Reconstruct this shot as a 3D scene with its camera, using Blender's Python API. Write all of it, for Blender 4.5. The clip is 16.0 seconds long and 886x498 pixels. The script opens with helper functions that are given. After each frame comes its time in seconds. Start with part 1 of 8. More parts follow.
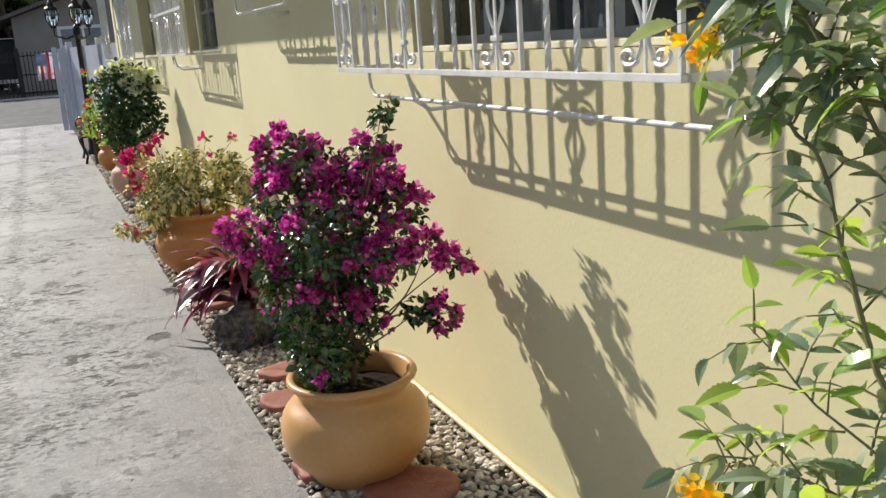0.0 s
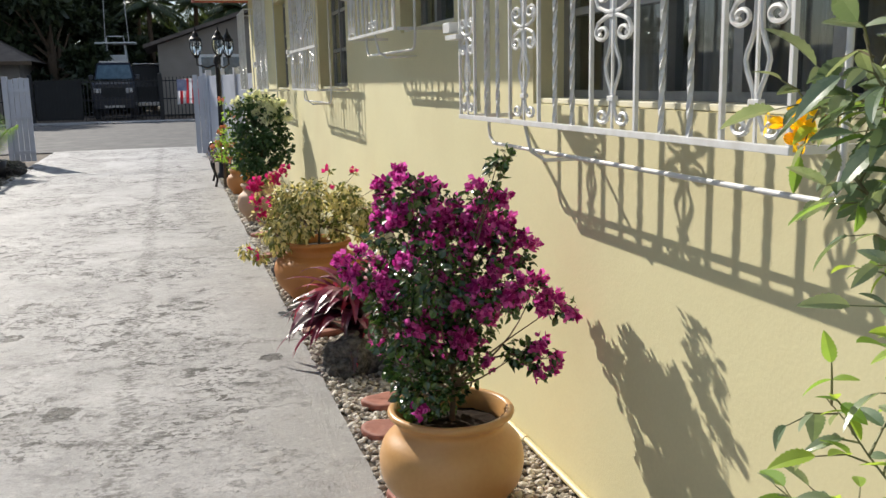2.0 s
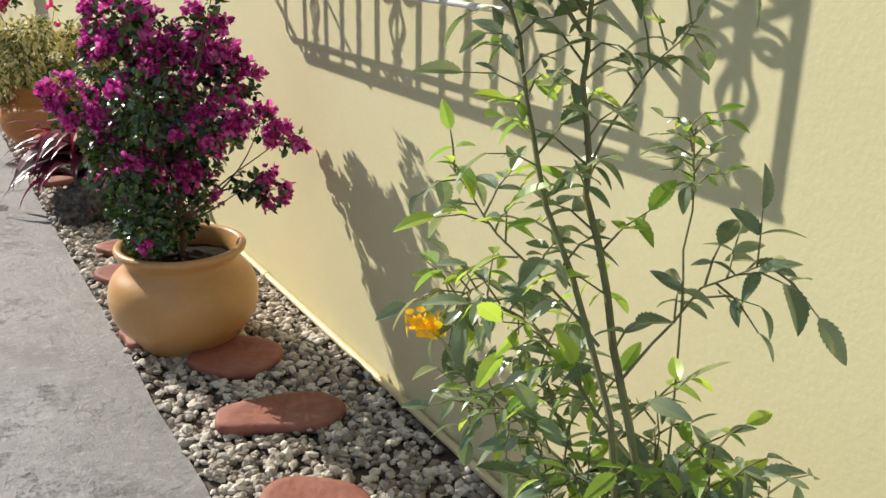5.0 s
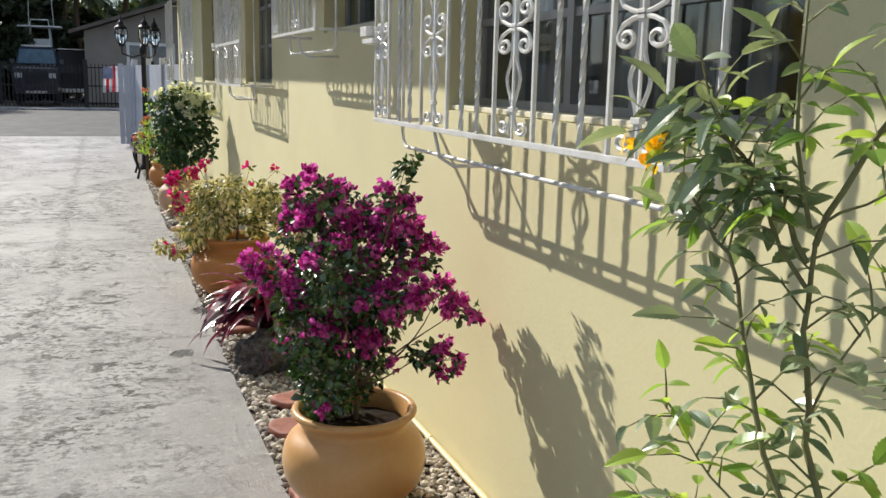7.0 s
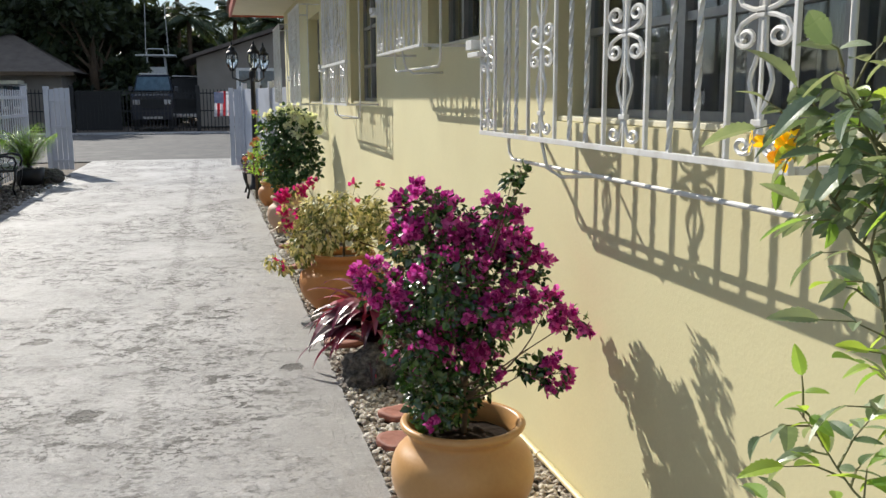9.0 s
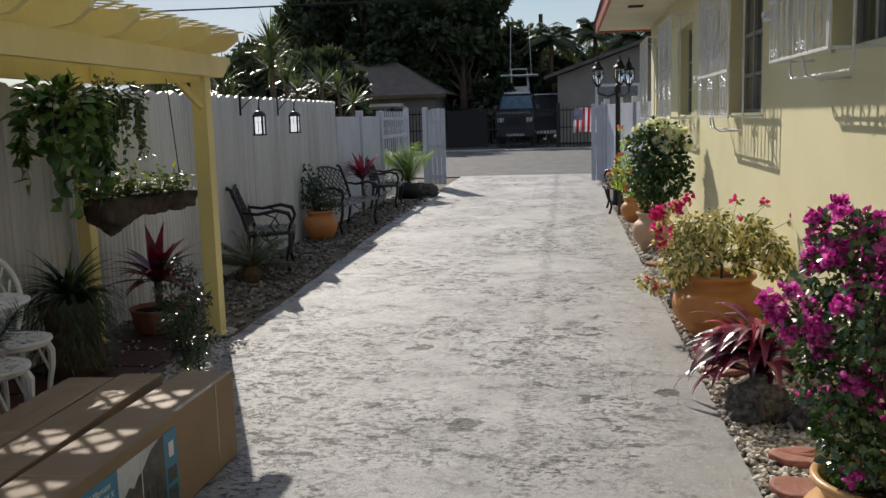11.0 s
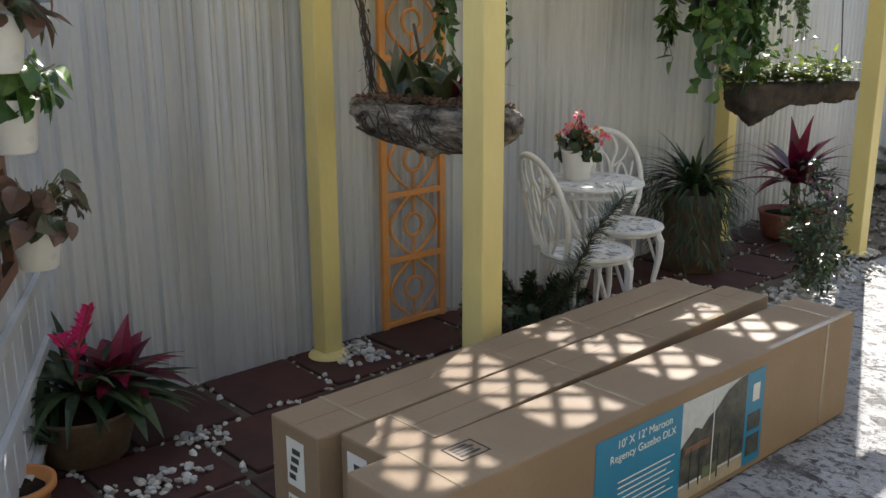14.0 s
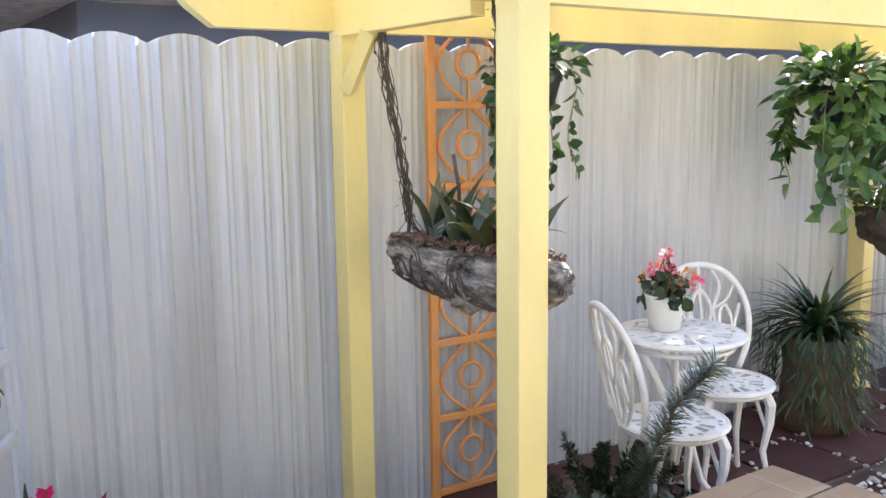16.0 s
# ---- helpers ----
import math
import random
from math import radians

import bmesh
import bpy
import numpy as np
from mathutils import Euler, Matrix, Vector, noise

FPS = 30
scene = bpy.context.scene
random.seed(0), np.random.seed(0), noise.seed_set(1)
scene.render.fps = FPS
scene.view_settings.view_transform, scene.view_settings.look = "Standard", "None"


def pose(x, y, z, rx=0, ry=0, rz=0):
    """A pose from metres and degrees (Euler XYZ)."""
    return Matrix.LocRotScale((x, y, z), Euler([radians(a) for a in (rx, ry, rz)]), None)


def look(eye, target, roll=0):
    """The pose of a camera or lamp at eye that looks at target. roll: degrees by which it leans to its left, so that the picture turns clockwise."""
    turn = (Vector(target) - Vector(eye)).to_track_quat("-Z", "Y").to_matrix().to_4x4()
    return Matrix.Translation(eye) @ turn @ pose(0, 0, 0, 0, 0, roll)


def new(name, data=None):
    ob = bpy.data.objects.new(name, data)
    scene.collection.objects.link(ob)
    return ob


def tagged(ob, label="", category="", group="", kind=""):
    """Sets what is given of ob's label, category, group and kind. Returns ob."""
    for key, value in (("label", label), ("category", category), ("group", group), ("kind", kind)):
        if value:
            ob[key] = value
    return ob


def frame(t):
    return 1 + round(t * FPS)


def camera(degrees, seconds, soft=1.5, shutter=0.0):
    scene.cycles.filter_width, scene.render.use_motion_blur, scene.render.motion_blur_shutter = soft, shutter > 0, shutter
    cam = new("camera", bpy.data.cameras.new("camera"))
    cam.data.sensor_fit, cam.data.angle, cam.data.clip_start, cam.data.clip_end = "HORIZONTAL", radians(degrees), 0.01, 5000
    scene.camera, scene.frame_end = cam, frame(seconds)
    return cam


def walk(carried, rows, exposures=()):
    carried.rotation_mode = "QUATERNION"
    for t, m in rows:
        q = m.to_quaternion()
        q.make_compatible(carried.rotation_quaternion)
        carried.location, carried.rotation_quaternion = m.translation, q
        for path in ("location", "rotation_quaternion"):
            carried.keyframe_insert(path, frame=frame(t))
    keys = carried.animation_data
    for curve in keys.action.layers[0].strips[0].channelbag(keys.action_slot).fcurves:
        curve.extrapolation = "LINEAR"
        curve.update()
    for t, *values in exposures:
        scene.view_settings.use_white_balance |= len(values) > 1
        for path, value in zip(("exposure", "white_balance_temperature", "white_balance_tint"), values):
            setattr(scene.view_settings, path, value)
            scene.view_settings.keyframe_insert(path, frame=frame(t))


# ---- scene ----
cam = camera(51.9, 16.0)
PATH = [
    (0, (0.217, 0.148, 1.503), (0.982, 1.938, 1.043), -3.9),
    (0.5, (0.226, 0.018, 1.481), (0.932, 1.812, 0.951), -4.0),
    (1, (0.18, -0.019, 1.519), (0.76, 1.841, 1.066), -2.7),
    (1.5, (0.172, 0.013, 1.536), (0.684, 1.907, 1.149), -1.4),
    (2, (0.189, 0.05, 1.54), (0.738, 1.938, 1.174), -1.2),
    (2.5, (0.223, 0.051, 1.525), (0.92, 1.879, 1.11), -1.7),
    (3, (0.255, 0.032, 1.476), (1.081, 1.756, 0.886), -1.5),
    (3.5, (0.277, -0.022, 1.43), (1.172, 1.616, 0.714), -0.9),
    (3.7, (0.297, -0.048, 1.421), (1.215, 1.55, 0.646), -0.8),
    (5.8, (0.329, -0.047, 1.502), (1.288, 1.642, 1.028), 2.4),
    (6, (0.316, -0.052, 1.521), (1.264, 1.658, 1.103), 2.8),
    (6.5, (0.297, -0.036, 1.543), (1.141, 1.738, 1.167), 2.4),
    (7, (0.248, -0.026, 1.557), (0.943, 1.814, 1.192), 1.3),
    (7.5, (0.236, -0.01, 1.555), (0.841, 1.866, 1.217), 0.6),
    (8, (0.239, -0.013, 1.554), (0.786, 1.885, 1.24), 0.1),
    (10.3, (0.143, 0.076, 1.513), (0.281, 2.04, 1.162), -1.6),
    (10.5, (0.118, 0.105, 1.522), (0.11, 2.078, 1.195), -1.7),
    (11, (0.09, 0.178, 1.528), (-0.179, 2.139, 1.244), -1.7),
    (11.5, (0.068, 0.215, 1.529), (-0.362, 2.149, 1.254), -1.1),
    (12, (0.023, 0.223, 1.528), (-0.55, 2.119, 1.251), -0.4),
    (12.5, (-0.028, 0.29, 1.505), (-0.751, 2.128, 1.192), 0.0),
    (13, (-0.018, 0.404, 1.526), (-1.002, 2.1, 1.13), 0.1),
    (13.5, (0.002, 0.58, 1.506), (-1.244, 2.067, 1.017), -0.5),
    (14, (-0.097, 0.825, 1.468), (-1.534, 2.124, 0.969), -0.2),
    (14.5, (-0.145, 1.106, 1.491), (-1.754, 2.163, 0.95), -1.5),
    (15, (-0.271, 1.258, 1.512), (-1.99, 2.159, 1.029), -2.4),
    (15.5, (-0.399, 1.386, 1.53), (-2.143, 2.293, 1.161), -1.9),
    (16, (-0.383, 1.483, 1.582), (-2.031, 2.574, 1.277), -0.7),
]
EXPOSURES = [
    (0.0, 0.2, 6450, 10), (3.7, 0.22, 6500, 10), (8.2, 0.22, 6400, 9), (10.3, 0.06, 6400, 10), (11.0, -0.14, 6550, 11), (12.5, -0.08, 6550, 11), (13.3, 0.32, 6400, 12),
    (14.0, 1.08, 6250, 11), (14.5, 1.32, 6500, 8), (15.0, 1.98, 7050, 10), (15.5, 2.06, 7250, 7), (16.0, 2.42, 5850, 18),
]
walk(cam, [(t, look(eye, target, roll)) for t, eye, target, roll in PATH], EXPOSURES)

# ---- world and sun ----
SUN_WAY = Vector((0.262, -0.613, -0.406)).normalized()
world = bpy.data.worlds.new("World")
scene.world = world
world.use_nodes = True
wn = world.node_tree
sky = wn.nodes.new("ShaderNodeTexSky")
sky.sky_type, sky.sun_disc = "NISHITA", False
sky.sun_elevation = math.asin(-SUN_WAY.z)
sky.sun_rotation = math.atan2(-SUN_WAY.x, -SUN_WAY.y)
sky.air_density, sky.dust_density, sky.ozone_density = 1.0, 0.4, 3.0
# thin broken cloud over the sky
tc = wn.nodes.new("ShaderNodeTexCoord")
cl = wn.nodes.new("ShaderNodeTexNoise")
cl.inputs["Scale"].default_value, cl.inputs["Detail"].default_value = 3.5, 8
ramp = wn.nodes.new("ShaderNodeValToRGB")
ramp.color_ramp.elements[0].position, ramp.color_ramp.elements[1].position = 0.42, 0.62
mixc = wn.nodes.new("ShaderNodeMix")
mixc.data_type = "RGBA"
mixc.inputs["B"].default_value = (8.0, 9.0, 10.4, 1)
wn.links.new(tc.outputs["Generated"], cl.inputs["Vector"])
wn.links.new(cl.outputs["Fac"], ramp.inputs["Fac"])
wn.links.new(ramp.outputs["Color"], mixc.inputs["Factor"])
wn.links.new(sky.outputs["Color"], mixc.inputs["A"])
wn.links.new(mixc.outputs["Result"], wn.nodes["Background"].inputs["Color"])
wn.nodes["Background"].inputs["Strength"].default_value = 0.077
sun = new("sun", bpy.data.lights.new("sun", "SUN"))
sun.data.energy, sun.data.angle, sun.data.color = 5.0, radians(0.4), (1.0, 0.93, 0.82)
sun.matrix_world = look(-20 * SUN_WAY, (0, 0, 0))


# ---- materials ----
def rgb(c):
    return (*c, 1.0)


def mat(name, a, b=None, rough=0.6, metal=0.0, scale=6.0, fine=60.0, bump=0.15, dirt=None, dirt_scale=1.2, spec=0.5,
        stretch=(1, 1, 1), random_mix=0.0, trans=0.0, wave=None):
    """A surface that varies between a and b at two scales, with fine relief; dirt: a third colour in soft patches."""
    m = bpy.data.materials.new(name)
    m.use_nodes = True
    nt = m.node_tree
    bs = nt.nodes["Principled BSDF"]
    b = b or tuple(c * 0.75 for c in a)
    co = nt.nodes.new("ShaderNodeTexCoord")
    mp = nt.nodes.new("ShaderNodeMapping")
    mp.inputs["Scale"].default_value = stretch
    nt.links.new(co.outputs["Object"], mp.inputs["Vector"])
    n1 = nt.nodes.new("ShaderNodeTexNoise")
    n1.inputs["Scale"].default_value, n1.inputs["Detail"].default_value = scale, 6
    n2 = nt.nodes.new("ShaderNodeTexNoise")
    n2.inputs["Scale"].default_value, n2.inputs["Detail"].default_value = fine, 4
    for n in (n1, n2):
        nt.links.new(mp.outputs["Vector"], n.inputs["Vector"])
    r = nt.nodes.new("ShaderNodeValToRGB")
    r.color_ramp.elements[0].position, r.color_ramp.elements[1].position = 0.3, 0.7
    r.color_ramp.elements[0].color, r.color_ramp.elements[1].color = rgb(a), rgb(b)
    fac = n1.outputs["Fac"]
    add = nt.nodes.new("ShaderNodeMath")
    add.operation = "MULTIPLY_ADD"
    add.inputs[1].default_value = 0.45
    nt.links.new(n2.outputs["Fac"], add.inputs[0])
    sub = nt.nodes.new("ShaderNodeMath")
    sub.operation = "SUBTRACT"
    sub.inputs[1].default_value = 0.225
    nt.links.new(fac, sub.inputs[0])
    nt.links.new(sub.outputs[0], add.inputs[2])
    fac = add.outputs[0]
    if random_mix:
        oi = nt.nodes.new("ShaderNodeObjectInfo")
        gi = nt.nodes.new("ShaderNodeNewGeometry")
        s1 = nt.nodes.new("ShaderNodeMath")
        s1.operation = "ADD"
        nt.links.new(oi.outputs["Random"], s1.inputs[0])
        nt.links.new(gi.outputs["Random Per Island"], s1.inputs[1])
        fr = nt.nodes.new("ShaderNodeMath")
        fr.operation = "FRACT"
        nt.links.new(s1.outputs[0], fr.inputs[0])
        s2 = nt.nodes.new("ShaderNodeMath")
        s2.operation = "SUBTRACT"
        s2.inputs[1].default_value = 0.5
        nt.links.new(fr.outputs[0], s2.inputs[0])
        s3 = nt.nodes.new("ShaderNodeMath")
        s3.operation = "MULTIPLY_ADD"
        s3.inputs[1].default_value = random_mix
        nt.links.new(s2.outputs[0], s3.inputs[0])
        nt.links.new(fac, s3.inputs[2])
        fac = s3.outputs[0]
    nt.links.new(fac, r.inputs["Fac"])
    col = r.outputs["Color"]
    if dirt:
        n3 = nt.nodes.new("ShaderNodeTexNoise")
        n3.inputs["Scale"].default_value, n3.inputs["Detail"].default_value = dirt_scale, 8
        nt.links.new(mp.outputs["Vector"], n3.inputs["Vector"])
        r3 = nt.nodes.new("ShaderNodeValToRGB")
        r3.color_ramp.elements[0].position, r3.color_ramp.elements[1].position = 0.5, 0.72
        mx = nt.nodes.new("ShaderNodeMix")
        mx.data_type = "RGBA"
        mx.inputs["B"].default_value = rgb(dirt)
        nt.links.new(n3.outputs["Fac"], r3.inputs["Fac"])
        nt.links.new(r3.outputs["Color"], mx.inputs["Factor"])
        nt.links.new(col, mx.inputs["A"])
        col = mx.outputs["Result"]
    nt.links.new(col, bs.inputs["Base Color"])
    rr = nt.nodes.new("ShaderNodeMapRange")
    rr.inputs["To Min"].default_value, rr.inputs["To Max"].default_value = max(rough - 0.12, 0.03), min(rough + 0.12, 1)
    nt.links.new(n1.outputs["Fac"], rr.inputs["Value"])
    nt.links.new(rr.outputs["Result"], bs.inputs["Roughness"])
    bs.inputs["Metallic"].default_value = metal
    bs.inputs["Specular IOR Level"].default_value = spec
    if bump:
        bp = nt.nodes.new("ShaderNodeBump")
        bp.inputs["Strength"].default_value, bp.inputs["Distance"].default_value = bump, 0.01
        nt.links.new(add.outputs[0], bp.inputs["Height"])
        nt.links.new(bp.outputs["Normal"], bs.inputs["Normal"])
    if trans:
        tr = nt.nodes.new("ShaderNodeBsdfTranslucent")
        # light that passes a leaf comes out brighter and yellower than what it reflects
        vm = nt.nodes.new("ShaderNodeVectorMath")
        vm.operation = "MULTIPLY"
        vm.inputs[1].default_value = (1.8, 1.7, 1.0) if a[1] > a[2] and a[1] > 0.6 * a[0] else (1.25, 1.25, 1.4)
        nt.links.new(col, vm.inputs[0])
        nt.links.new(vm.outputs["Vector"], tr.inputs["Color"])
        ms = nt.nodes.new("ShaderNodeMixShader")
        ms.inputs["Fac"].default_value = trans
        out = nt.nodes["Material Output"]
        nt.links.new(bs.outputs[0], ms.inputs[1])
        nt.links.new(tr.outputs[0], ms.inputs[2])
        nt.links.new(ms.outputs[0], out.inputs["Surface"])
    return m


def glass(name, tint=(0.9, 0.95, 0.95), rough=0.02):
    m = bpy.data.materials.new(name)
    m.use_nodes = True
    nt = m.node_tree
    bs = nt.nodes["Principled BSDF"]
    bs.inputs["Base Color"].default_value = rgb(tint)
    bs.inputs["Roughness"].default_value = rough
    bs.inputs["Transmission Weight"].default_value = 1.0
    bs.inputs["IOR"].default_value = 1.45
    return m


M_STUCCO = mat("yellow_stucco", (0.765, 0.71, 0.43), (0.70, 0.645, 0.385), rough=0.75, scale=0.9, fine=90, bump=0.14, dirt=(0.66, 0.585, 0.345), dirt_scale=0.6)


def concrete():
    """Worn concrete: mottled tone, trowel marks, scuffed pits in patches."""
    m = bpy.data.materials.new("worn_concrete")
    m.use_nodes = True
    nt = m.node_tree
    N, K = nt.nodes.new, nt.links.new
    bs = nt.nodes["Principled BSDF"]
    co = N("ShaderNodeTexCoord").outputs["Object"]

    def tex(scale, detail=6, stretch=(1, 1, 1), rough=0.6, turn=0.0):
        mp = N("ShaderNodeMapping")
        mp.inputs["Scale"].default_value, mp.inputs["Rotation"].default_value = stretch, (0, 0, turn)
        K(co, mp.inputs["Vector"])
        t = N("ShaderNodeTexNoise")
        t.inputs["Scale"].default_value, t.inputs["Detail"].default_value, t.inputs["Roughness"].default_value = scale, detail, rough
        K(mp.outputs["Vector"], t.inputs["Vector"])
        return t.outputs["Fac"]

    def span(x, lo, hi):
        r = N("ShaderNodeMapRange")
        r.interpolation_type = "SMOOTHSTEP"
        r.inputs["From Min"].default_value, r.inputs["From Max"].default_value = lo, hi
        K(x, r.inputs["Value"])
        return r.outputs["Result"]

    def calc(op, a, b):
        n = N("ShaderNodeMath")
        n.operation = op
        for i, v in enumerate((a, b)):
            if isinstance(v, (int, float)):
                n.inputs[i].default_value = v
            else:
                K(v, n.inputs[i])
        return n.outputs[0]

    def blend(f, a, b):
        x = N("ShaderNodeMix")
        x.data_type = "RGBA"
        K(f, x.inputs["Factor"])
        for key, v in (("A", a), ("B", b)):
            if isinstance(v, tuple):
                x.inputs[key].default_value = rgb(v)
            else:
                K(v, x.inputs[key])
        return x.outputs["Result"]

    tone = span(tex(0.9, 8, rough=0.62), 0.3, 0.7)
    grain = tex(70, 6, rough=0.8)
    sx = N("ShaderNodeSeparateXYZ")
    K(co, sx.inputs[0])
    # the strip along the gravel was trowelled smooth
    strip = span(calc("ADD", sx.outputs["X"], calc("MULTIPLY", calc("SUBTRACT", tex(2.2, 6), 0.5), 0.6)), 0.30, 0.75)
    open_ = calc("SUBTRACT", 1.0, calc("MULTIPLY", strip, 0.75))
    patch = span(tex(0.85, 7, (1, 0.7, 1), 0.72), 0.44, 0.56)
    worn = tex(9.0, 8, (0.75, 1.0, 1), 0.62, 0.5)
    fleck = tex(34, 6, (0.7, 1.0, 1), 0.68, 0.2)
    pits = calc("MULTIPLY", span(worn, 0.567, 0.583), calc("ADD", calc("MULTIPLY", patch, 0.85), 0.15))
    small = calc("MULTIPLY", span(fleck, 0.555, 0.585), calc("ADD", calc("MULTIPLY", patch, 0.85), 0.15))
    ridge = calc("ABSOLUTE", calc("SUBTRACT", tex(6.5, 7, (0.8, 1.0, 1), 0.66, 1.1), 0.5), 0.0)
    broken = calc("MULTIPLY", calc("SUBTRACT", 1.0, span(ridge, 0.006, 0.017)), calc("MULTIPLY", span(tex(5, 5), 0.44, 0.54), calc("ADD", calc("MULTIPLY", patch, 0.8), 0.2)))
    mottle = tex(2.6, 10, (1.0, 0.8, 1), 0.68, 0.3)
    strokes = tex(7.0, 5, (3.6, 0.55, 1), 0.6, 0.9)
    def spot(x, y, r):
        """A chipped, stained patch round a point of the slab."""
        d = N("ShaderNodeVectorMath")
        d.operation = "DISTANCE"
        d.inputs[1].default_value = (x, y, 0)
        K(co, d.inputs[0])
        ragged = calc("ADD", d.outputs["Value"], calc("MULTIPLY", calc("SUBTRACT", tex(9, 8), 0.5), r * 2.4))
        return calc("SUBTRACT", 1.0, span(ragged, r * 0.6, r * 0.85))

    def seam(axis, at, wide):
        """A ragged dirty line across or along the slab."""
        off = calc("ABSOLUTE", calc("ADD", calc("SUBTRACT", sx.outputs[axis], at), calc("MULTIPLY", calc("SUBTRACT", tex(2.6, 7), 0.5), 0.35)), 0.0)
        return calc("SUBTRACT", 1.0, span(off, wide * 0.2, wide))

    chips = calc("MAXIMUM", calc("MAXIMUM", spot(0.645, 5.14, 0.09), spot(-0.44, 4.55, 0.12)), calc("MAXIMUM", spot(0.60, 2.05, 0.05), spot(-0.9, 6.1, 0.10)))
    chips = calc("MULTIPLY", chips, span(tex(30, 6), 0.32, 0.5))
    dirty = calc("MULTIPLY", calc("MAXIMUM", calc("MAXIMUM", seam("X", -0.12, 0.10), seam("Y", 5.45, 0.06)), calc("MULTIPLY", seam("Y", 9.0, 0.08), 0.8)), span(fleck, 0.42, 0.58))
    pits = calc("MAXIMUM", calc("MULTIPLY", pits, open_), chips)
    small = calc("MAXIMUM", calc("MULTIPLY", small, open_), calc("MULTIPLY", broken, open_))
    col = blend(tone, (0.45, 0.443, 0.45), (0.332, 0.327, 0.331))
    col = blend(calc("MULTIPLY", span(mottle, 0.53, 0.66), 0.48), col, (0.17, 0.165, 0.162))
    col = blend(calc("MULTIPLY", span(mottle, 0.46, 0.34), 0.55), col, (0.535, 0.525, 0.53))
    col = blend(calc("MULTIPLY", strip, 0.55), col, (0.27, 0.262, 0.25))
    col = blend(calc("MULTIPLY", span(grain, 0.40, 0.72), 0.4), col, (0.16, 0.155, 0.15))
    col = blend(calc("MULTIPLY", span(strokes, 0.55, 0.72), calc("MULTIPLY", strip, 0.35)), col, (0.19, 0.185, 0.175))
    col = blend(calc("MULTIPLY", dirty, 0.75), col, (0.12, 0.115, 0.11))
    col = blend(calc("MULTIPLY", span(fleck, 0.43, 0.37), 0.3), col, (0.60, 0.585, 0.57))
    col = blend(calc("MULTIPLY", small, 0.85), col, (0.085, 0.081, 0.076))
    col = blend(calc("MULTIPLY", pits, 0.95), col, (0.065, 0.061, 0.057))
    K(col, bs.inputs["Base Color"])
    bs.inputs["Roughness"].default_value = 0.62
    bs.inputs["Specular IOR Level"].default_value = 0.35
    relief = calc("ADD", calc("MULTIPLY", grain, 0.4), calc("ADD", calc("MULTIPLY", calc("MULTIPLY", strokes, strip), 0.4), calc("MULTIPLY", worn, 0.45)))
    hgt = calc("SUBTRACT", relief, calc("ADD", calc("MULTIPLY", pits, 0.8), calc("MULTIPLY", small, 0.5)))
    bp = N("ShaderNodeBump")
    bp.inputs["Strength"].default_value, bp.inputs["Distance"].default_value = 0.9, 0.018
    K(hgt, bp.inputs["Height"])
    K(bp.outputs["Normal"], bs.inputs["Normal"])
    return m


M_CONCRETE = concrete()
M_ASPHALT = mat("asphalt", (0.075, 0.075, 0.08), (0.05, 0.05, 0.055), rough=0.85, scale=3, fine=120, bump=0.4, dirt=(0.10, 0.10, 0.10))
M_SOIL = mat("dry_soil", (0.13, 0.10, 0.075), (0.08, 0.062, 0.045), rough=0.95, scale=8, fine=80, bump=0.6)
M_WHITE = mat("white_paint", (0.80, 0.80, 0.78), (0.74, 0.74, 0.72), rough=0.4, scale=3, fine=40, bump=0.05)
# white sheet; its blue-grey shade is put into the base colour, dirt on top
M_FENCE = mat("white_fence_shade_tinted", (0.575, 0.595, 0.63), (0.50, 0.52, 0.555), rough=0.45, scale=1.5, fine=25, bump=0.06, dirt=(0.42, 0.43, 0.445), dirt_scale=1.4, stretch=(3, 3, 0.35))
M_YELLOW = mat("yellow_pergola_paint", (0.82, 0.70, 0.30), (0.76, 0.64, 0.26), rough=0.45, scale=2.5, fine=50, bump=0.1, dirt=(0.66, 0.54, 0.25), dirt_scale=1.5, stretch=(1, 1, 0.4))
M_SOFFIT = mat("cream_soffit", (0.78, 0.74, 0.58), (0.72, 0.68, 0.52), rough=0.7, scale=2)
M_FASCIA = mat("red_fascia_paint", (0.40, 0.09, 0.05), (0.33, 0.07, 0.04), rough=0.5)
M_ROOFTILE = mat("roof_tile", (0.30, 0.24, 0.20), (0.22, 0.18, 0.15), rough=0.8, scale=3)
M_CARD = mat("cardboard", (0.285, 0.20, 0.126), (0.24, 0.168, 0.104), rough=0.7, scale=2.5, fine=70, bump=0.08, dirt=(0.23, 0.158, 0.096), dirt_scale=1.2)
# room surfaces coloured almost black so that the interior looks unlit
M_DARKROOM = mat("dimmed_room_colour", (0.10, 0.095, 0.085), (0.08, 0.075, 0.07), rough=0.9)
# red pavers, with the corner's shade put into a darker base colour
M_PAVER = mat("red_paver_shade_darkened", (0.07, 0.022, 0.019), (0.045, 0.015, 0.0135), rough=0.7, scale=6, fine=70, bump=0.3, dirt=(0.042, 0.019, 0.017), random_mix=0.5)


# ---- shape helpers ----
def part(name, bm, material, parent=None, label="", smooth=False):
    """Link a bmesh as one mesh object, under a thing or part if given."""
    me = bpy.data.meshes.new(name)
    bmesh.ops.recalc_face_normals(bm, faces=bm.faces)
    if smooth:
        for f in bm.faces:
            f.smooth = True
    bm.to_mesh(me)
    bm.free()
    ms = material if isinstance(material, (list, tuple)) else [material]
    for m in ms:
        me.materials.append(m)
    ob = new(name, me)
    if parent:
        ob.parent = parent
    if label:
        ob["label"] = label
    return ob


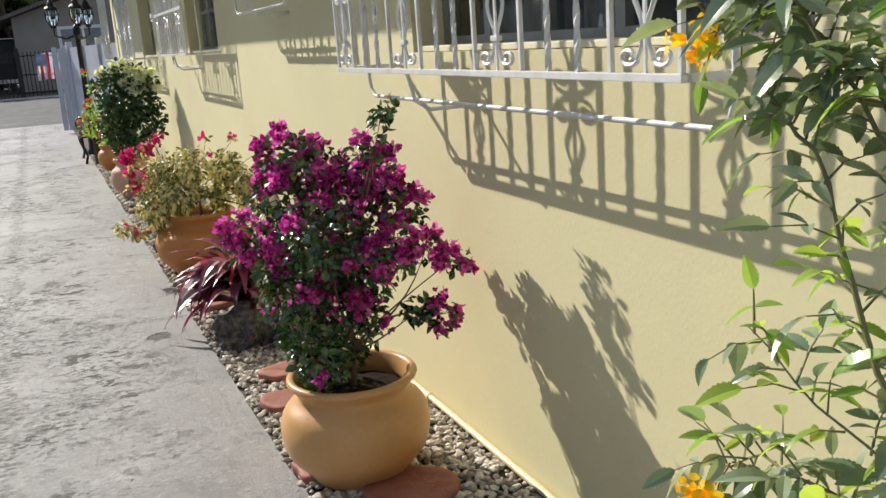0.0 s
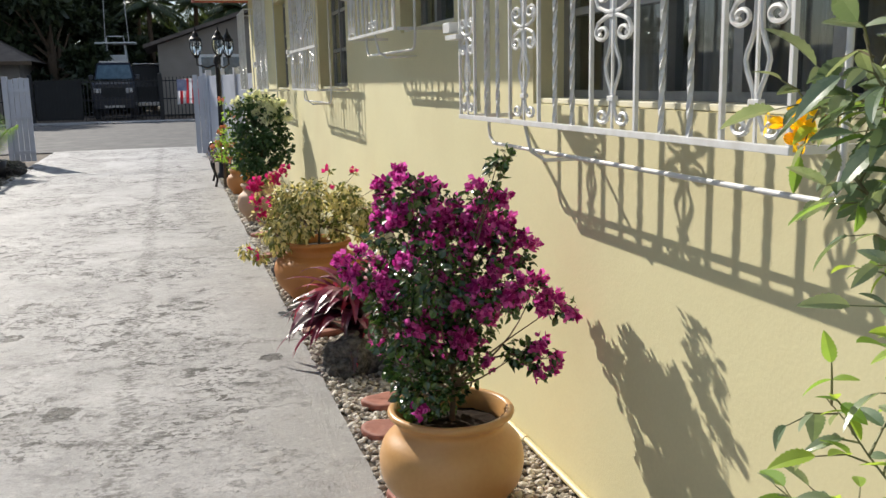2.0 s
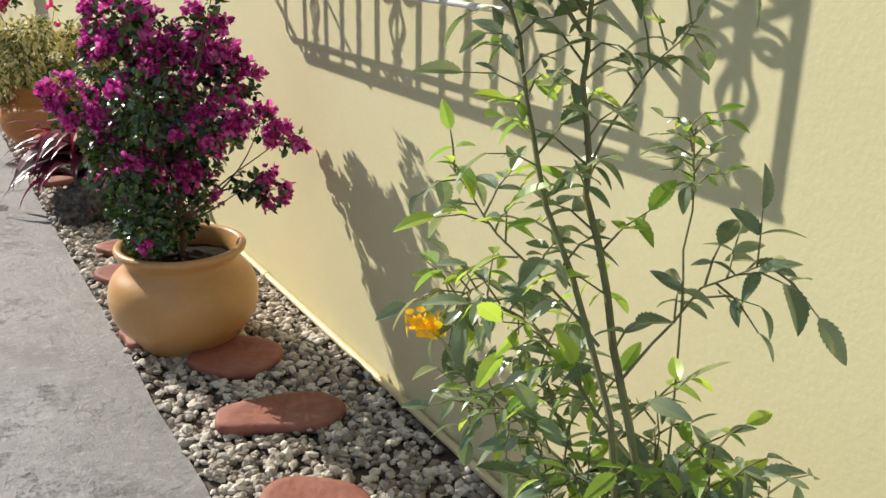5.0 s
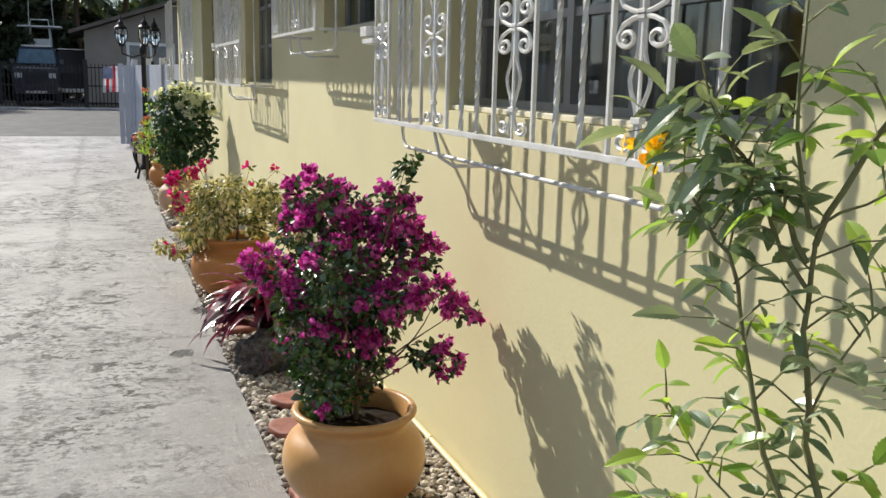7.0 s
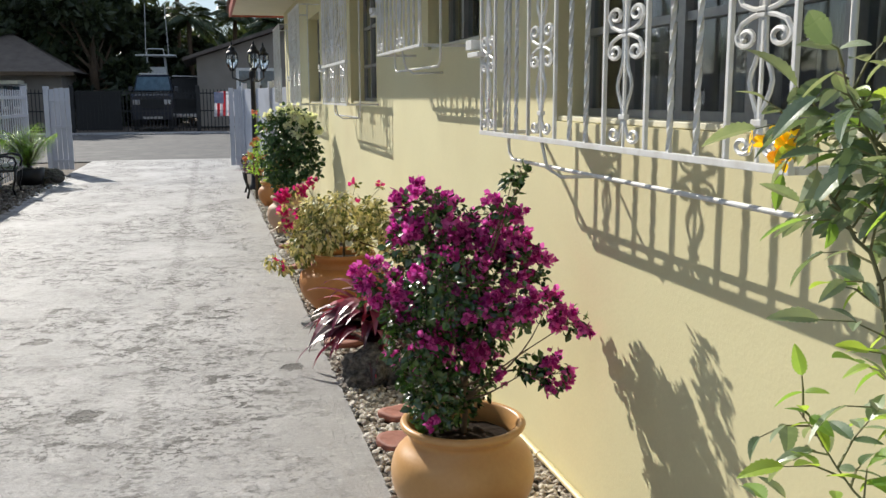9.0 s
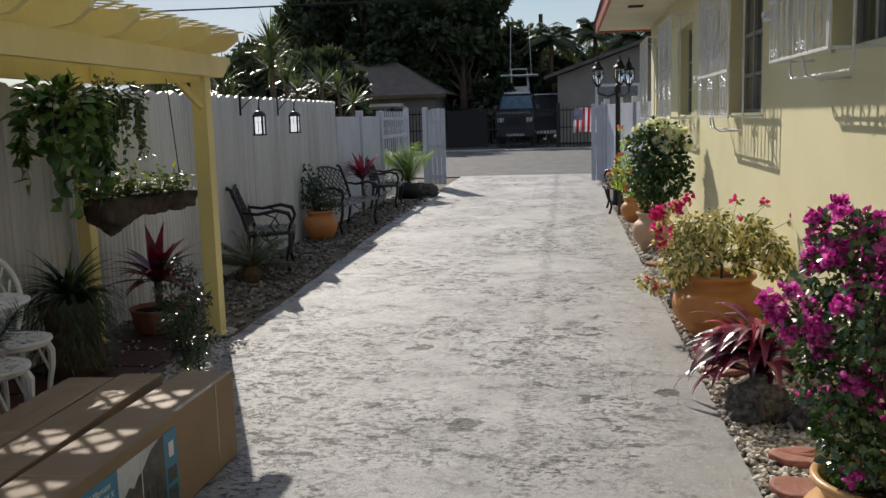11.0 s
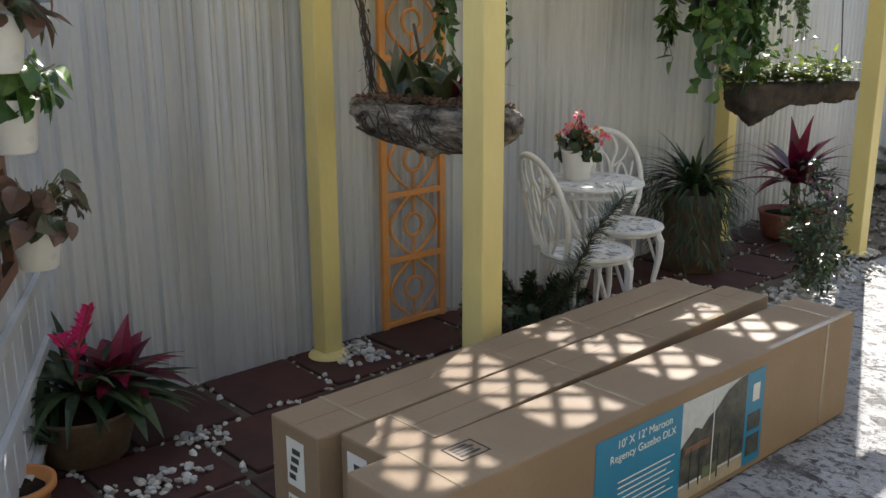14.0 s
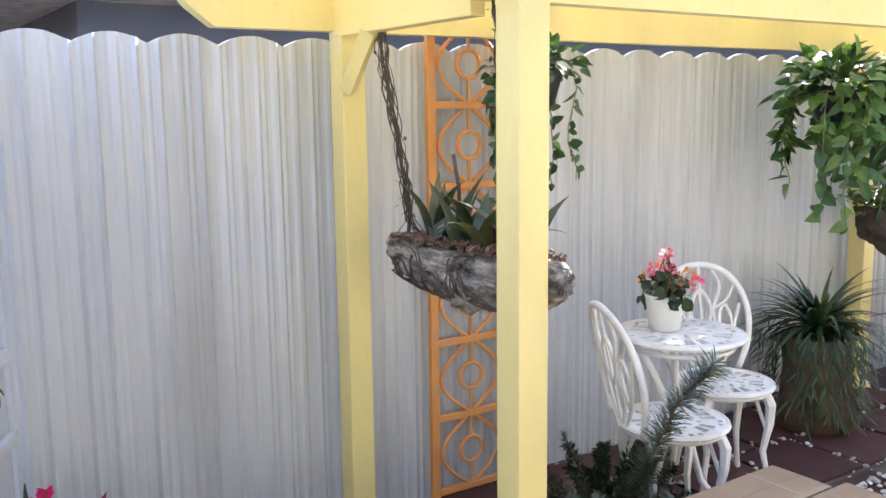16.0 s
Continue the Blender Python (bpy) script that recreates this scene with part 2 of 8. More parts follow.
def share(name, me, parent, loc=(0, 0, 0), rot=(0, 0, 0), scale=(1, 1, 1)):
    ob = new(name, me)
    ob.parent = parent
    ob.matrix_basis = Matrix.LocRotScale(Vector(loc), Euler(rot), Vector(scale))
    return ob


def thing(name, loc, label, category, group="", kind="", rz=0.0):
    ob = new(name)
    ob.empty_display_size = 0.1
    ob.location = loc
    ob.rotation_euler = (0, 0, radians(rz))
    return tagged(ob, label, category, group, kind)


def add_box(bm, lo, hi, bevel=0.0, m=None):
    v = [bm.verts.new((x, y, z)) for z in (lo[2], hi[2]) for y in (lo[1], hi[1]) for x in (lo[0], hi[0])]
    fs = [bm.faces.new([v[i] for i in q]) for q in ((0, 2, 3, 1), (4, 5, 7, 6), (0, 1, 5, 4), (2, 6, 7, 3), (0, 4, 6, 2), (1, 3, 7, 5))]
    if bevel:
        es = list({e for f in fs for e in f.edges})
        r = bmesh.ops.bevel(bm, geom=es, offset=bevel, segments=2, affect="EDGES", profile=0.6)
        v = list({vv for f in r["faces"] for vv in f.verts} | {vv for vv in v if vv.is_valid})
    if m is not None:
        bmesh.ops.transform(bm, matrix=m, verts=[x for x in v if x.is_valid])
    return v


def boxes(*spans, bevel=0.0):
    bm = bmesh.new()
    for lo, hi in spans:
        add_box(bm, lo, hi, bevel)
    return bm


def add_tube(bm, pts, r, seg=8, cap=True, twist=0.0, square=False):
    """Sweep a ring along pts; r a number or one per point; square and twist give twisted bars."""
    pts = [Vector(p) for p in pts]
    rs = r if isinstance(r, (list, tuple)) else [r] * len(pts)
    rings, n = [], len(pts)
    up = None
    for i, p in enumerate(pts):
        d = (pts[min(i + 1, n - 1)] - pts[max(i - 1, 0)]).normalized()
        if up is None:
            up = d.orthogonal().normalized()
            if abs(d.z) > 0.98:
                up = Vector((1, 0, 0))
        up = (up - d * up.dot(d)).normalized()
        side = d.cross(up)
        ring = []
        for k in range(seg):
            a = 2 * math.pi * (k + (0.5 if square else 0)) / seg + twist * i
            ring.append(bm.verts.new(p + (up * math.cos(a) + side * math.sin(a)) * rs[i]))
        rings.append(ring)
    for a, b in zip(rings, rings[1:]):
        for k in range(seg):
            bm.faces.new((a[k], a[(k + 1) % seg], b[(k + 1) % seg], b[k]))
    if cap and seg > 2:
        bm.faces.new(rings[0][::-1])
        bm.faces.new(rings[-1])


def tubes(*lines, r=0.01, seg=8):
    bm = bmesh.new()
    for pts in lines:
        add_tube(bm, pts, r, seg)
    return bm


def add_lathe(bm, prof, seg=32, at=(0, 0, 0), wob=0.0):
    """Turn a profile of (radius, height) about z."""
    rings = []
    for i, (r, z) in enumerate(prof):
        if r < 1e-5:
            rings.append([bm.verts.new((at[0], at[1], at[2] + z))] * seg)
            continue
        rings.append([bm.verts.new((at[0] + r * (1 + wob * math.sin(3 * a + 5 * z)) * math.cos(a), at[1] + r * math.sin(a), at[2] + z))
                      for a in (2 * math.pi * k / seg for k in range(seg))])
    for a, b in zip(rings, rings[1:]):
        for k in range(seg):
            q = [a[k], a[(k + 1) % seg], b[(k + 1) % seg], b[k]]
            q = list(dict.fromkeys(q))
            if len(q) > 2:
                bm.faces.new(q)


def arc(c, r, a0, a1, n=10, plane="xz"):
    out = []
    for i in range(n + 1):
        a = radians(a0 + (a1 - a0) * i / n)
        u, w = r * math.cos(a), r * math.sin(a)
        out.append((c[0] + u, c[1], c[2] + w) if plane == "xz" else (c[0], c[1] + u, c[2] + w) if plane == "yz" else (c[0] + u, c[1] + w, c[2]))
    return out


def struct(name, bm, material, label, smooth=False):
    return tagged(part(name, bm, material, None, "", smooth), label, kind="structure")

# ---- setting ----
X_EDGE, X_WALL, X_FENCE = 0.855, 1.55, -3.40
GX = 1.30  # plane of the window grilles


def sheet(x0, x1, y0, y1, z, nx, ny, amp, f):
    bm = bmesh.new()
    vs = [[bm.verts.new((x0 + (x1 - x0) * i / nx, y0 + (y1 - y0) * j / ny, z)) for i in range(nx + 1)] for j in range(ny + 1)]
    for j in range(ny):
        for i in range(nx):
            bm.faces.new((vs[j][i], vs[j][i + 1], vs[j + 1][i + 1], vs[j + 1][i]))
    for row in vs:
        for v in row:
            v.co.z += amp * noise.noise(v.co * f)
    return bm


def ring_sheet(hole, outer, z):
    """A flat sheet with a rectangular hole."""
    bm = bmesh.new()
    a = [bm.verts.new((x, y, z)) for x, y in ((hole[0], hole[1]), (hole[2], hole[1]), (hole[2], hole[3]), (hole[0], hole[3]))]
    b = [bm.verts.new((x, y, z)) for x, y in ((outer[0], outer[1]), (outer[2], outer[1]), (outer[2], outer[3]), (outer[0], outer[3]))]
    for i in range(4):
        bm.faces.new((a[i], a[(i + 1) % 4], b[(i + 1) % 4], b[i]))
    return bm


ground = struct("ground", sheet(-300, 300, -60, 500, -0.06, 2, 2, 0, 1), M_SOIL, "dry brown soil and grass running out to the horizon")


def slab():
    """Driveway slab with slightly uneven top and ragged long edges."""
    bm = bmesh.new()
    nx, ny = 32, 380
    rows = []
    for j in range(ny + 1):
        y = -4 + 28.0 * j / ny
        xl = -2.33 - 0.29 * min(1, max(0, (y - 7.5) / 8)) + 0.025 * noise.noise(Vector((3, y * 2.2, 0))) + 0.012 * noise.noise(Vector((9, y * 9, 0)))
        xr = X_EDGE + 0.012 * noise.noise(Vector((0, y * 2.5, 5))) + 0.007 * noise.noise(Vector((0, y * 11, 8)))
        row = [bm.verts.new((xl, y, -0.058))]
        for i in range(nx + 1):
            x = xl + (xr - xl) * i / nx
            z = 0.004 * noise.noise(Vector((x * 1.3, y * 1.3, 0))) + 0.002 * noise.noise(Vector((x * 5, y * 5, 2)))
            row.append(bm.verts.new((x, y, z)))
        row.append(bm.verts.new((xr, y, -0.058)))
        rows.append(row)
    for a, b in zip(rows, rows[1:]):
        for k in range(len(a) - 1):
            bm.faces.new((a[k], a[k + 1], b[k + 1], b[k]))
    # crisp arrises: the sides do not share the top's corners
    bmesh.ops.split_edges(bm, edges=[e for row_ in (rows,) for a, b in zip(row_, row_[1:]) for k in (1, nx + 1) for e in a[k].link_edges if b[k] in e.verts])
    return bm


drive = struct("driveway", slab(), M_CONCRETE, "worn grey concrete driveway with scuffs and hairline cracks", True)
road = struct("road", boxes(((-120, 24.3, -0.056), (120, 41.5, -0.03))), M_ASPHALT, "grey asphalt street across the end of the driveway")
struct("far_pavement", boxes(((-120, 41.5, -0.056), (120, 43.5, 0.02))), M_CONCRETE, "pale concrete pavement with kerb across the street")
struct("apron", boxes(((-2.45, 24.0, -0.057), (X_EDGE, 24.3, -0.012))), M_CONCRETE, "concrete driveway apron at the street")

WINDOWS = [  # y0, y1, sill, head
    (1.45, 3.42, 1.44, 2.55),
    (4.45, 5.55, 1.82, 2.55),
    (7.36, 8.75, 1.48, 2.55),
    (11.2, 12.5, 1.46, 2.55),
    (14.2, 15.4, 1.46, 2.55),
]
GRILLES = [(1.51, 3.576, 1.394), (4.66, 5.9, 1.80), (7.29, 8.86, 1.478), (11.1, 12.55, 1.45), (14.15, 15.5, 1.45)]


def house_wall():
    bm = bmesh.new()
    ys = [-3.0]
    for y0, y1, s, h in WINDOWS:
        add_box(bm, (X_WALL, ys[-1], -0.05), (X_WALL + 0.2, y0, 3.0))
        add_box(bm, (X_WALL, y0, -0.05), (X_WALL + 0.2, y1, s))
        add_box(bm, (X_WALL, y0, h), (X_WALL + 0.2, y1, 3.0))
        ys.append(y1)
    add_box(bm, (X_WALL, ys[-1], -0.05), (X_WALL + 0.2, 16.3, 3.0))
    bmesh.ops.remove_doubles(bm, verts=bm.verts, dist=0.0005)
    return bm


struct("wall_east", house_wall(), M_STUCCO, "pale yellow stucco house wall, sunlit, with grille shadows")
struct("wall_far", boxes(((X_WALL + 0.2, 16.1, -0.05), (9, 16.3, 3.0))), M_STUCCO, "yellow stucco end wall of the house")
struct("wall_near", boxes(((X_WALL + 0.2, -3.0, -0.05), (9, -2.8, 3.0))), M_STUCCO, "yellow stucco near end wall of the house")
struct("wall_back", boxes(((9, -3.0, -0.05), (9.2, 16.3, 3.0))), M_STUCCO, "yellow stucco back wall of the house")
struct("room_partition", boxes(((3.2, -2.8, 0), (3.3, 16.1, 2.95))), M_DARKROOM, "inner room wall behind the windows, dimness put into its colour")
struct("room_floor", boxes(((X_WALL + 0.2, -2.8, 0.0), (9, 16.1, 0.05))), M_DARKROOM, "floor inside the house, dimness put into its colour")
struct("ceiling", boxes(((X_WALL + 0.2, -2.8, 2.9), (9, 16.1, 2.96))), M_DARKROOM, "plain ceiling inside the house, dimness put into its colour")
struct("soffit", boxes(((0.68, -3.4, 2.96), (X_WALL + 0.2, 16.75, 3.0))), M_SOFFIT, "cream painted soffit under the eave")
struct("fascia", boxes(((0.64, -3.45, 2.93), (0.68, 16.8, 3.12)), ((0.68, 16.75, 2.93), (5, 16.8, 3.12))), M_FASCIA, "red painted fascia along the eave")


def roof():
    bm = bmesh.new()
    v = [bm.verts.new(p) for p in ((0.6, -3.5, 3.12), (0.6, 16.85, 3.12), (5, 16.85, 4.2), (5, -3.5, 4.2), (9.8, 16.85, 3.12), (9.8, -3.5, 3.12),
                                   (0.6, -3.5, 3.0), (0.6, 16.85, 3.0), (9.8, 16.85, 3.0), (9.8, -3.5, 3.0))]
    for q in ((0, 1, 2, 3), (3, 2, 4, 5), (1, 7, 8, 4, 2), (0, 3, 5, 9, 6)):
        bm.faces.new([v[i] for i in q])
    return bm


struct("roof", roof(), M_ROOFTILE, "low pitched tiled house roof")


def fence_sheet(y0, y1, x, z1):
    """Ribbed fence sheet with a scalloped top, of real thickness."""
    bm = bmesh.new()
    n = int((y1 - y0) / 0.012)
    front, back = [], []
    for i in range(n + 1):
        y = y0 + (y1 - y0) * i / n
        rib = 0.011 * max(0, math.cos(2 * math.pi * y / 0.068)) ** 3 + 0.006 * max(0, math.cos(2 * math.pi * y / 0.034 + 1 + math.sin(y * 5))) ** 4
        s = (y % 0.235) / 0.235
        top = z1 - 0.035 * (2 * s - 1) ** 2
        front.append((bm.verts.new((x + rib, y, -0.03)), bm.verts.new((x + rib, y, top))))
        back.append((bm.verts.new((x - 0.02, y, -0.03)), bm.verts.new((x - 0.02, y, top))))
    for i in range(n):
        bm.faces.new((front[i][0], front[i + 1][0], front[i + 1][1], front[i][1]))
        bm.faces.new((back[i][0], back[i][1], back[i + 1][1], back[i + 1][0]))
        bm.faces.new((front[i][1], front[i + 1][1], back[i + 1][1], back[i][1]))
    return bm


fence = thing("fence", (0, 0, 0), "white ribbed boundary fence with scalloped top, in shade", "fence", kind="structure")
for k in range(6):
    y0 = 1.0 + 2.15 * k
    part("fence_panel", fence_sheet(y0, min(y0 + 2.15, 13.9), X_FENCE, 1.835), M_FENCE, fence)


# ---- pergola ----
pergola = thing("pergola", (0, 0, 0), "yellow painted wooden pergola with lattice roof beside the driveway", "pergola")
PZ = 1.87


def beam_bm(x0, x1, y0, y1, z0, z1):
    """A beam along y whose ends are cut in a cove."""
    bm = bmesh.new()
    d = z1 - z0
    prof = [(y0, z1), (y0, z1 - 0.3 * d), (y0 + 0.05, z1 - 0.38 * d), (y0 + 0.09, z1 - 0.65 * d), (y0 + 0.17, z0), (y1 - 0.17, z0), (y1 - 0.09, z1 - 0.65 * d), (y1 - 0.05, z1 - 0.38 * d), (y1, z1 - 0.3 * d), (y1, z1)]
    a = [bm.verts.new((x0, y, z)) for y, z in prof]
    b = [bm.verts.new((x1, y, z)) for y, z in prof]
    bm.faces.new(a), bm.faces.new(b[::-1])
    for i in range(len(prof)):
        bm.faces.new((a[i], a[(i + 1) % len(prof)], b[(i + 1) % len(prof)], b[i]))
    return bm


for x, y, w in ((-2.335, 3.038, 0.052), (-2.475, 6.462, 0.055), (-3.268, 3.002, 0.046), (-3.28, 6.2, 0.05)):
    part("post", boxes(((x - w, y - w, 0.0), (x + w, y + w, PZ - (0.02 if x < -3 else 0))), bevel=0.006), M_YELLOW, pergola)
part("beam", beam_bm(-2.45, -2.39, 2.36, 6.85, PZ, PZ + 0.15), M_YELLOW, pergola)
part("beam", beam_bm(-3.33, -3.27, 2.36, 6.85, PZ - 0.02, PZ + 0.15), M_YELLOW, pergola)
part("cross_beam", boxes(((-3.27, 2.95, PZ - 0.04), (-2.45, 3.0, PZ + 0.11)), bevel=0.004), M_YELLOW, pergola)
part("cross_beam", boxes(((-3.27, 6.4, PZ - 0.04), (-2.45, 6.45, PZ + 0.11)), bevel=0.004), M_YELLOW, pergola)
for k in range(9):
    y = 2.43 + 0.5 * k
    bm = bmesh.new()
    prof = [(-3.62, 0.09), (-3.62, 0.14), (-2.18, 0.14), (-2.18, 0.09), (-2.28, 0.02), (-2.4, 0.0), (-3.3, 0.0), (-3.5, 0.02)]
    a = [bm.verts.new((px, y, PZ + 0.15 + pz)) for px, pz in prof]
    b = [bm.verts.new((px, y + 0.045, PZ + 0.15 + pz)) for px, pz in prof]
    bm.faces.new(a), bm.faces.new(b[::-1])
    for i in range(8):
        bm.faces.new((a[i], a[(i + 1) % 8], b[(i + 1) % 8], b[i]))
    part("rafter", bm, M_YELLOW, pergola)
LAT_Z = PZ + 0.294


def lattice(dirn):
    bm = bmesh.new()
    x0, x1, y0, y1 = -3.62, -2.16, 2.36, 6.56
    step = 0.162
    c = -8.0
    while c < 12:
        pts = []
        # line y = dirn * x + c clipped to the panel
        for x in (x0, x1):
            y = dirn * x + c
            pts.append((x, y))
        (xa, ya), (xb, yb) = pts
        if max(ya, yb) > y0 and min(ya, yb) < y1:
            def clip(xp, yp):
                if yp < y0:
                    return ((y0 - c) / dirn, y0)
                if yp > y1:
                    return ((y1 - c) / dirn, y1)
                return (xp, yp)
            a, b = clip(xa, ya), clip(xb, yb)
            d = Vector((b[0] - a[0], b[1] - a[1], 0))
            if d.length > 0.02:
                s = Vector((-d.y, d.x, 0)).normalized() * 0.0145
                z = LAT_Z + (0.0052 if dirn > 0 else 0)
                q = [Vector((a[0], a[1], z)) - s, Vector((b[0], b[1], z)) - s, Vector((b[0], b[1], z)) + s, Vector((a[0], a[1], z)) + s]
                lo = [bm.verts.new(p) for p in q]
                hi = [bm.verts.new(p + Vector((0, 0, 0.005))) for p in q]
                bm.faces.new(lo[::-1]), bm.faces.new(hi)
                for i in range(4):
                    bm.faces.new((lo[i], lo[(i + 1) % 4], hi[(i + 1) % 4], hi[i]))
        c += step
    return bm


for dirn in (1, -1):
    part("lattice", lattice(dirn), M_YELLOW, pergola)

# ---- cartons ----
def carton(x, y, rz, w, l, h, label):
    ob = thing("carton", (x, y, 0.0), label, "box", "long cartons on the driveway", rz=rz)
    part("carton_body", boxes(((0, 0, 0.004), (w, l, h)), bevel=0.008), M_CARD, ob)
    return ob


carton_a = carton(-1.725, 1.98, -1.2, 0.24, 2.11, 0.405, "long brown cardboard carton with blue printed panel on the driveway")
carton_b = carton(-1.915, 2.10, 1.4, 0.195, 1.95, 0.40, "long narrow brown cardboard carton with tape and label")
carton_c = carton(-2.145, 2.03, 1.2, 0.220, 1.95, 0.40, "long brown cardboard carton with a barcode label on its end")

# ---- plant materials ----
M_LEAF = mat("glossy_green_leaf", (0.045, 0.10, 0.028), (0.10, 0.18, 0.05), rough=0.28, scale=9, fine=60, bump=0.1, random_mix=0.8, trans=0.14)
M_BOUGLEAF = mat("dark_glossy_leaf", (0.02, 0.055, 0.016), (0.075, 0.145, 0.035), rough=0.22, scale=9, fine=60, bump=0.12, random_mix=0.9, trans=0.12, spec=0.9)
# brighter copy of the serrated leaf; backlit glow is put into its colour
M_TECBACKLIT = mat("backlit_serrated_leaf", (0.36, 0.50, 0.10), (0.20, 0.34, 0.08), rough=0.34, scale=6, fine=60, bump=0.08, random_mix=0.9, trans=0.5)
# greyed and lightened to carry the sky's sheen on the upper leaf faces
M_TECLEAF = mat("serrated_leaf", (0.14, 0.205, 0.125), (0.29, 0.355, 0.235), rough=0.26, scale=9, fine=60, bump=0.15, random_mix=1.0, trans=0.28, spec=1.0)
M_DARKLEAF = mat("dark_green_leaf", (0.03, 0.075, 0.028), (0.06, 0.12, 0.04), rough=0.35, scale=9, fine=60, bump=0.1, random_mix=0.7, trans=0.15)
M_LIME = mat("light_green_leaf", (0.34, 0.50, 0.10), (0.17, 0.31, 0.08), rough=0.34, scale=6, fine=60, bump=0.08, random_mix=0.9, trans=0.5)
M_VARIEG = mat("variegated_leaf", (0.13, 0.16, 0.045), (0.72, 0.65, 0.36), rough=0.5, scale=18, fine=50, bump=0.08, random_mix=0.8, trans=0.25)
M_MAGENTA = mat("magenta_bract", (0.38, 0.012, 0.185), (0.84, 0.16, 0.54), rough=0.6, scale=16, fine=60, bump=0.1, random_mix=1.1, trans=0.4)
M_CRIMSON = mat("crimson_bract", (0.58, 0.015, 0.14), (0.72, 0.04, 0.24), rough=0.6, scale=12, bump=0.05, random_mix=0.6, trans=0.35)
M_WHITEBRACT = mat("white_bract", (0.78, 0.80, 0.72), (0.68, 0.72, 0.6), rough=0.6, scale=12, bump=0.05, random_mix=0.5, trans=0.3)
M_ORANGEFL = mat("orange_petal", (0.62, 0.19, 0.11), (0.66, 0.30, 0.15), rough=0.6, scale=12, bump=0.05, random_mix=0.7, trans=0.3)
M_YELLOWFL = mat("golden_petal", (0.95, 0.70, 0.03), (0.93, 0.58, 0.02), rough=0.55, scale=20, bump=0.05, random_mix=0.5, trans=0.3)
M_BARK = mat("brown_bark", (0.16, 0.11, 0.07), (0.10, 0.07, 0.045), rough=0.9, scale=14, fine=90, bump=0.5)
M_GREENSTEM = mat("green_stem", (0.22, 0.24, 0.09), (0.17, 0.14, 0.07), rough=0.6, scale=14)
M_BURGUNDY = mat("burgundy_leaf", (0.045, 0.012, 0.024), (0.24, 0.03, 0.075), rough=0.36, scale=5, fine=30, bump=0.1, random_mix=0.7, trans=0.2, spec=0.8, stretch=(1, 1, 1))
M_REDLEAF = mat("red_leaf", (0.35, 0.03, 0.06), (0.48, 0.05, 0.09), rough=0.4, scale=8, bump=0.1, random_mix=0.6, trans=0.25)
M_OCHREPOT = mat("ochre_glazed_clay", (0.62, 0.355, 0.145), (0.55, 0.30, 0.115), rough=0.34, scale=2.2, fine=60, bump=0.06, dirt=(0.50, 0.26, 0.095), dirt_scale=3, spec=0.4)
M_TERRA = mat("terracotta", (0.58, 0.25, 0.075), (0.50, 0.20, 0.06), rough=0.6, scale=3, fine=70, bump=0.1, dirt=(0.42, 0.17, 0.06), dirt_scale=3)
M_PALEPOT = mat("pale_terracotta", (0.60, 0.40, 0.27), (0.52, 0.33, 0.21), rough=0.65, scale=4, fine=60, bump=0.1)
M_POTSOIL = mat("dark_potting_soil", (0.03, 0.02, 0.013), (0.018, 0.012, 0.009), rough=0.95, scale=20, fine=90, bump=0.7, spec=0.1)
M_LAVA = mat("black_lava_rock", (0.022, 0.021, 0.021), (0.16, 0.15, 0.14), rough=0.95, scale=38, fine=110, bump=1.0)
M_STEPSTONE = mat("red_flagstone", (0.34, 0.125, 0.085), (0.25, 0.088, 0.06), rough=0.72, scale=9, fine=38, bump=0.7, random_mix=0.35, dirt=(0.36, 0.17, 0.125), dirt_scale=6)
M_PEBBLE = mat("grey_white_gravel", (0.29, 0.25, 0.205), (0.66, 0.61, 0.53), rough=0.75, scale=18, fine=120, bump=0.3, random_mix=1.3)
M_PIPE = mat("cream_pipe_paint", (0.78, 0.68, 0.40), (0.70, 0.60, 0.34), rough=0.4, scale=5)
M_ALU = mat("dull_aluminium", (0.36, 0.36, 0.35), (0.28, 0.28, 0.275), rough=0.4, metal=0.6)
M_GLASS = glass("window_glass", (0.75, 0.82, 0.82))
M_CURTAIN = mat("grey_curtain", (0.52, 0.48, 0.45), (0.27, 0.25, 0.235), rough=0.9, scale=5, stretch=(6, 6, 0.5))
M_WHITEMETAL = mat("white_painted_iron", (0.80, 0.80, 0.79), (0.72, 0.72, 0.70), rough=0.38, scale=12, fine=60, bump=0.12, dirt=(0.60, 0.57, 0.52), dirt_scale=6)
M_BLACKIRON = mat("black_iron", (0.012, 0.012, 0.014), (0.02, 0.02, 0.022), rough=0.42, scale=8, fine=80, bump=0.15, spec=0.35)


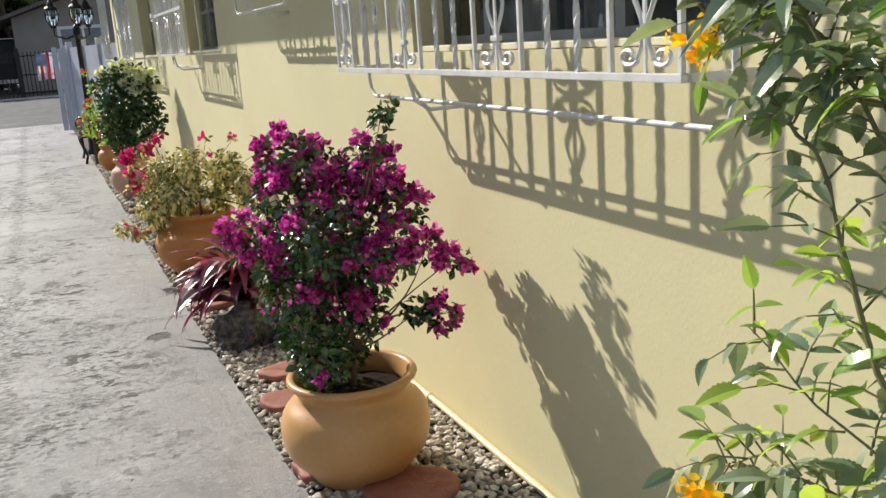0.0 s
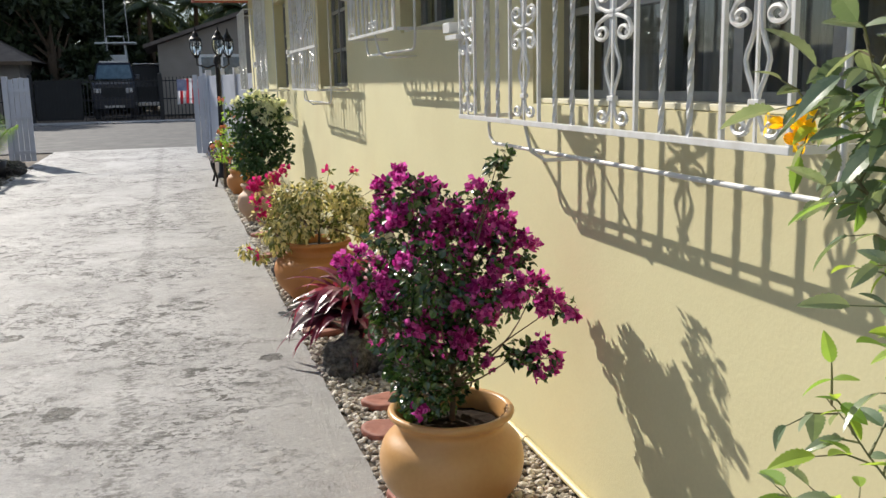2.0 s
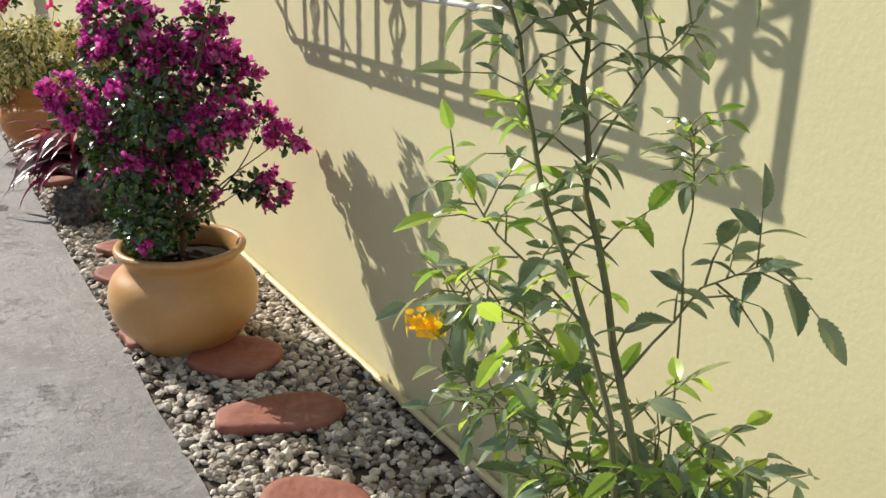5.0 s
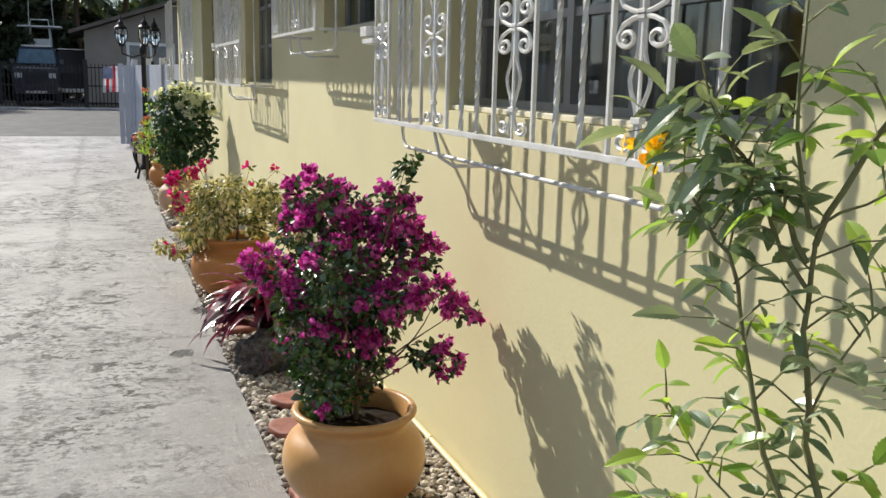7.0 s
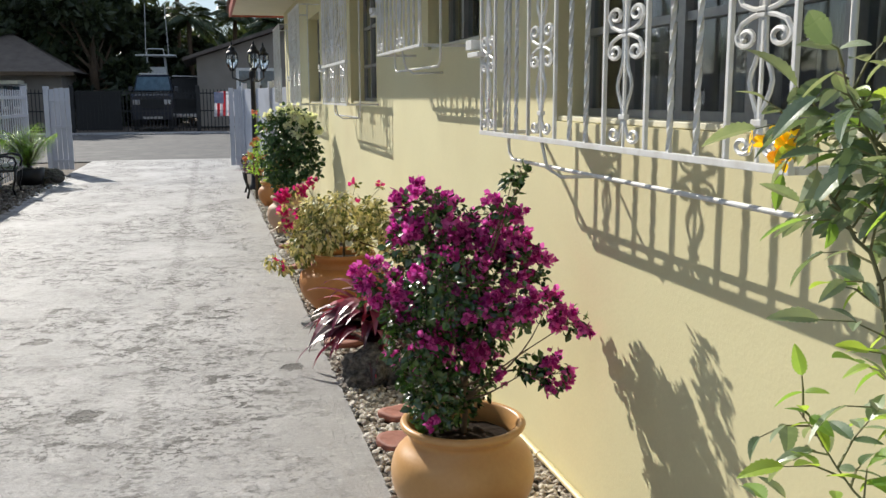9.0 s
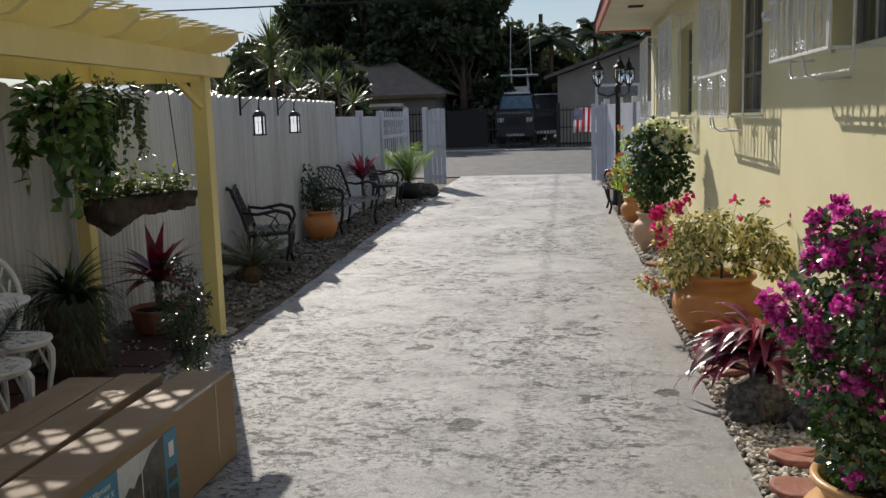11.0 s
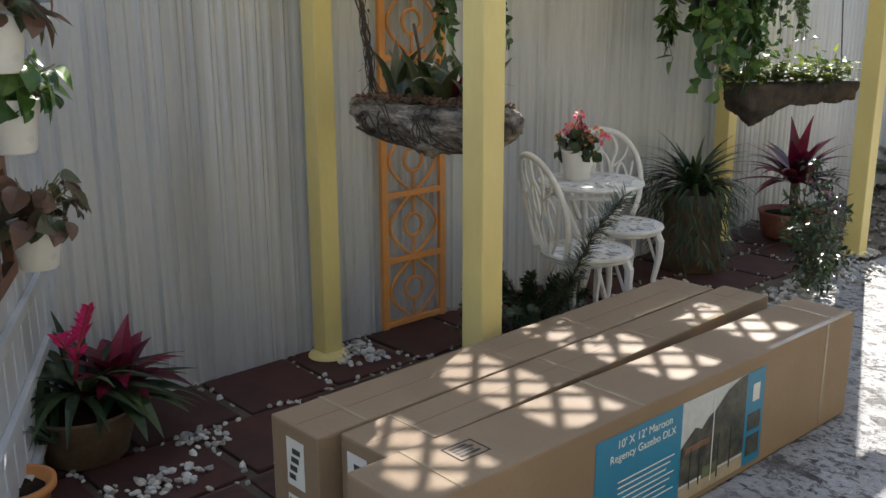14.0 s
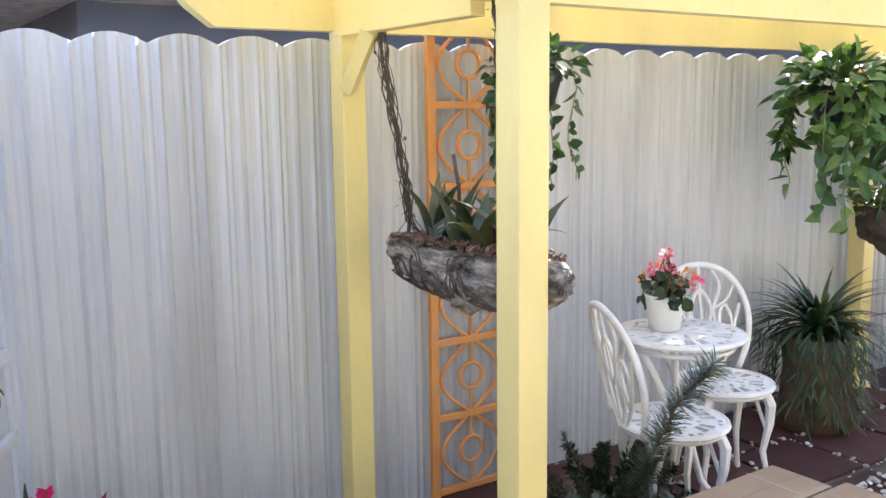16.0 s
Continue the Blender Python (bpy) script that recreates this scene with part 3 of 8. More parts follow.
# ---- plant builders ----
class Leaves:
    """Gathers folded leaf blades and turns them into one mesh."""

    def __init__(self):
        self.v, self.f = [], []

    def blade(self, p, d, up, l, w, fold=0.18, droop=0.15, wide=0.42, serr=0, far=False):
        d = Vector(d).normalized()
        side = d.cross(Vector(up))
        if side.length < 1e-4:
            side = d.orthogonal()
        side.normalize()
        n = side.cross(d).normalized()
        p = Vector(p)
        b = len(self.v)
        outline = [(0.0, 0.04), (wide * 0.55, 0.40), (wide, 0.5), (0.72, 0.33), (1.0, 0.0)]
        if wide >= 0.5 and not serr:
            outline = [(0.0, 0.08), (0.12, 0.36), (0.36, 0.5), (0.62, 0.43), (0.84, 0.23), (1.0, 0.0)]
        if far:
            outline = [(0.0, 0.08), (0.45, 0.5), (1.0, 0.0)]
        if serr:
            outline = [(0.0, 0.03)]
            for i in range(1, serr + 1):
                s = i / (serr + 1)
                h = 0.5 * math.sin(math.pi * min(1, s ** 0.8)) ** 0.8
                outline += [(s, h), (s + 0.02, h * 0.84)]
            outline.append((1.0, 0.0))
        for s, h in outline:
            c = p + d * (l * s) - n * (droop * l * s * s)
            self.v.append(c)
            self.v.append(c + side * (h * w) + n * (fold * h * w))
            self.v.append(c - side * (h * w) + n * (fold * h * w))
        for i in range(len(outline) - 1):
            q = b + 3 * i
            self.f.append((q, q + 3, q + 4, q + 1))
            self.f.append((q, q + 2, q + 5, q + 3))

    def strap(self, p, d, l, w, bend, seg=7, fold=0.15):
        """A long strap leaf that rises along d and bends to the ground."""
        d = Vector(d).normalized()
        flat = Vector((d.x, d.y, 0))
        flat = flat.normalized() if flat.length > 1e-3 else Vector((1, 0, 0))
        side = flat.cross(Vector((0, 0, 1)))
        b = len(self.v)
        p = Vector(p)
        ang = math.atan2(d.z, max(1e-4, math.hypot(d.x, d.y)))
        for i in range(seg + 1):
            s = i / seg
            h = 0.5 * w * (0.55 + 0.45 * math.sin(math.pi * min(1, s * 1.3))) * (1 - s ** 4) + 0.0008
            nrm = flat * -math.sin(ang) + Vector((0, 0, math.cos(ang)))
            self.v += [p.copy(), p + side * h + nrm * fold * h, p - side * h + nrm * fold * h]
            p = p + (flat * math.cos(ang) + Vector((0, 0, math.sin(ang)))) * (l / seg)
            ang -= bend / seg
        for i in range(seg):
            q = b + 3 * i
            self.f.append((q, q + 3, q + 4, q + 1))
            self.f.append((q, q + 2, q + 5, q + 3))

    def make(self, name, material, parent, label=""):
        me = bpy.data.meshes.new(name)
        me.from_pydata(self.v, [], self.f)
        me.materials.append(material)
        me.update()
        ob = new(name, me)
        ob.parent = parent
        if label:
            ob["label"] = label
        return ob


def rnd_dir(rng, zmin=-1.0):
    while True:
        v = Vector((rng.uniform(-1, 1), rng.uniform(-1, 1), rng.uniform(-1, 1)))
        if 0.05 < v.length < 1 and v.z / v.length >= zmin:
            return v.normalized()


def curve_pts(a, b, sag, n=7, rng=None):
    a, b = Vector(a), Vector(b)
    off = rnd_dir(rng) * sag if rng else Vector((0, 0, sag))
    return [a.lerp(b, i / n) + off * math.sin(math.pi * i / n) for i in range(n + 1)]


R_HAT, D_HAT = Vector((0.92, -0.39, 0)), Vector((0.39, 0.92, 0))


def bush(root, z0, clumps, m_leaf, m_flower, seed, leaf=(0.035, 0.024), flower=0.03, leaf_n=1.0, flower_n=1.0, deep=0.75, stem_r=0.007, leaf_droop=0.2):
    """A shrub of clumps (across, height, radius, share of blossom) over a pot or bed."""
    rng = random.Random(seed)
    lv, fl = Leaves(), Leaves()
    bm = bmesh.new()
    add_tube(bm, [(0, 0, z0 - 0.06), (0.01, 0.0, z0 + 0.08), (0.0, 0.015, z0 + 0.2)], [stem_r * 2.2, stem_r * 1.9, stem_r * 1.4], 7)
    for u, z, r, share in clumps:
        dep = rng.uniform(-deep, deep) * min(0.11, r)
        c = R_HAT * u + D_HAT * dep + Vector((0, 0, z))
        add_tube(bm, curve_pts((0, 0, z0 + 0.1 + 0.08 * rng.random()), c, 0.05, 7, rng), [stem_r * (1 - 0.75 * i / 7) for i in range(8)], 5)
        n = int(leaf_n * 34 * (r / 0.1) ** 2.0 * (1.25 - 0.5 * share))
        for twig in range(int(3 + 40 * r)):
            o = rnd_dir(rng)
            tip = c + o * r * rng.uniform(0.7, 1.1)
            add_tube(bm, [c + o * r * 0.1, c.lerp(tip, 0.6) + rnd_dir(rng) * 0.01, tip], [0.0022, 0.0016, 0.0009], 4)
        for i in range(n):
            o = rnd_dir(rng)
            p = c + Vector((o.x, o.y, o.z * 0.95)) * r * rng.uniform(0.35, 1.12) ** 0.7
            d = (o + rnd_dir(rng) * 0.9 + Vector((0, 0, -leaf_droop))).normalized()
            s = rng.uniform(0.6, 1.25)
            lv.blade(p, d, (o + rnd_dir(rng) * 0.7 + Vector((0, 0, 0.5))), leaf[0] * s, leaf[1] * s, 0.3, rng.uniform(0, 0.35))
        count = int(flower_n * 34 * share * (r / 0.1) ** 2.0)
        bunch = [(rnd_dir(rng, -0.6), rng.uniform(0.8, 1.15)) for _ in range(max(1, count // 13))]
        for i in range(count):
            o, f = bunch[i % len(bunch)]
            p = c + o * r * f + rnd_dir(rng) * flower * 1.5 * rng.random() ** 0.6
            ax = (o + rnd_dir(rng) * 0.8).normalized()
            e = ax.orthogonal().normalized()
            e.rotate(Matrix.Rotation(rng.uniform(0, 6.28), 3, ax))
            s = flower * rng.uniform(0.7, 1.2)
            for k in range(3):
                q = e.copy()
                q.rotate(Matrix.Rotation(2.094 * k + rng.uniform(-0.3, 0.3), 3, ax))
                fl.blade(p + q * 0.002, q * 0.75 + ax * rng.uniform(0.5, 1.1), ax, s, s * 0.8, 0.25, -0.15, 0.5)
    part("stem", bm, M_BARK, root, "thin woody brown stems")
    lv.make("foliage", m_leaf, root)
    if fl.v:
        fl.make("blossom", m_flower, root)


def pot_part(root, prof, material, soil_z, soil_r, label="", name="pot"):
    bm = bmesh.new()
    add_lathe(bm, prof, 48)
    p = part(name, bm, material, root, label, smooth=True)
    bm = bmesh.new()
    add_lathe(bm, [(0.0, soil_z + 0.012), (soil_r * 0.5, soil_z + 0.008), (soil_r, soil_z - 0.004), (soil_r, soil_z - 0.03), (0, soil_z - 0.03)], 24)
    for v in bm.verts:
        v.co.z += 0.008 * noise.noise(v.co * 30)
    part("soil", bm, M_POTSOIL, root, "dark potting soil")
    return p


def rounded(pts, n=4):
    """Points of a smooth curve through pts."""
    out = []
    for i in range(len(pts) - 1):
        p0, p1, p2, p3 = pts[max(i - 1, 0)], pts[i], pts[i + 1], pts[min(i + 2, len(pts) - 1)]
        for k in range(n):
            t = k / n
            out.append(tuple(0.5 * (2 * b + (c - a) * t + (2 * a - 5 * b + 4 * c - d) * t * t + (3 * b - a - 3 * c + d) * t ** 3) for a, b, c, d in zip(p0, p1, p2, p3)))
    return out + [pts[-1]]


def rounded_pot(rim, belly, base, h):
    """Profile of a jar-shaped clay pot: pinched neck under a thick rolled lip, and an inner wall."""
    neck = rim * 0.865
    pts = [(base * 0.97, 0.0), (base * 1.05, h * 0.025), (base * 1.22, h * 0.12), (belly * 0.93, h * 0.29), (belly, h * 0.47), (belly * 0.985, h * 0.60), (belly * 0.92, h * 0.70), (neck * 1.06, h * 0.785),
           (neck, h * 0.83), (neck * 1.02, h * 0.875), (rim * 0.955, h * 0.915), (rim, h * 0.94), (rim * 1.015, h * 0.965), (rim * 0.995, h * 0.99), (rim * 0.955, h), (rim * 0.905, h * 0.99), (rim * 0.875, h * 0.96)]
    smooth = [(max(a, 0.001), b) for a, b in rounded(pts, 3)]
    return [(0.0, 0.0)] + smooth + [(neck * 0.93, h * 0.86), (belly * 0.86, h * 0.66), (belly * 0.85, h * 0.45), (0.0, h * 0.4)]


# ---- windows and grilles of the house ----
def window(k, y0, y1, s, h):
    w = thing("window_%d" % k, (X_WALL + 0.13, (y0 + y1) / 2, s), "aluminium framed house window with dark panes behind an iron grille", "window", kind="structure")
    hw, hh = (y1 - y0) / 2, h - s
    part("window_frame", boxes(((0, -hw, 0), (0.05, -hw + 0.05, hh)), ((0, hw - 0.05, 0), (0.05, hw, hh)), ((0, -hw + 0.05, 0), (0.05, hw - 0.05, 0.05)), ((0, -hw + 0.05, hh - 0.05), (0.05, hw - 0.05, hh))), M_ALU, w)
    part("window_sill", boxes(((-0.11, -hw + 0.002, 0.002), (-0.004, hw - 0.002, 0.022)), bevel=0.004), M_SOFFIT, w, "cream painted sill")
    nb = max(2, round((y1 - y0) / 0.42))
    for i in range(1, nb):
        y = -hw + 2 * hw * i / nb
        part("mullion", boxes(((-0.012, y - 0.022, 0.05), (0.045, y + 0.022, hh - 0.05))), M_ALU, w)
    for z in (0.34, 0.68, 1.02):
        if z < hh - 0.1:
            part("glazing_bar", boxes(((-0.005, -hw + 0.05, z - 0.014), (0.04, hw - 0.05, z + 0.014))), M_ALU, w)
    for i in range(nb):
        a, b = -hw + 2 * hw * i / nb, -hw + 2 * hw * (i + 1) / nb
        p = part("pane", boxes(((0.015, a + 0.005, 0.03), (0.019, b - 0.005, hh - 0.03))), M_GLASS, w)
    # folded curtain inside
    bm = bmesh.new()
    n = int((y1 - y0) / 0.02)
    row = []
    for i in range(n + 1):
        y = -hw + 0.02 + (2 * hw - 0.04) * i / n
        x = 0.16 + 0.02 * math.sin(y * 55) + 0.012 * math.sin(y * 23 + k)
        row.append((bm.verts.new((x, y, -0.1)), bm.verts.new((x, y, hh))))
    for i in range(n):
        if (i // 9) % 3 != 1:
            bm.faces.new((row[i][0], row[i + 1][0], row[i + 1][1], row[i][1]))
    part("curtain", bm, M_CURTAIN, w, "grey folded curtain behind the glass")
    return w


for k, (y0, y1, s, h) in enumerate(WINDOWS):
    window(k + 1, y0, y1, s, h)


def scroll(c, r, turn, flip, lead, sq):
    """A wrought scroll in the y-z plane: a C that curls in on itself."""
    pts = []
    for i in range(15):
        t = i / 14
        a = radians(lead + turn * t)
        rr = r * (1 - 0.62 * t)
        pts.append((0, c[0] + flip * rr * math.cos(a), c[1] + rr * math.sin(a)))
    return pts


def curl(u, v, r, lead, turn, n=18):
    """A spiral that winds in on itself."""
    return [(u + r * (1 - 0.62 * i / n) * math.cos(radians(lead + turn * i / n)), v + r * (1 - 0.62 * i / n) * math.sin(radians(lead + turn * i / n))) for i in range(n + 1)]


def ornament(g, yc, w, z0, z1):
    """Cast ornament between two bars: foot curls, spears and paired C scrolls, mirrored top to bottom."""
    k = min(1.25, w / 0.2)
    count = max(1, round((z1 - z0) / 0.6))
    h = (z1 - z0) / count
    e = h / 0.86
    spine = bmesh.new()
    add_box(spine, (-0.003, yc - 0.0035, z0), (0.003, yc + 0.0035, z1))
    orn = part("scroll_ornament", spine, M_WHITEMETAL, g)
    for m in range(count):
        for flip in (0, 1):
            def Q(u, v):
                zz = v * e if not flip else h - v * e
                return (0, yc + u * k, z0 + m * h + zz)
            for s in (-1, 1):
                foot = [(0.006, 0.115), (0.010, 0.075), (0.022, 0.040)] + curl(0.046, 0.045, 0.027, 205, 400)
                part("foot_curl", tubes([Q(s * u, v) for u, v in foot], r=0.0052, seg=6), M_WHITEMETAL, orn)
                spear = rounded([(0.006, 0.115), (0.010, 0.15), (0.034, 0.235), (0.012, 0.315), (0.008, 0.43)], 3)
                part("spear", tubes([Q(s * u, v) for u, v in spear], r=0.0054, seg=6), M_WHITEMETAL, orn)
                big = [(0.010, 0.425), (0.035, 0.418), (0.066, 0.402), (0.080, 0.372)] + curl(0.050, 0.362, 0.031, 15, -430)
                part("scroll", tubes([Q(s * u, v) for u, v in big], r=0.0056, seg=6), M_WHITEMETAL, orn)
            for v, d in ((0.115, 0.018), (0.425, 0.014)):
                c = Q(0, v)
                part("collar", boxes(((-0.008, c[1] - d, c[2] - 0.007), (0.008, c[1] + d, c[2] + 0.007)), bevel=0.002), M_WHITEMETAL, orn)


def grille(y0, y1, zb, zt, detailed, fan=False):
    """White wrought iron grille standing off the wall, y1 its far end."""
    g = thing("window_grille", (GX, y1, zb), "ornate white wrought iron window grille with scrolls and twisted bars", "window grille", "window grilles")
    L, H = y1 - y0, zt - zb
    part("bottom_rail", boxes(((-0.008, -L, -0.0085), (0.008, 0, 0.0085)), bevel=0.002), M_WHITEMETAL, g)
    part("top_rail", boxes(((-0.008, -L, H - 0.0085), (0.008, 0, H + 0.0085)), bevel=0.002), M_WHITEMETAL, g)
    orn = detailed
    cols = [("bar", -0.008)]
    y = -0.19 if detailed else -0.16
    first = True
    while y > -L + 0.03:
        cols += [("orn", (cols[-1][1] + y) / 2, abs(cols[-1][1] - y))] if True else []
        cols.append(("bar", y))
        for s in (0.127, 0.252):
            if y - s > -L + 0.02:
                cols.append(("twist", y - s))
        y -= 0.378
        if y > -L + 0.02:
            cols.append(("bar", y))
        y -= 0.254
    if 0.12 < cols[-1][1] + L < 0.34 and cols[-1][0] == "bar":
        cols.append(("orn", (cols[-1][1] - L) / 2, cols[-1][1] + L))
    cols.append(("bar", -L + 0.008))
    for c in cols:
        if c[0] == "bar":
            part("bar", boxes(((-0.0055, c[1] - 0.006, 0.0085), (0.0055, c[1] + 0.006, H - 0.0085)), bevel=0.0015), M_WHITEMETAL, g)
        elif c[0] == "twist":
            bm = bmesh.new()
            n = int(H / 0.018)
            add_tube(bm, [(0, c[1], 0.0085 + (H - 0.017) * i / n) for i in range(n + 1)], 0.0082, 4, twist=0.5, square=True)
            part("twisted_bar", bm, M_WHITEMETAL, g)
        elif c[0] == "orn" and c[2] < 0.35:
            ornament(g, c[1], c[2], 0.0085, H - 0.0085)
    # stays back to the wall
    for yy in (-0.008, -L + 0.008):
        for zz in (0.0, H):
            part("wall_stay", boxes(((0.016, yy - 0.008, zz - 0.008), (X_WALL - GX - 0.001, yy + 0.008, zz + 0.008))), M_WHITEMETAL, g)
    # bent rod frame behind the panel, dropping below it
    xr, d = 0.10, -0.105
    r0, r1 = -0.06, -L - 0.02
    pts = [(xr, r0, H)] + [(xr, r0, d + 0.06), (xr, r0 - 0.012, d + 0.025), (xr, r0 - 0.05, d)]
    pts += [(xr, r1 + 0.05, d), (xr, r1 + 0.012, d + 0.025), (xr, r1, d + 0.06), (xr, r1, H)]
    bm = bmesh.new()
    add_tube(bm, pts, 0.0072, 8)
    part("rod_frame", bm, M_WHITEMETAL, g, smooth=True)
    bm = bmesh.new()
    ym = -0.62 if detailed else -0.45 * L
    add_tube(bm, [(0.03, ym, 0.0), (0.05, ym - 0.01, -0.10), (0.09, ym - 0.04, -0.13), (X_WALL - GX - 0.001, ym - 0.10, -0.125)], 0.0065, 8)
    part("wall_hook", bm, M_WHITEMETAL, g, smooth=True)
    # latch plate at the far end
    part("latch", boxes(((-0.03, -0.05, 0.30 * min(1, H)), (0.03, 0.10, 0.32 * min(1, H))), ((-0.03, 0.04, 0.33 * min(1, H)), (0.02, 0.13, 0.37 * min(1, H))), bevel=0.003), M_WHITEMETAL, g)
    if fan:
        bm = bmesh.new()
        for a in range(-60, 61, 30):
            p = [(0, -L / 2, 0.42), (0, -L / 2 + 0.5 * math.sin(radians(a)) * min(1, L), 0.42 + 0.42 * math.cos(radians(a)))]
            add_tube(bm, p, 0.008, 6)
        for yc in (-0.28 * L, -0.72 * L):
            add_tube(bm, arc((0, yc, 0.36), 0.13, 0, 180, 10, "yz"), 0.008, 6)
        part("fan_ornament", bm, M_WHITEMETAL, g)
        part("middle_rail", boxes(((-0.012, -L, 0.33), (0.012, 0, 0.352))), M_WHITEMETAL, g)
    return g


for k, (y0, y1, zb) in enumerate(GRILLES):
    grille(y0, y1, zb, 2.62 if k else 2.6, True, fan=(k in (1, 2)))

bm = bmesh.new()
for i in range(7):
    add_box(bm, (0.95, 13.0 + 0.03 * i, 2.945), (1.15, 13.012 + 0.03 * i, 2.959))
vent = tagged(part("soffit_vent", bm, M_BLACKIRON), "small dark louvred vent in the eave soffit", "vent")

# ---- gravel bed ----
struct("gravel_bed_soil", boxes(((X_EDGE, -4, -0.055), (X_WALL, 16.2, -0.012))), M_SOIL, "dark soil under the gravel strip by the wall")


def gravel(spans, seed, material, name, label):
    rng = np.random.default_rng(seed)
    ico = bmesh.new()
    bmesh.ops.create_icosphere(ico, subdivisions=1, radius=1.0)
    bv = np.array([v.co[:] for v in ico.verts])
    bf = np.array([[v.index for v in f.verts] for f in ico.faces])
    ico.free()
    vs, fs, off = [], [], 0
    for x0, x1, y0, y1, n, size, zz in spans:
        for i in range(n):
            s = size * rng.uniform(0.6, 1.35)
            sc = np.array([s * rng.uniform(0.75, 1.4), s * rng.uniform(0.7, 1.1), s * rng.uniform(0.45, 0.8)])
            v = bv * (1 + rng.uniform(-0.22, 0.22, (len(bv), 1))) * sc
            e = Euler((rng.uniform(-0.5, 0.5), rng.uniform(-0.5, 0.5), rng.uniform(0, 6.28))).to_matrix()
            v = v @ np.array(e).T + np.array([rng.uniform(x0, x1), rng.uniform(y0, y1), zz + rng.uniform(-0.004, 0.014)])
            vs.append(v)
            fs.append(bf + off)
            off += len(bv)
    me = bpy.data.meshes.new(name)
    me.from_pydata(np.concatenate(vs).tolist(), [], np.concatenate(fs).tolist())
    me.materials.append(material)
    me.update()
    return tagged(new(name, me), label, "gravel", kind="stuff")


gravel([(X_EDGE + 0.004, X_WALL - 0.02, 0.6, 5.2, 7600, 0.0155, -0.002), (X_EDGE + 0.005, X_WALL - 0.02, 5.2, 9.0, 3600, 0.0185, -0.002),
        (X_EDGE + 0.005, X_WALL - 0.02, 9.0, 16.0, 2400, 0.025, -0.004)], 3, M_PEBBLE, "gravel", "loose grey and white angular gravel along the house wall")


def flagstone(x, y, rx, ry, rz, seed, z=0.022, name="stepping_stone"):
    """A flat stone with an uneven outline, worn rounded edges and a slightly wavy face."""
    rng = random.Random(seed)
    bm = bmesh.new()
    n = 40
    k = [(rng.uniform(-0.10, 0.10), rng.uniform(0, 6.28)) for _ in range(4)]
    def out(a):
        sq = (abs(math.cos(a)) ** 2.6 + abs(math.sin(a)) ** 2.6) ** (-1 / 2.6)
        return sq * (0.97 + sum(am * math.cos((q + 2) * a + ph) for q, (am, ph) in enumerate(k)) * 0.7)
    prof = [(0.95, -0.022), (1.0, -0.004), (1.0, 0.006), (0.985, 0.012), (0.955, 0.0165), (0.80, 0.018), (0.55, 0.018), (0.28, 0.018)]
    rings = []
    for f, h in prof:
        ring = []
        for i in range(n):
            a = 6.28319 * i / n
            r = out(a) * f
            p = Vector((rx * r * math.cos(a), ry * r * math.sin(a), h))
            if h > 0.01:
                p.z += 0.004 * noise.noise(p * 9 + Vector((seed, 0, 0))) + 0.0016 * noise.noise(p * 34 + Vector((seed, 3, 0)))
            ring.append(bm.verts.new(p))
        rings.append(ring)
    ce = bm.verts.new((0, 0, 0.018))
    for a, b in zip(rings, rings[1:]):
        for i in range(n):
            bm.faces.new((a[i], a[(i + 1) % n], b[(i + 1) % n], b[i]))
    for i in range(n):
        bm.faces.new((rings[-1][i], rings[-1][(i + 1) % n], ce))
    bm.faces.new(rings[0][::-1])
    ob = part(name, bm, M_STEPSTONE, smooth=True)
    ob.location, ob.rotation_euler = (x, y, z), (rng.uniform(-0.03, 0.03), rng.uniform(-0.03, 0.03), radians(rz))
    return tagged(ob, "flat irregular red flagstone lying in the gravel", "stepping stone", "flagstones in the gravel")


for i, (x, y, rx, ry, rz) in enumerate(((1.175, 2.785, 0.16, 0.145, -35), (1.172, 2.335, 0.205, 0.105, -14), (1.045, 1.81, 0.165, 0.165, -20), (1.27, 1.60, 0.145, 0.115, -25),
                                        (1.00, 3.78, 0.11, 0.115, 10), (1.12, 4.12, 0.15, 0.10, -10), (1.02, 5.55, 0.15, 0.13, 40), (1.0, 8.2, 0.14, 0.11, 0), (1.02, 9.4, 0.15, 0.1, 20),
                                        (1.2, 0.9, 0.15, 0.12, 30), (0.95, 3.12, 0.1, 0.1, 0))):
    flagstone(x, y, rx, ry, rz, 10 + i)

pipe = thing("wall_pipe", (0, 0, 0), "thin cream painted pipe run along the foot of the wall", "pipe")
part("pipe_run", tubes([(X_WALL - 0.02, -2.5, 0.03), (X_WALL - 0.02, 3.47, 0.032), (X_WALL - 0.02, 9.0, 0.03), (X_WALL - 0.02, 16.0, 0.03)], r=0.013, seg=10), M_PIPE, pipe)
for y in (0.9, 2.2, 3.48, 5.9):
    part("pipe_coupling", tubes([(X_WALL - 0.02, y - 0.02, 0.031), (X_WALL - 0.02, y + 0.02, 0.031)], r=0.017, seg=10), M_PIPE, pipe)

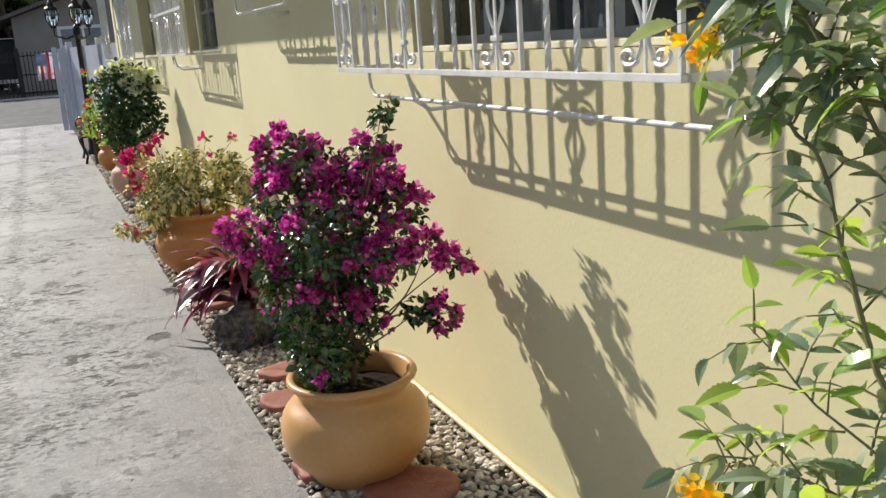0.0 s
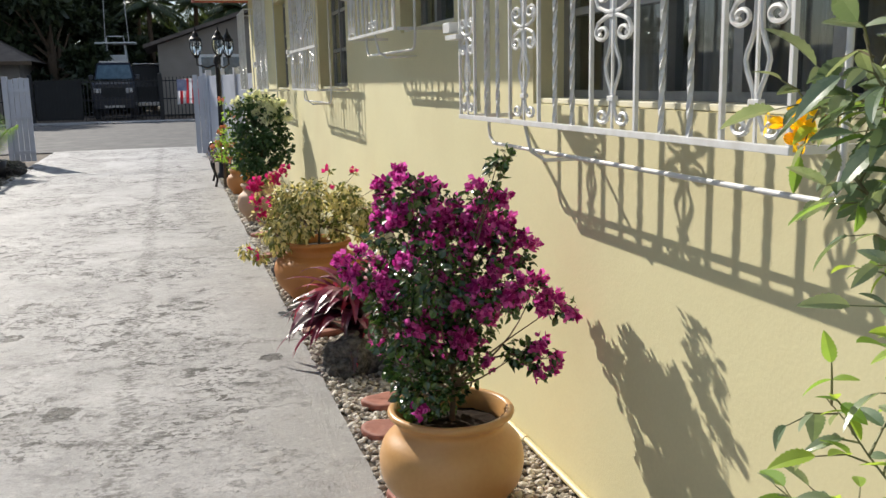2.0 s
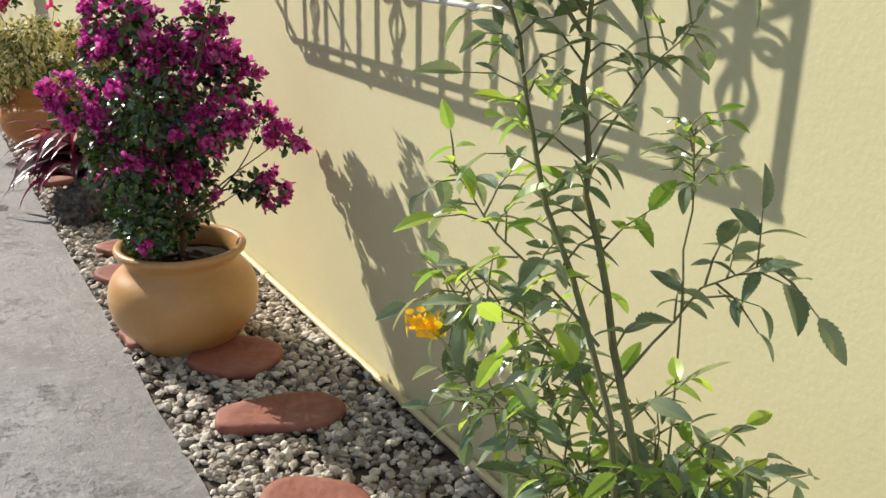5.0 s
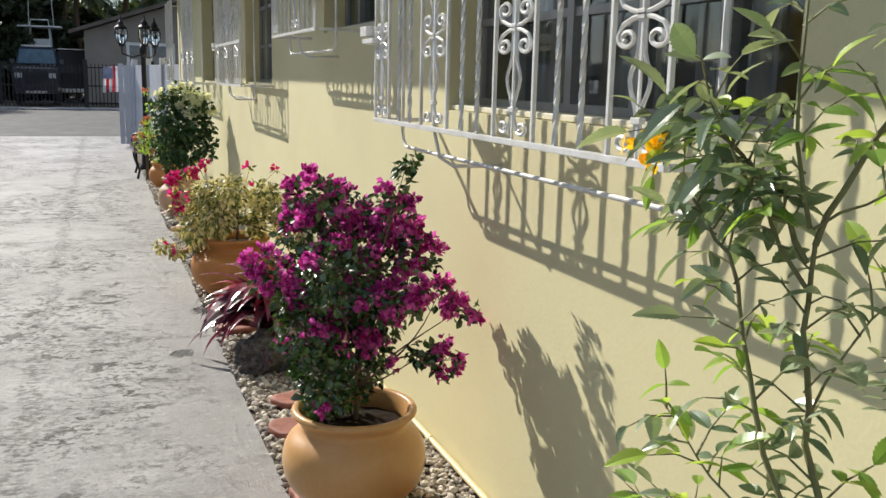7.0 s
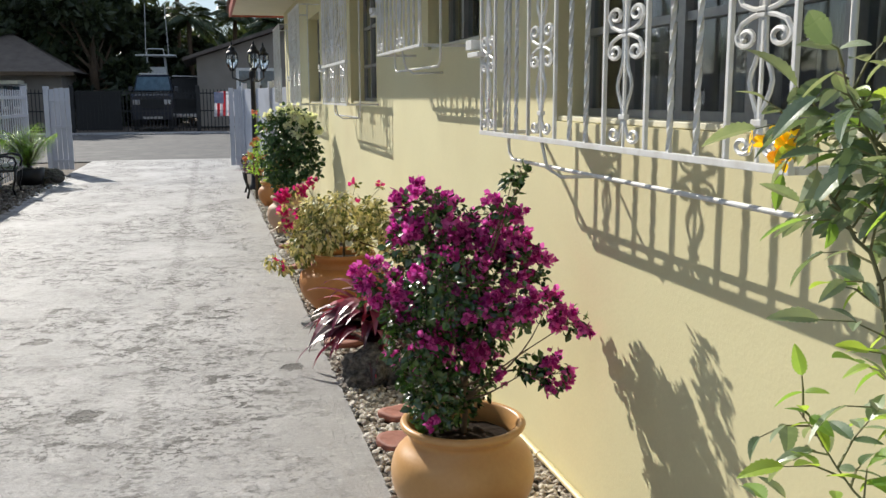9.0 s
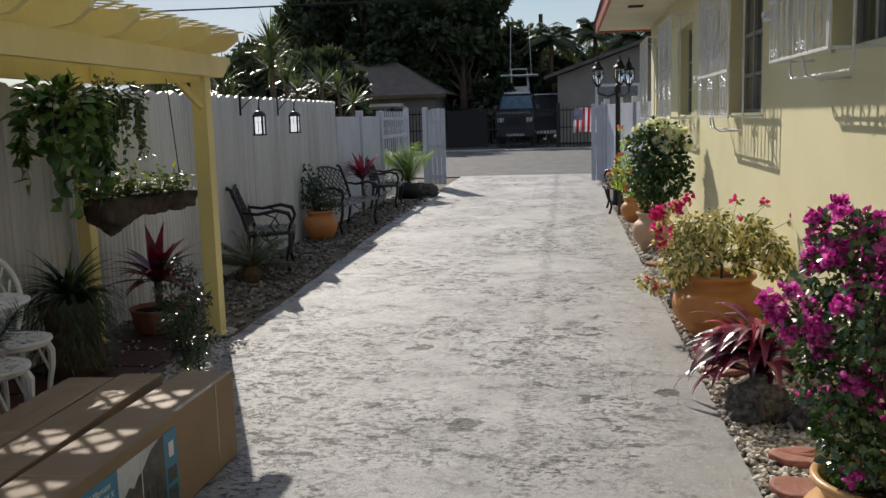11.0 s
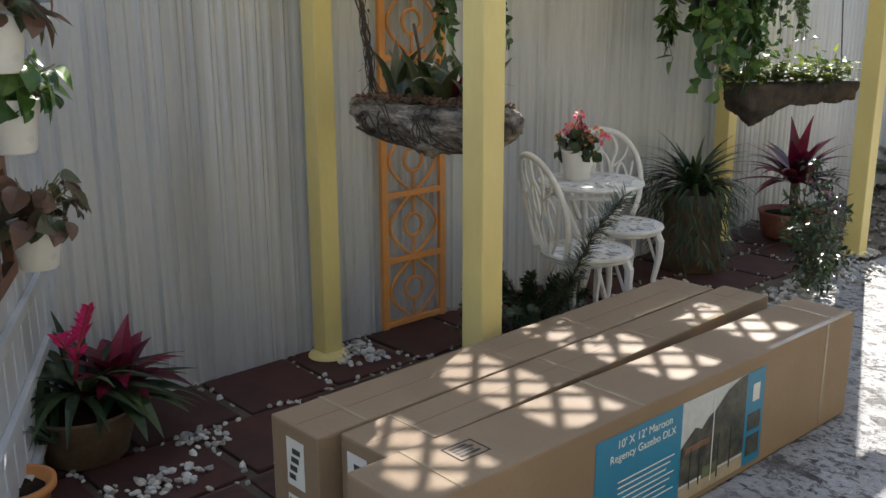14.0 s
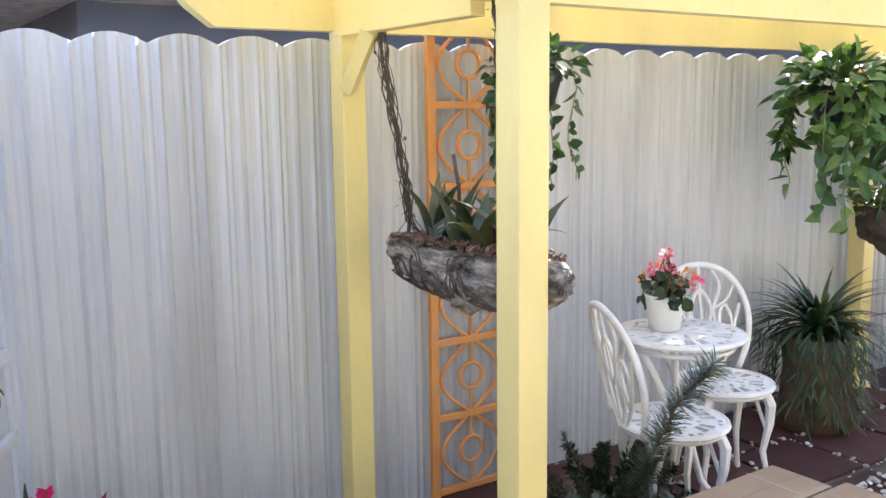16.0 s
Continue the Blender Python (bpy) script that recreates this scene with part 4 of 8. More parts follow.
# ---- potted bougainvillea by the wall ----
p1 = thing("potted_bougainvillea", (1.075, 3.04, 0.0), "magenta bougainvillea in a round ochre clay pot on gravel", "potted plant", "pots along the wall")
pot_part(p1, rounded_pot(0.225, 0.262, 0.155, 0.385), M_OCHREPOT, 0.318, 0.176, "round ochre glazed clay pot")
bush(p1, 0.33, [(-0.168, 1.13, 0.0819, 0.9), (-0.0924, 1.16, 0.0601, 0.6), (-0.05, 1.07, 0.0928, 0.8), (0.09, 1.12, 0.0601, 0.65), (0.15, 1.16, 0.0437, 0.7), (0.175, 1.25, 0.0382, 0), (0.21, 1.28, 0.0328, 0), (-0.281, 0.9, 0.0764, 0.9), (-0.21, 0.88, 0.0655, 0.3),
                (-0.185, 1, 0.0928, 0.5), (0, 0.97, 0.12, 0.65), (0.14, 1, 0.0819, 0.7), (0.21, 0.95, 0.0874, 0.9), (-0.109, 0.83, 0.131, 0.06), (0.05, 0.83, 0.131, 0.35), (0.19, 0.84, 0.0874, 0.9), (0.29, 0.78, 0.0546, 0.9), (0.38, 0.74, 0.0546, 1.1),
                (0.25, 0.6, 0.0491, 0.25), (0.32, 0.585, 0.0601, 1), (-0.05, 0.635, 0.0928, 1.3), (-0.151, 0.7, 0.109, 0.12), (0.08, 0.6, 0.0655, 0.6), (-0.08, 0.5, 0.0983, 0.05), (-0.151, 0.545, 0.0819, 0.05), (0.03, 0.5, 0.0764, 0.25),
                (-0.101, 0.42, 0.0819, 0), (-0.02, 0.41, 0.0655, 0), (0.06, 0.72, 0.109, 0.4), (-0.03, 0.89, 0.131, 0.25), (-0.202, 0.78, 0.0764, 0.25)],
     M_BOUGLEAF, M_MAGENTA, 5, leaf=(0.030, 0.022), flower=0.022, leaf_n=6.4, flower_n=7.6, deep=2.2, stem_r=0.0055)

p2 = thing("potted_bougainvillea", (1.13, 6.5, 0.0), "variegated bougainvillea with crimson tips in a wide terracotta pot", "potted plant", "pots along the wall")
pot_part(p2, rounded_pot(0.235, 0.32, 0.19, 0.43), M_TERRA, 0.375, 0.195, "wide orange terracotta pot")
bush(p2, 0.39, [(-0.14, 0.74, 0.12, 0.0), (0.05, 0.78, 0.12, 0.01), (0.22, 0.74, 0.11, 0.0), (0.36, 0.66, 0.09, 0.0), (-0.27, 0.69, 0.11, 0.04), (0.46, 0.56, 0.07, 0.0), (-0.37, 0.46, 0.07, 0.0), (-0.33, 0.57, 0.08, 0.05), (-0.05, 0.60, 0.12, 0.0), (0.14, 0.60, 0.11, 0.0),
                (0.32, 0.55, 0.08, 0.03), (0.52, 0.66, 0.04, 0.1), (-0.22, 0.50, 0.10, 0.0), (-0.40, 0.80, 0.05, 1.4), (-0.35, 0.87, 0.045, 1.4), (-0.43, 0.70, 0.045, 1.6), (-0.42, 0.60, 0.04, 1.0), (-0.28, 0.93, 0.035, 1.5), (-0.50, 0.36, 0.05, 0.2), (-0.42, 0.32, 0.05, 0.1),
                (0.28, 0.90, 0.022, 1.0), (0.10, 0.92, 0.02, 1.0), (0.44, 0.80, 0.022, 1.2), (-0.12, 0.43, 0.07, 0.0), (-0.26, 0.38, 0.06, 0.0), (0.12, 0.46, 0.07, 0.0), (0.30, 0.46, 0.06, 0.0), (0.44, 0.44, 0.05, 0.0), (0.50, 0.36, 0.035, 0.0)],
     M_VARIEG, M_CRIMSON, 8, leaf=(0.042, 0.022), flower=0.03, leaf_n=5.6, flower_n=3.0, leaf_droop=0.9, deep=2.4, stem_r=0.005)

p3 = thing("potted_bougainvillea", (1.06, 10.5, 0.0), "dark green bougainvillea with white blossom in a pale clay pot", "potted plant", "pots along the wall")
pot_part(p3, rounded_pot(0.19, 0.235, 0.13, 0.43), M_PALEPOT, 0.39, 0.155, "pale pinkish clay pot")
bush(p3, 0.40, [(-0.12, 1.16, 0.17, 0.1), (0.08, 1.22, 0.16, 0.3), (0.24, 1.18, 0.14, 0.8), (-0.02, 0.95, 0.2, 0.0), (0.16, 0.95, 0.18, 0.0), (-0.10, 0.75, 0.17, 0.0), (0.1, 0.72, 0.17, 0.0), (0.3, 0.98, 0.1, 0.0),
                (0.28, 0.68, 0.10, 0.0), (0.36, 0.80, 0.08, 0.0), (0.0, 0.55, 0.14, 0.0), (0.02, 1.37, 0.08, 1.3), (0.2, 1.34, 0.09, 1.6), (-0.1, 1.32, 0.07, 0.9), (0.33, 1.24, 0.07, 1.5)],
     M_DARKLEAF, M_WHITEBRACT, 11, leaf=(0.058, 0.04), flower=0.04, leaf_n=2.2, flower_n=2.6)

p4 = thing("potted_flowers", (1.08, 13.2, 0.0), "orange flowering shrub in a terracotta pot on gravel", "potted plant", "pots along the wall")
pot_part(p4, rounded_pot(0.19, 0.22, 0.13, 0.36), M_TERRA, 0.32, 0.155)
bush(p4, 0.33, [(-0.22, 0.62, 0.16, 0.5), (0.0, 0.66, 0.18, 0.4), (0.15, 0.58, 0.16, 0.4), (-0.2, 0.85, 0.13, 0.4), (-0.18, 1.1, 0.07, 0.5), (-0.2, 1.3, 0.05, 0.7), (-0.05, 0.45, 0.16, 0.3)],
     M_LIME, M_ORANGEFL, 14, leaf=(0.05, 0.026), flower=0.032, leaf_n=2.2, flower_n=1.5)

# ---- cordyline and lava rock ----
cord = thing("ti_plant", (1.10, 4.95, 0.0), "burgundy and pink strap-leaved ti plant growing beside lava rock", "plant")
rng = random.Random(21)
lv, lr = Leaves(), Leaves()
for i in range(64):
    a = rng.uniform(0, 6.28) if i % 3 == 0 else rng.uniform(2.2, 4.8)
    el = rng.uniform(0.55, 1.35)
    d = (math.cos(a) * math.cos(el), math.sin(a) * math.cos(el), math.sin(el))
    (lr if i % 5 == 0 else lv).strap((0.02 * math.cos(a), 0.02 * math.sin(a), 0.12 + 0.2 * rng.random()), d, rng.uniform(0.34, 0.56), rng.uniform(0.075, 0.115), rng.uniform(1.5, 2.4), seg=9, fold=0.25)
lv.make("foliage", M_BURGUNDY, cord)
lr.make("young_leaves", M_REDLEAF, cord, "crimson young leaves")
part("stem", tubes([(0, 0, -0.01), (0.005, 0, 0.1), (0, 0.005, 0.24)], r=0.018), M_BARK, cord)


def lava(x, y, sx, sy, sz, seed):
    bm = bmesh.new()
    bmesh.ops.create_icosphere(bm, subdivisions=4, radius=1.0)
    for v in bm.verts:
        n = 0.28 * noise.noise(v.co * 1.7 + Vector((seed, 0, 0))) + 0.16 * noise.noise(v.co * 4.5 + Vector((0, seed, 0))) - 0.10 * abs(noise.noise(v.co * 11))
        v.co = Vector((v.co.x * sx, v.co.y * sy, v.co.z * sz)) * (1 + n)
    ob = part("lava_rock", bm, M_LAVA)
    ob.location = (x, y, sz * 0.72)
    return tagged(ob, "rough pitted black lava rock resting on gravel", "rock", "lava rocks in the gravel")


lava(1.02, 4.68, 0.165, 0.12, 0.125, 1)
lava(1.25, 4.55, 0.10, 0.09, 0.09, 5)
lava(1.0, 7.35, 0.13, 0.14, 0.1, 9)
lava(1.18, 7.7, 0.12, 0.12, 0.09, 13)

# ---- yellow-flowering shrub close to the wall ----
tec = thing("trumpet_shrub", (1.05, 0.55, 0.0), "leafy yellow trumpet shrub with serrated leaflets growing by the wall", "shrub")
rng = random.Random(33)
wood, lv, young, fl = bmesh.new(), Leaves(), Leaves(), Leaves()


def pinnate(p, d, n, l, big, light):
    """A compound leaf: broad serrated leaflets in pairs along a stalk, the end one largest."""
    d = Vector(d).normalized()
    add_tube(wood, [p, p + d * l * 0.5 + Vector((0, 0, 0.008)), p + d * l], [0.0016, 0.0013, 0.0008], 4)
    side = d.cross(Vector((0, 0, 1))).normalized()
    # a random share of leaves takes the bright, backlit-coloured copy
    dest = young if rng.random() < light else lv
    for i in range(n):
        t = 0.45 + 0.55 * i / max(1, n - 1)
        q = p + d * l * t + Vector((0, 0, 0.008 * math.sin(3.1 * t)))
        for s in ((-1, 1) if i < n - 1 else (0,)):
            dd = d * (0.6 if s else 1) + side * s * 0.9 + Vector((0, 0, rng.uniform(-0.75, 0.25))) + rnd_dir(rng) * 0.3
            ll = big * rng.uniform(0.55, 1.0) * (1.12 if not s else 0.85)
            dest.blade(q, dd, Vector((rng.uniform(-0.8, 0.8), rng.uniform(-0.8, 0.8), 1)), ll, ll * rng.uniform(0.38, 0.5), 0.35, rng.uniform(0.1, 0.45), 0.4, serr=8)


def limb(pts, r, leaf_from, count, big=0.095, light=0.45, l=0.085):
    light *= 0.85
    pts = [Vector(p) for p in pts]
    wavy = [pts[0]]
    for a, b in zip(pts, pts[1:]):
        wavy += [a.lerp(b, 0.33) + rnd_dir(rng) * 0.006, a.lerp(b, 0.67) + rnd_dir(rng) * 0.006, b]
    add_tube(wood, wavy, [0.5 * r * (1 - 0.6 * i / (len(wavy) - 1)) for i in range(len(wavy))], 7)
    for i in range(count):
        t = (leaf_from + (1 - leaf_from) * (i + rng.random() * 0.6) / count) * (len(pts) - 1)
        k = min(int(t), len(pts) - 2)
        p = pts[k].lerp(pts[k + 1], t - k)
        ax = (pts[k + 1] - pts[k]).normalized()
        o = ax.orthogonal().normalized()
        o.rotate(Matrix.Rotation(2.4 * i + rng.random(), 3, ax))
        pinnate(p, o + ax * 0.5 + Vector((0, 0, rng.uniform(-0.25, 0.2))), rng.choice((2, 2, 3)), l * rng.uniform(0.6, 1.15), big * rng.uniform(0.7, 1.1), light)


# two tall stems, forked at the top, with side shoots
limb([(0, 0, -0.02), (-0.03, 0.02, 0.4), (-0.05, 0.04, 0.72), (-0.05, 0.14, 0.98), (-0.05, 0.21, 1.15), (-0.05, 0.23, 1.28), (-0.04, 0.235, 1.38)], 0.014, 0.38, 21, 0.07)
limb([(-0.04, 0.235, 1.38), (-0.03, 0.19, 1.48), (-0.03, 0.14, 1.56), (-0.03, 0.08, 1.66), (-0.02, 0.04, 1.78)], 0.008, 0.2, 13, 0.062, 0.55, 0.06)
limb([(-0.03, 0.14, 1.55), (0.0, 0.08, 1.55), (0.02, 0.04, 1.60)], 0.004, 0.3, 6, 0.045, 0.6, 0.05)
limb([(-0.05, 0.235, 1.36), (-0.07, 0.27, 1.43), (-0.08, 0.37, 1.50), (-0.09, 0.50, 1.49)], 0.008, 0.12, 30, 0.07, 0.25, 0.06)
limb([(-0.05, 0.23, 1.33), (-0.10, 0.30, 1.46), (-0.12, 0.36, 1.58)], 0.006, 0.2, 15, 0.066, 0.3, 0.06)
limb([(-0.05, 0.235, 1.40), (-0.07, 0.25, 1.55), (-0.06, 0.27, 1.74)], 0.006, 0.2, 12, 0.062, 0.5, 0.06)
limb([(0.0, 0.02, 0.02), (-0.08, 0.05, 0.55), (-0.10, 0.08, 0.93), (-0.10, 0.22, 1.14), (-0.10, 0.27, 1.26), (-0.10, 0.31, 1.36), (-0.12, 0.36, 1.42)], 0.010, 0.4, 24, 0.068, 0.6)
limb([(-0.09, 0.12, 1.0), (-0.14, 0.26, 1.10), (-0.16, 0.34, 1.17)], 0.004, 0.3, 11, 0.068, 0.4, 0.06)
limb([(-0.05, 0.21, 1.18), (0.04, 0.22, 1.29), (0.10, 0.21, 1.35)], 0.004, 0.4, 7, 0.07, 0.2)
limb([(-0.05, 0.23, 1.40), (0.04, 0.20, 1.45), (0.10, 0.19, 1.46)], 0.004, 0.4, 7, 0.075, 0.2)
limb([(-0.05, 0.12, 0.95), (0.03, 0.09, 1.06), (0.09, 0.04, 1.10)], 0.004, 0.3, 10, 0.07, 0.2)
limb([(0.08, 0.1, 0.0), (0.15, 0.22, 0.55), (0.20, 0.28, 0.97), (0.20, 0.28, 1.12), (0.20, 0.30, 1.20)], 0.005, 0.7, 16, 0.042, 0.5, 0.05)
# leafy side shoots lower down, and a thick skirt of young shoots round the foot
limb([(-0.05, 0.08, 0.85), (-0.08, 0.26, 0.97), (-0.08, 0.40, 0.97), (-0.08, 0.48, 0.92)], 0.006, 0.12, 34, 0.062, 0.5, 0.07)
limb([(-0.05, 0.05, 0.75), (-0.10, 0.26, 0.84), (-0.10, 0.40, 0.80)], 0.005, 0.15, 30, 0.06, 0.45, 0.07)
limb([(-0.05, 0.05, 0.70), (-0.02, 0.28, 0.82), (0.02, 0.38, 0.84)], 0.005, 0.15, 26, 0.06, 0.35, 0.07)
for i in range(58):
    a = rng.uniform(0, 6.28)
    q = math.sqrt(rng.random())
    u, w, h = 0.02 + 0.18 * q * math.cos(a), 0.10 + 0.28 * q * math.sin(a), rng.uniform(0.42, 0.88) * (1.1 - 0.25 * q)
    limb([(0.02 * math.cos(a), 0.02 * math.sin(a), 0.02), (u * 0.5, w * 0.45, h * 0.5), (u * 0.85, w * 0.8, h * 0.8), (u, w, h)], 0.005, 0.3, 24, rng.uniform(0.05, 0.075), 0.35, 0.065)
for (fx, fy, fz) in ((-0.10, 0.505, 1.465), (-0.12, 0.47, 0.90)):
    for i in range(5):
        c = Vector((fx, fy, fz)) + rnd_dir(rng) * 0.013
        ax = (rnd_dir(rng, -0.9) + Vector((-0.4, -0.3, -0.3))).normalized()
        e = ax.orthogonal().normalized()
        for k in range(5):
            q = e.copy()
            q.rotate(Matrix.Rotation(1.2566 * k, 3, ax))
            fl.blade(c + q * 0.003, ax * 1.0 + q * 0.28, q, 0.021, 0.012, 0.1, 0.0, 0.55)
            fl.blade(c + ax * 0.021 + q * 0.009, q + ax * 0.35, ax, 0.013, 0.015, 0.1, 0.2, 0.5)
part("stem", wood, M_GREENSTEM, tec, "slender green-brown stems")
lv.make("foliage", M_TECLEAF, tec)
young.make("young_leaves", M_TECBACKLIT, tec, "bright green leaves, sun glow through them put into the colour")
fl.make("blossom", M_YELLOWFL, tec, "golden orange trumpet flowers")

# ---- paved corner under the pergola ----
M_DRIFT = mat("weathered_driftwood", (0.50, 0.44, 0.37), (0.035, 0.03, 0.027), rough=0.92, scale=13, fine=70, bump=1.0, stretch=(0.6, 2.4, 2.4), dirt=(0.03, 0.026, 0.023), dirt_scale=5)
M_ORANGEWOOD = mat("orange_painted_wood", (0.72, 0.33, 0.09), (0.64, 0.27, 0.07), rough=0.6, scale=6, fine=60, bump=0.15, dirt=(0.55, 0.3, 0.14), dirt_scale=5)
M_BROWNWOOD = mat("brown_stained_wood", (0.23, 0.12, 0.075), (0.16, 0.08, 0.05), rough=0.6, scale=5, fine=50, bump=0.2, stretch=(1, 1, 0.3))
M_WHITEPOT = mat("white_glazed_pot", (0.80, 0.80, 0.77), (0.75, 0.75, 0.72), rough=0.3, scale=3)
M_WHITESTONE = mat("white_pebble", (0.62, 0.61, 0.585), (0.34, 0.33, 0.31), rough=0.6, scale=14, fine=90, bump=0.2, random_mix=0.9)
M_PINK = mat("rose_pink_petal", (0.82, 0.13, 0.24), (0.88, 0.42, 0.44), rough=0.55, scale=14, random_mix=0.8, trans=0.3)
M_CORAL = mat("coral_orange_petal", (0.72, 0.24, 0.10), (0.80, 0.42, 0.22), rough=0.55, scale=14, random_mix=0.8, trans=0.3)
M_SYNG = mat("bronze_pink_leaf", (0.17, 0.10, 0.075), (0.075, 0.095, 0.045), rough=0.42, scale=10, fine=50, bump=0.15, random_mix=1.0, trans=0.25)
M_POTHOS = mat("pothos_leaf", (0.03, 0.085, 0.022), (0.085, 0.17, 0.035), rough=0.35, scale=7, random_mix=0.8, trans=0.15)
# darker gravel copy: soil tone, with the fence's shade put into the colour
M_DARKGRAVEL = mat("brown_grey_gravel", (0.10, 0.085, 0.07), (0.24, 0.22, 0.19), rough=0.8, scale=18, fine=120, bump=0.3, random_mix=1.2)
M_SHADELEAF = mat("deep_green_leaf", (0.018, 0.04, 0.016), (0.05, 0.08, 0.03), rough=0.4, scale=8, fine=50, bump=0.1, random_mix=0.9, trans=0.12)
M_DARKBARK = mat("dark_bark", (0.085, 0.065, 0.05), (0.03, 0.024, 0.02), rough=0.9, scale=12, fine=80, bump=0.8)
M_OLIVE = mat("olive_fern", (0.17, 0.21, 0.05), (0.06, 0.10, 0.03), rough=0.5, scale=6, fine=60, bump=0.08, random_mix=0.9, trans=0.4, spec=0.2)
M_ORCHID = mat("broad_orchid_leaf", (0.03, 0.05, 0.02), (0.075, 0.085, 0.04), rough=0.34, scale=8, fine=40, bump=0.1, random_mix=0.9, trans=0.2, spec=0.7)
M_NEEDLE = mat("dark_needle", (0.014, 0.034, 0.014), (0.045, 0.085, 0.03), rough=0.3, scale=8, fine=50, bump=0.05, random_mix=0.9, trans=0.1, spec=0.8)
M_CRIMSONLEAF = mat("crimson_strap_leaf", (0.22, 0.009, 0.042), (0.09, 0.009, 0.024), rough=0.35, scale=9, fine=50, bump=0.1, random_mix=0.8, trans=0.2)
M_MULCH = mat("red_brown_bark_mulch", (0.10, 0.055, 0.035), (0.21, 0.13, 0.085), rough=0.9, scale=30, fine=90, bump=0.5, random_mix=0.9)
M_WIRE = mat("dark_wire", (0.05, 0.04, 0.035), (0.08, 0.06, 0.05), rough=0.7)
M_TAPE = mat("clear_tape", (0.40, 0.32, 0.23), (0.31, 0.24, 0.16), rough=0.12, scale=6, bump=0.2)
M_BLUEPRINT = mat("blue_print", (0.02, 0.22, 0.40), (0.018, 0.19, 0.35), rough=0.35, scale=2)
M_LABEL = mat("white_label", (0.75, 0.75, 0.72), (0.70, 0.70, 0.67), rough=0.5)
M_BLACKINK = mat("black_ink", (0.03, 0.03, 0.03), (0.04, 0.04, 0.04), rough=0.6)
M_GREYBLUE = mat("print_sky_grey", (0.62, 0.65, 0.67), (0.46, 0.49, 0.51), rough=0.4, scale=7)
M_PRINTDARK = mat("print_dark_foliage", (0.015, 0.02, 0.016), (0.10, 0.095, 0.07), rough=0.4, scale=26, fine=90, bump=0)
M_PRINTGREEN = mat("print_foliage", (0.06, 0.09, 0.04), (0.14, 0.17, 0.09), rough=0.4, scale=18, bump=0)
M_PRINTSAND = mat("print_sand", (0.45, 0.37, 0.26), (0.36, 0.29, 0.20), rough=0.4, scale=10, bump=0)

struct("terrace_bed", boxes(((-3.4, 0.4, -0.055), (-2.33, 19.9, -0.016))), M_SOIL, "dark soil bed between fence and driveway")
paving = thing("paving", (0, 0, 0), "red square pavers, colour darkened for shade, with white pebbles in the joints", "paving", kind="structure")
rng = random.Random(51)
bm = bmesh.new()
add_box(bm, (-0.196, -0.196, -0.03), (0.196, 0.196, 0.0), 0.006)
paver_ob = part("paver", bm, M_PAVER, paving)
paver_ob.location = (-3.17, 1.35, 0.0)
for j in range(14):
    for i in range(3):
        if i == 0 and j == 0:
            continue
        x, y = -3.17 + 0.42 * i, 1.35 + 0.425 * j + (0.2 if i == 1 else 0)
        if x > -2.2 or y > 6.6:
            continue
        if i == 2:
            continue
        share("paver", paver_ob.data, paving, (x + rng.uniform(-0.008, 0.008), y + rng.uniform(-0.01, 0.01), rng.uniform(-0.004, 0.0)), (rng.uniform(-0.008, 0.008), rng.uniform(-0.008, 0.008), rng.uniform(-0.025, 0.025)))
for j in range(9):
    share("paver", paver_ob.data, paving, (-2.44, 1.5 + 0.43 * j, -0.006), (0, 0, rng.uniform(-0.02, 0.02)), (0.45, 1, 1))
joint = []
for j in range(14):
    y = 1.35 + 0.425 * j - 0.2125
    joint.append((-3.38, -2.96, y - 0.018, y + 0.018, 7, 0.011, -0.008))
    joint.append((-2.96, -2.55, y + 0.18, y + 0.22, 8, 0.011, -0.008))
joint += [(-2.975, -2.94, 1.2, 6.6, 100, 0.011, -0.008), (-2.555, -2.52, 1.2, 6.6, 70, 0.010, -0.008), (-3.40, -3.36, 1.2, 6.6, 50, 0.011, -0.008),
          (-3.34, -3.06, 2.98, 3.2, 70, 0.017, 0.002), (-2.75, -2.62, 1.75, 2.1, 60, 0.014, 0.003), (-2.95, -2.78, 2.1, 2.3, 40, 0.013, 0.003),
          (-2.45, -2.15, 4.9, 6.3, 380, 0.016, 0.0), (-2.56, -2.36, 6.35, 6.62, 120, 0.014, 0.004)]
gravel(joint, 6, M_WHITESTONE, "white_pebbles", "small white pebbles scattered in the paver joints")
gravel([(-3.38, -2.40, 6.7, 10, 900, 0.022, -0.008), (-3.38, -2.5, 10, 19.5, 1500, 0.028, -0.008)], 9, M_DARKGRAVEL, "shaded_gravel", "brown-grey gravel along the fence, colour darkened for shade")
for x, y in ((-2.335, 3.038), (-2.478, 6.462), (-3.268, 3.002), (-3.28, 6.2)):
    bm = bmesh.new()
    add_lathe(bm, [(0, 0.028), (0.06, 0.028), (0.085, 0.014), (0.09, 0.002), (0, 0.002)], 20, (x, y, 0))
    part("post_base", bm, M_YELLOW, pergola, smooth=False)

# knee braces
for x, y, s in ((-3.25, 2.975, 1), (-2.42, 6.42, -1)):
    bm = bmesh.new()
    add_tube(bm, [(x + s * 0.03, y, PZ - 0.22), (x + s * 0.20, y, PZ - 0.03)], 0.034, 4, square=True)
    part("knee_brace", bm, M_YELLOW, pergola)


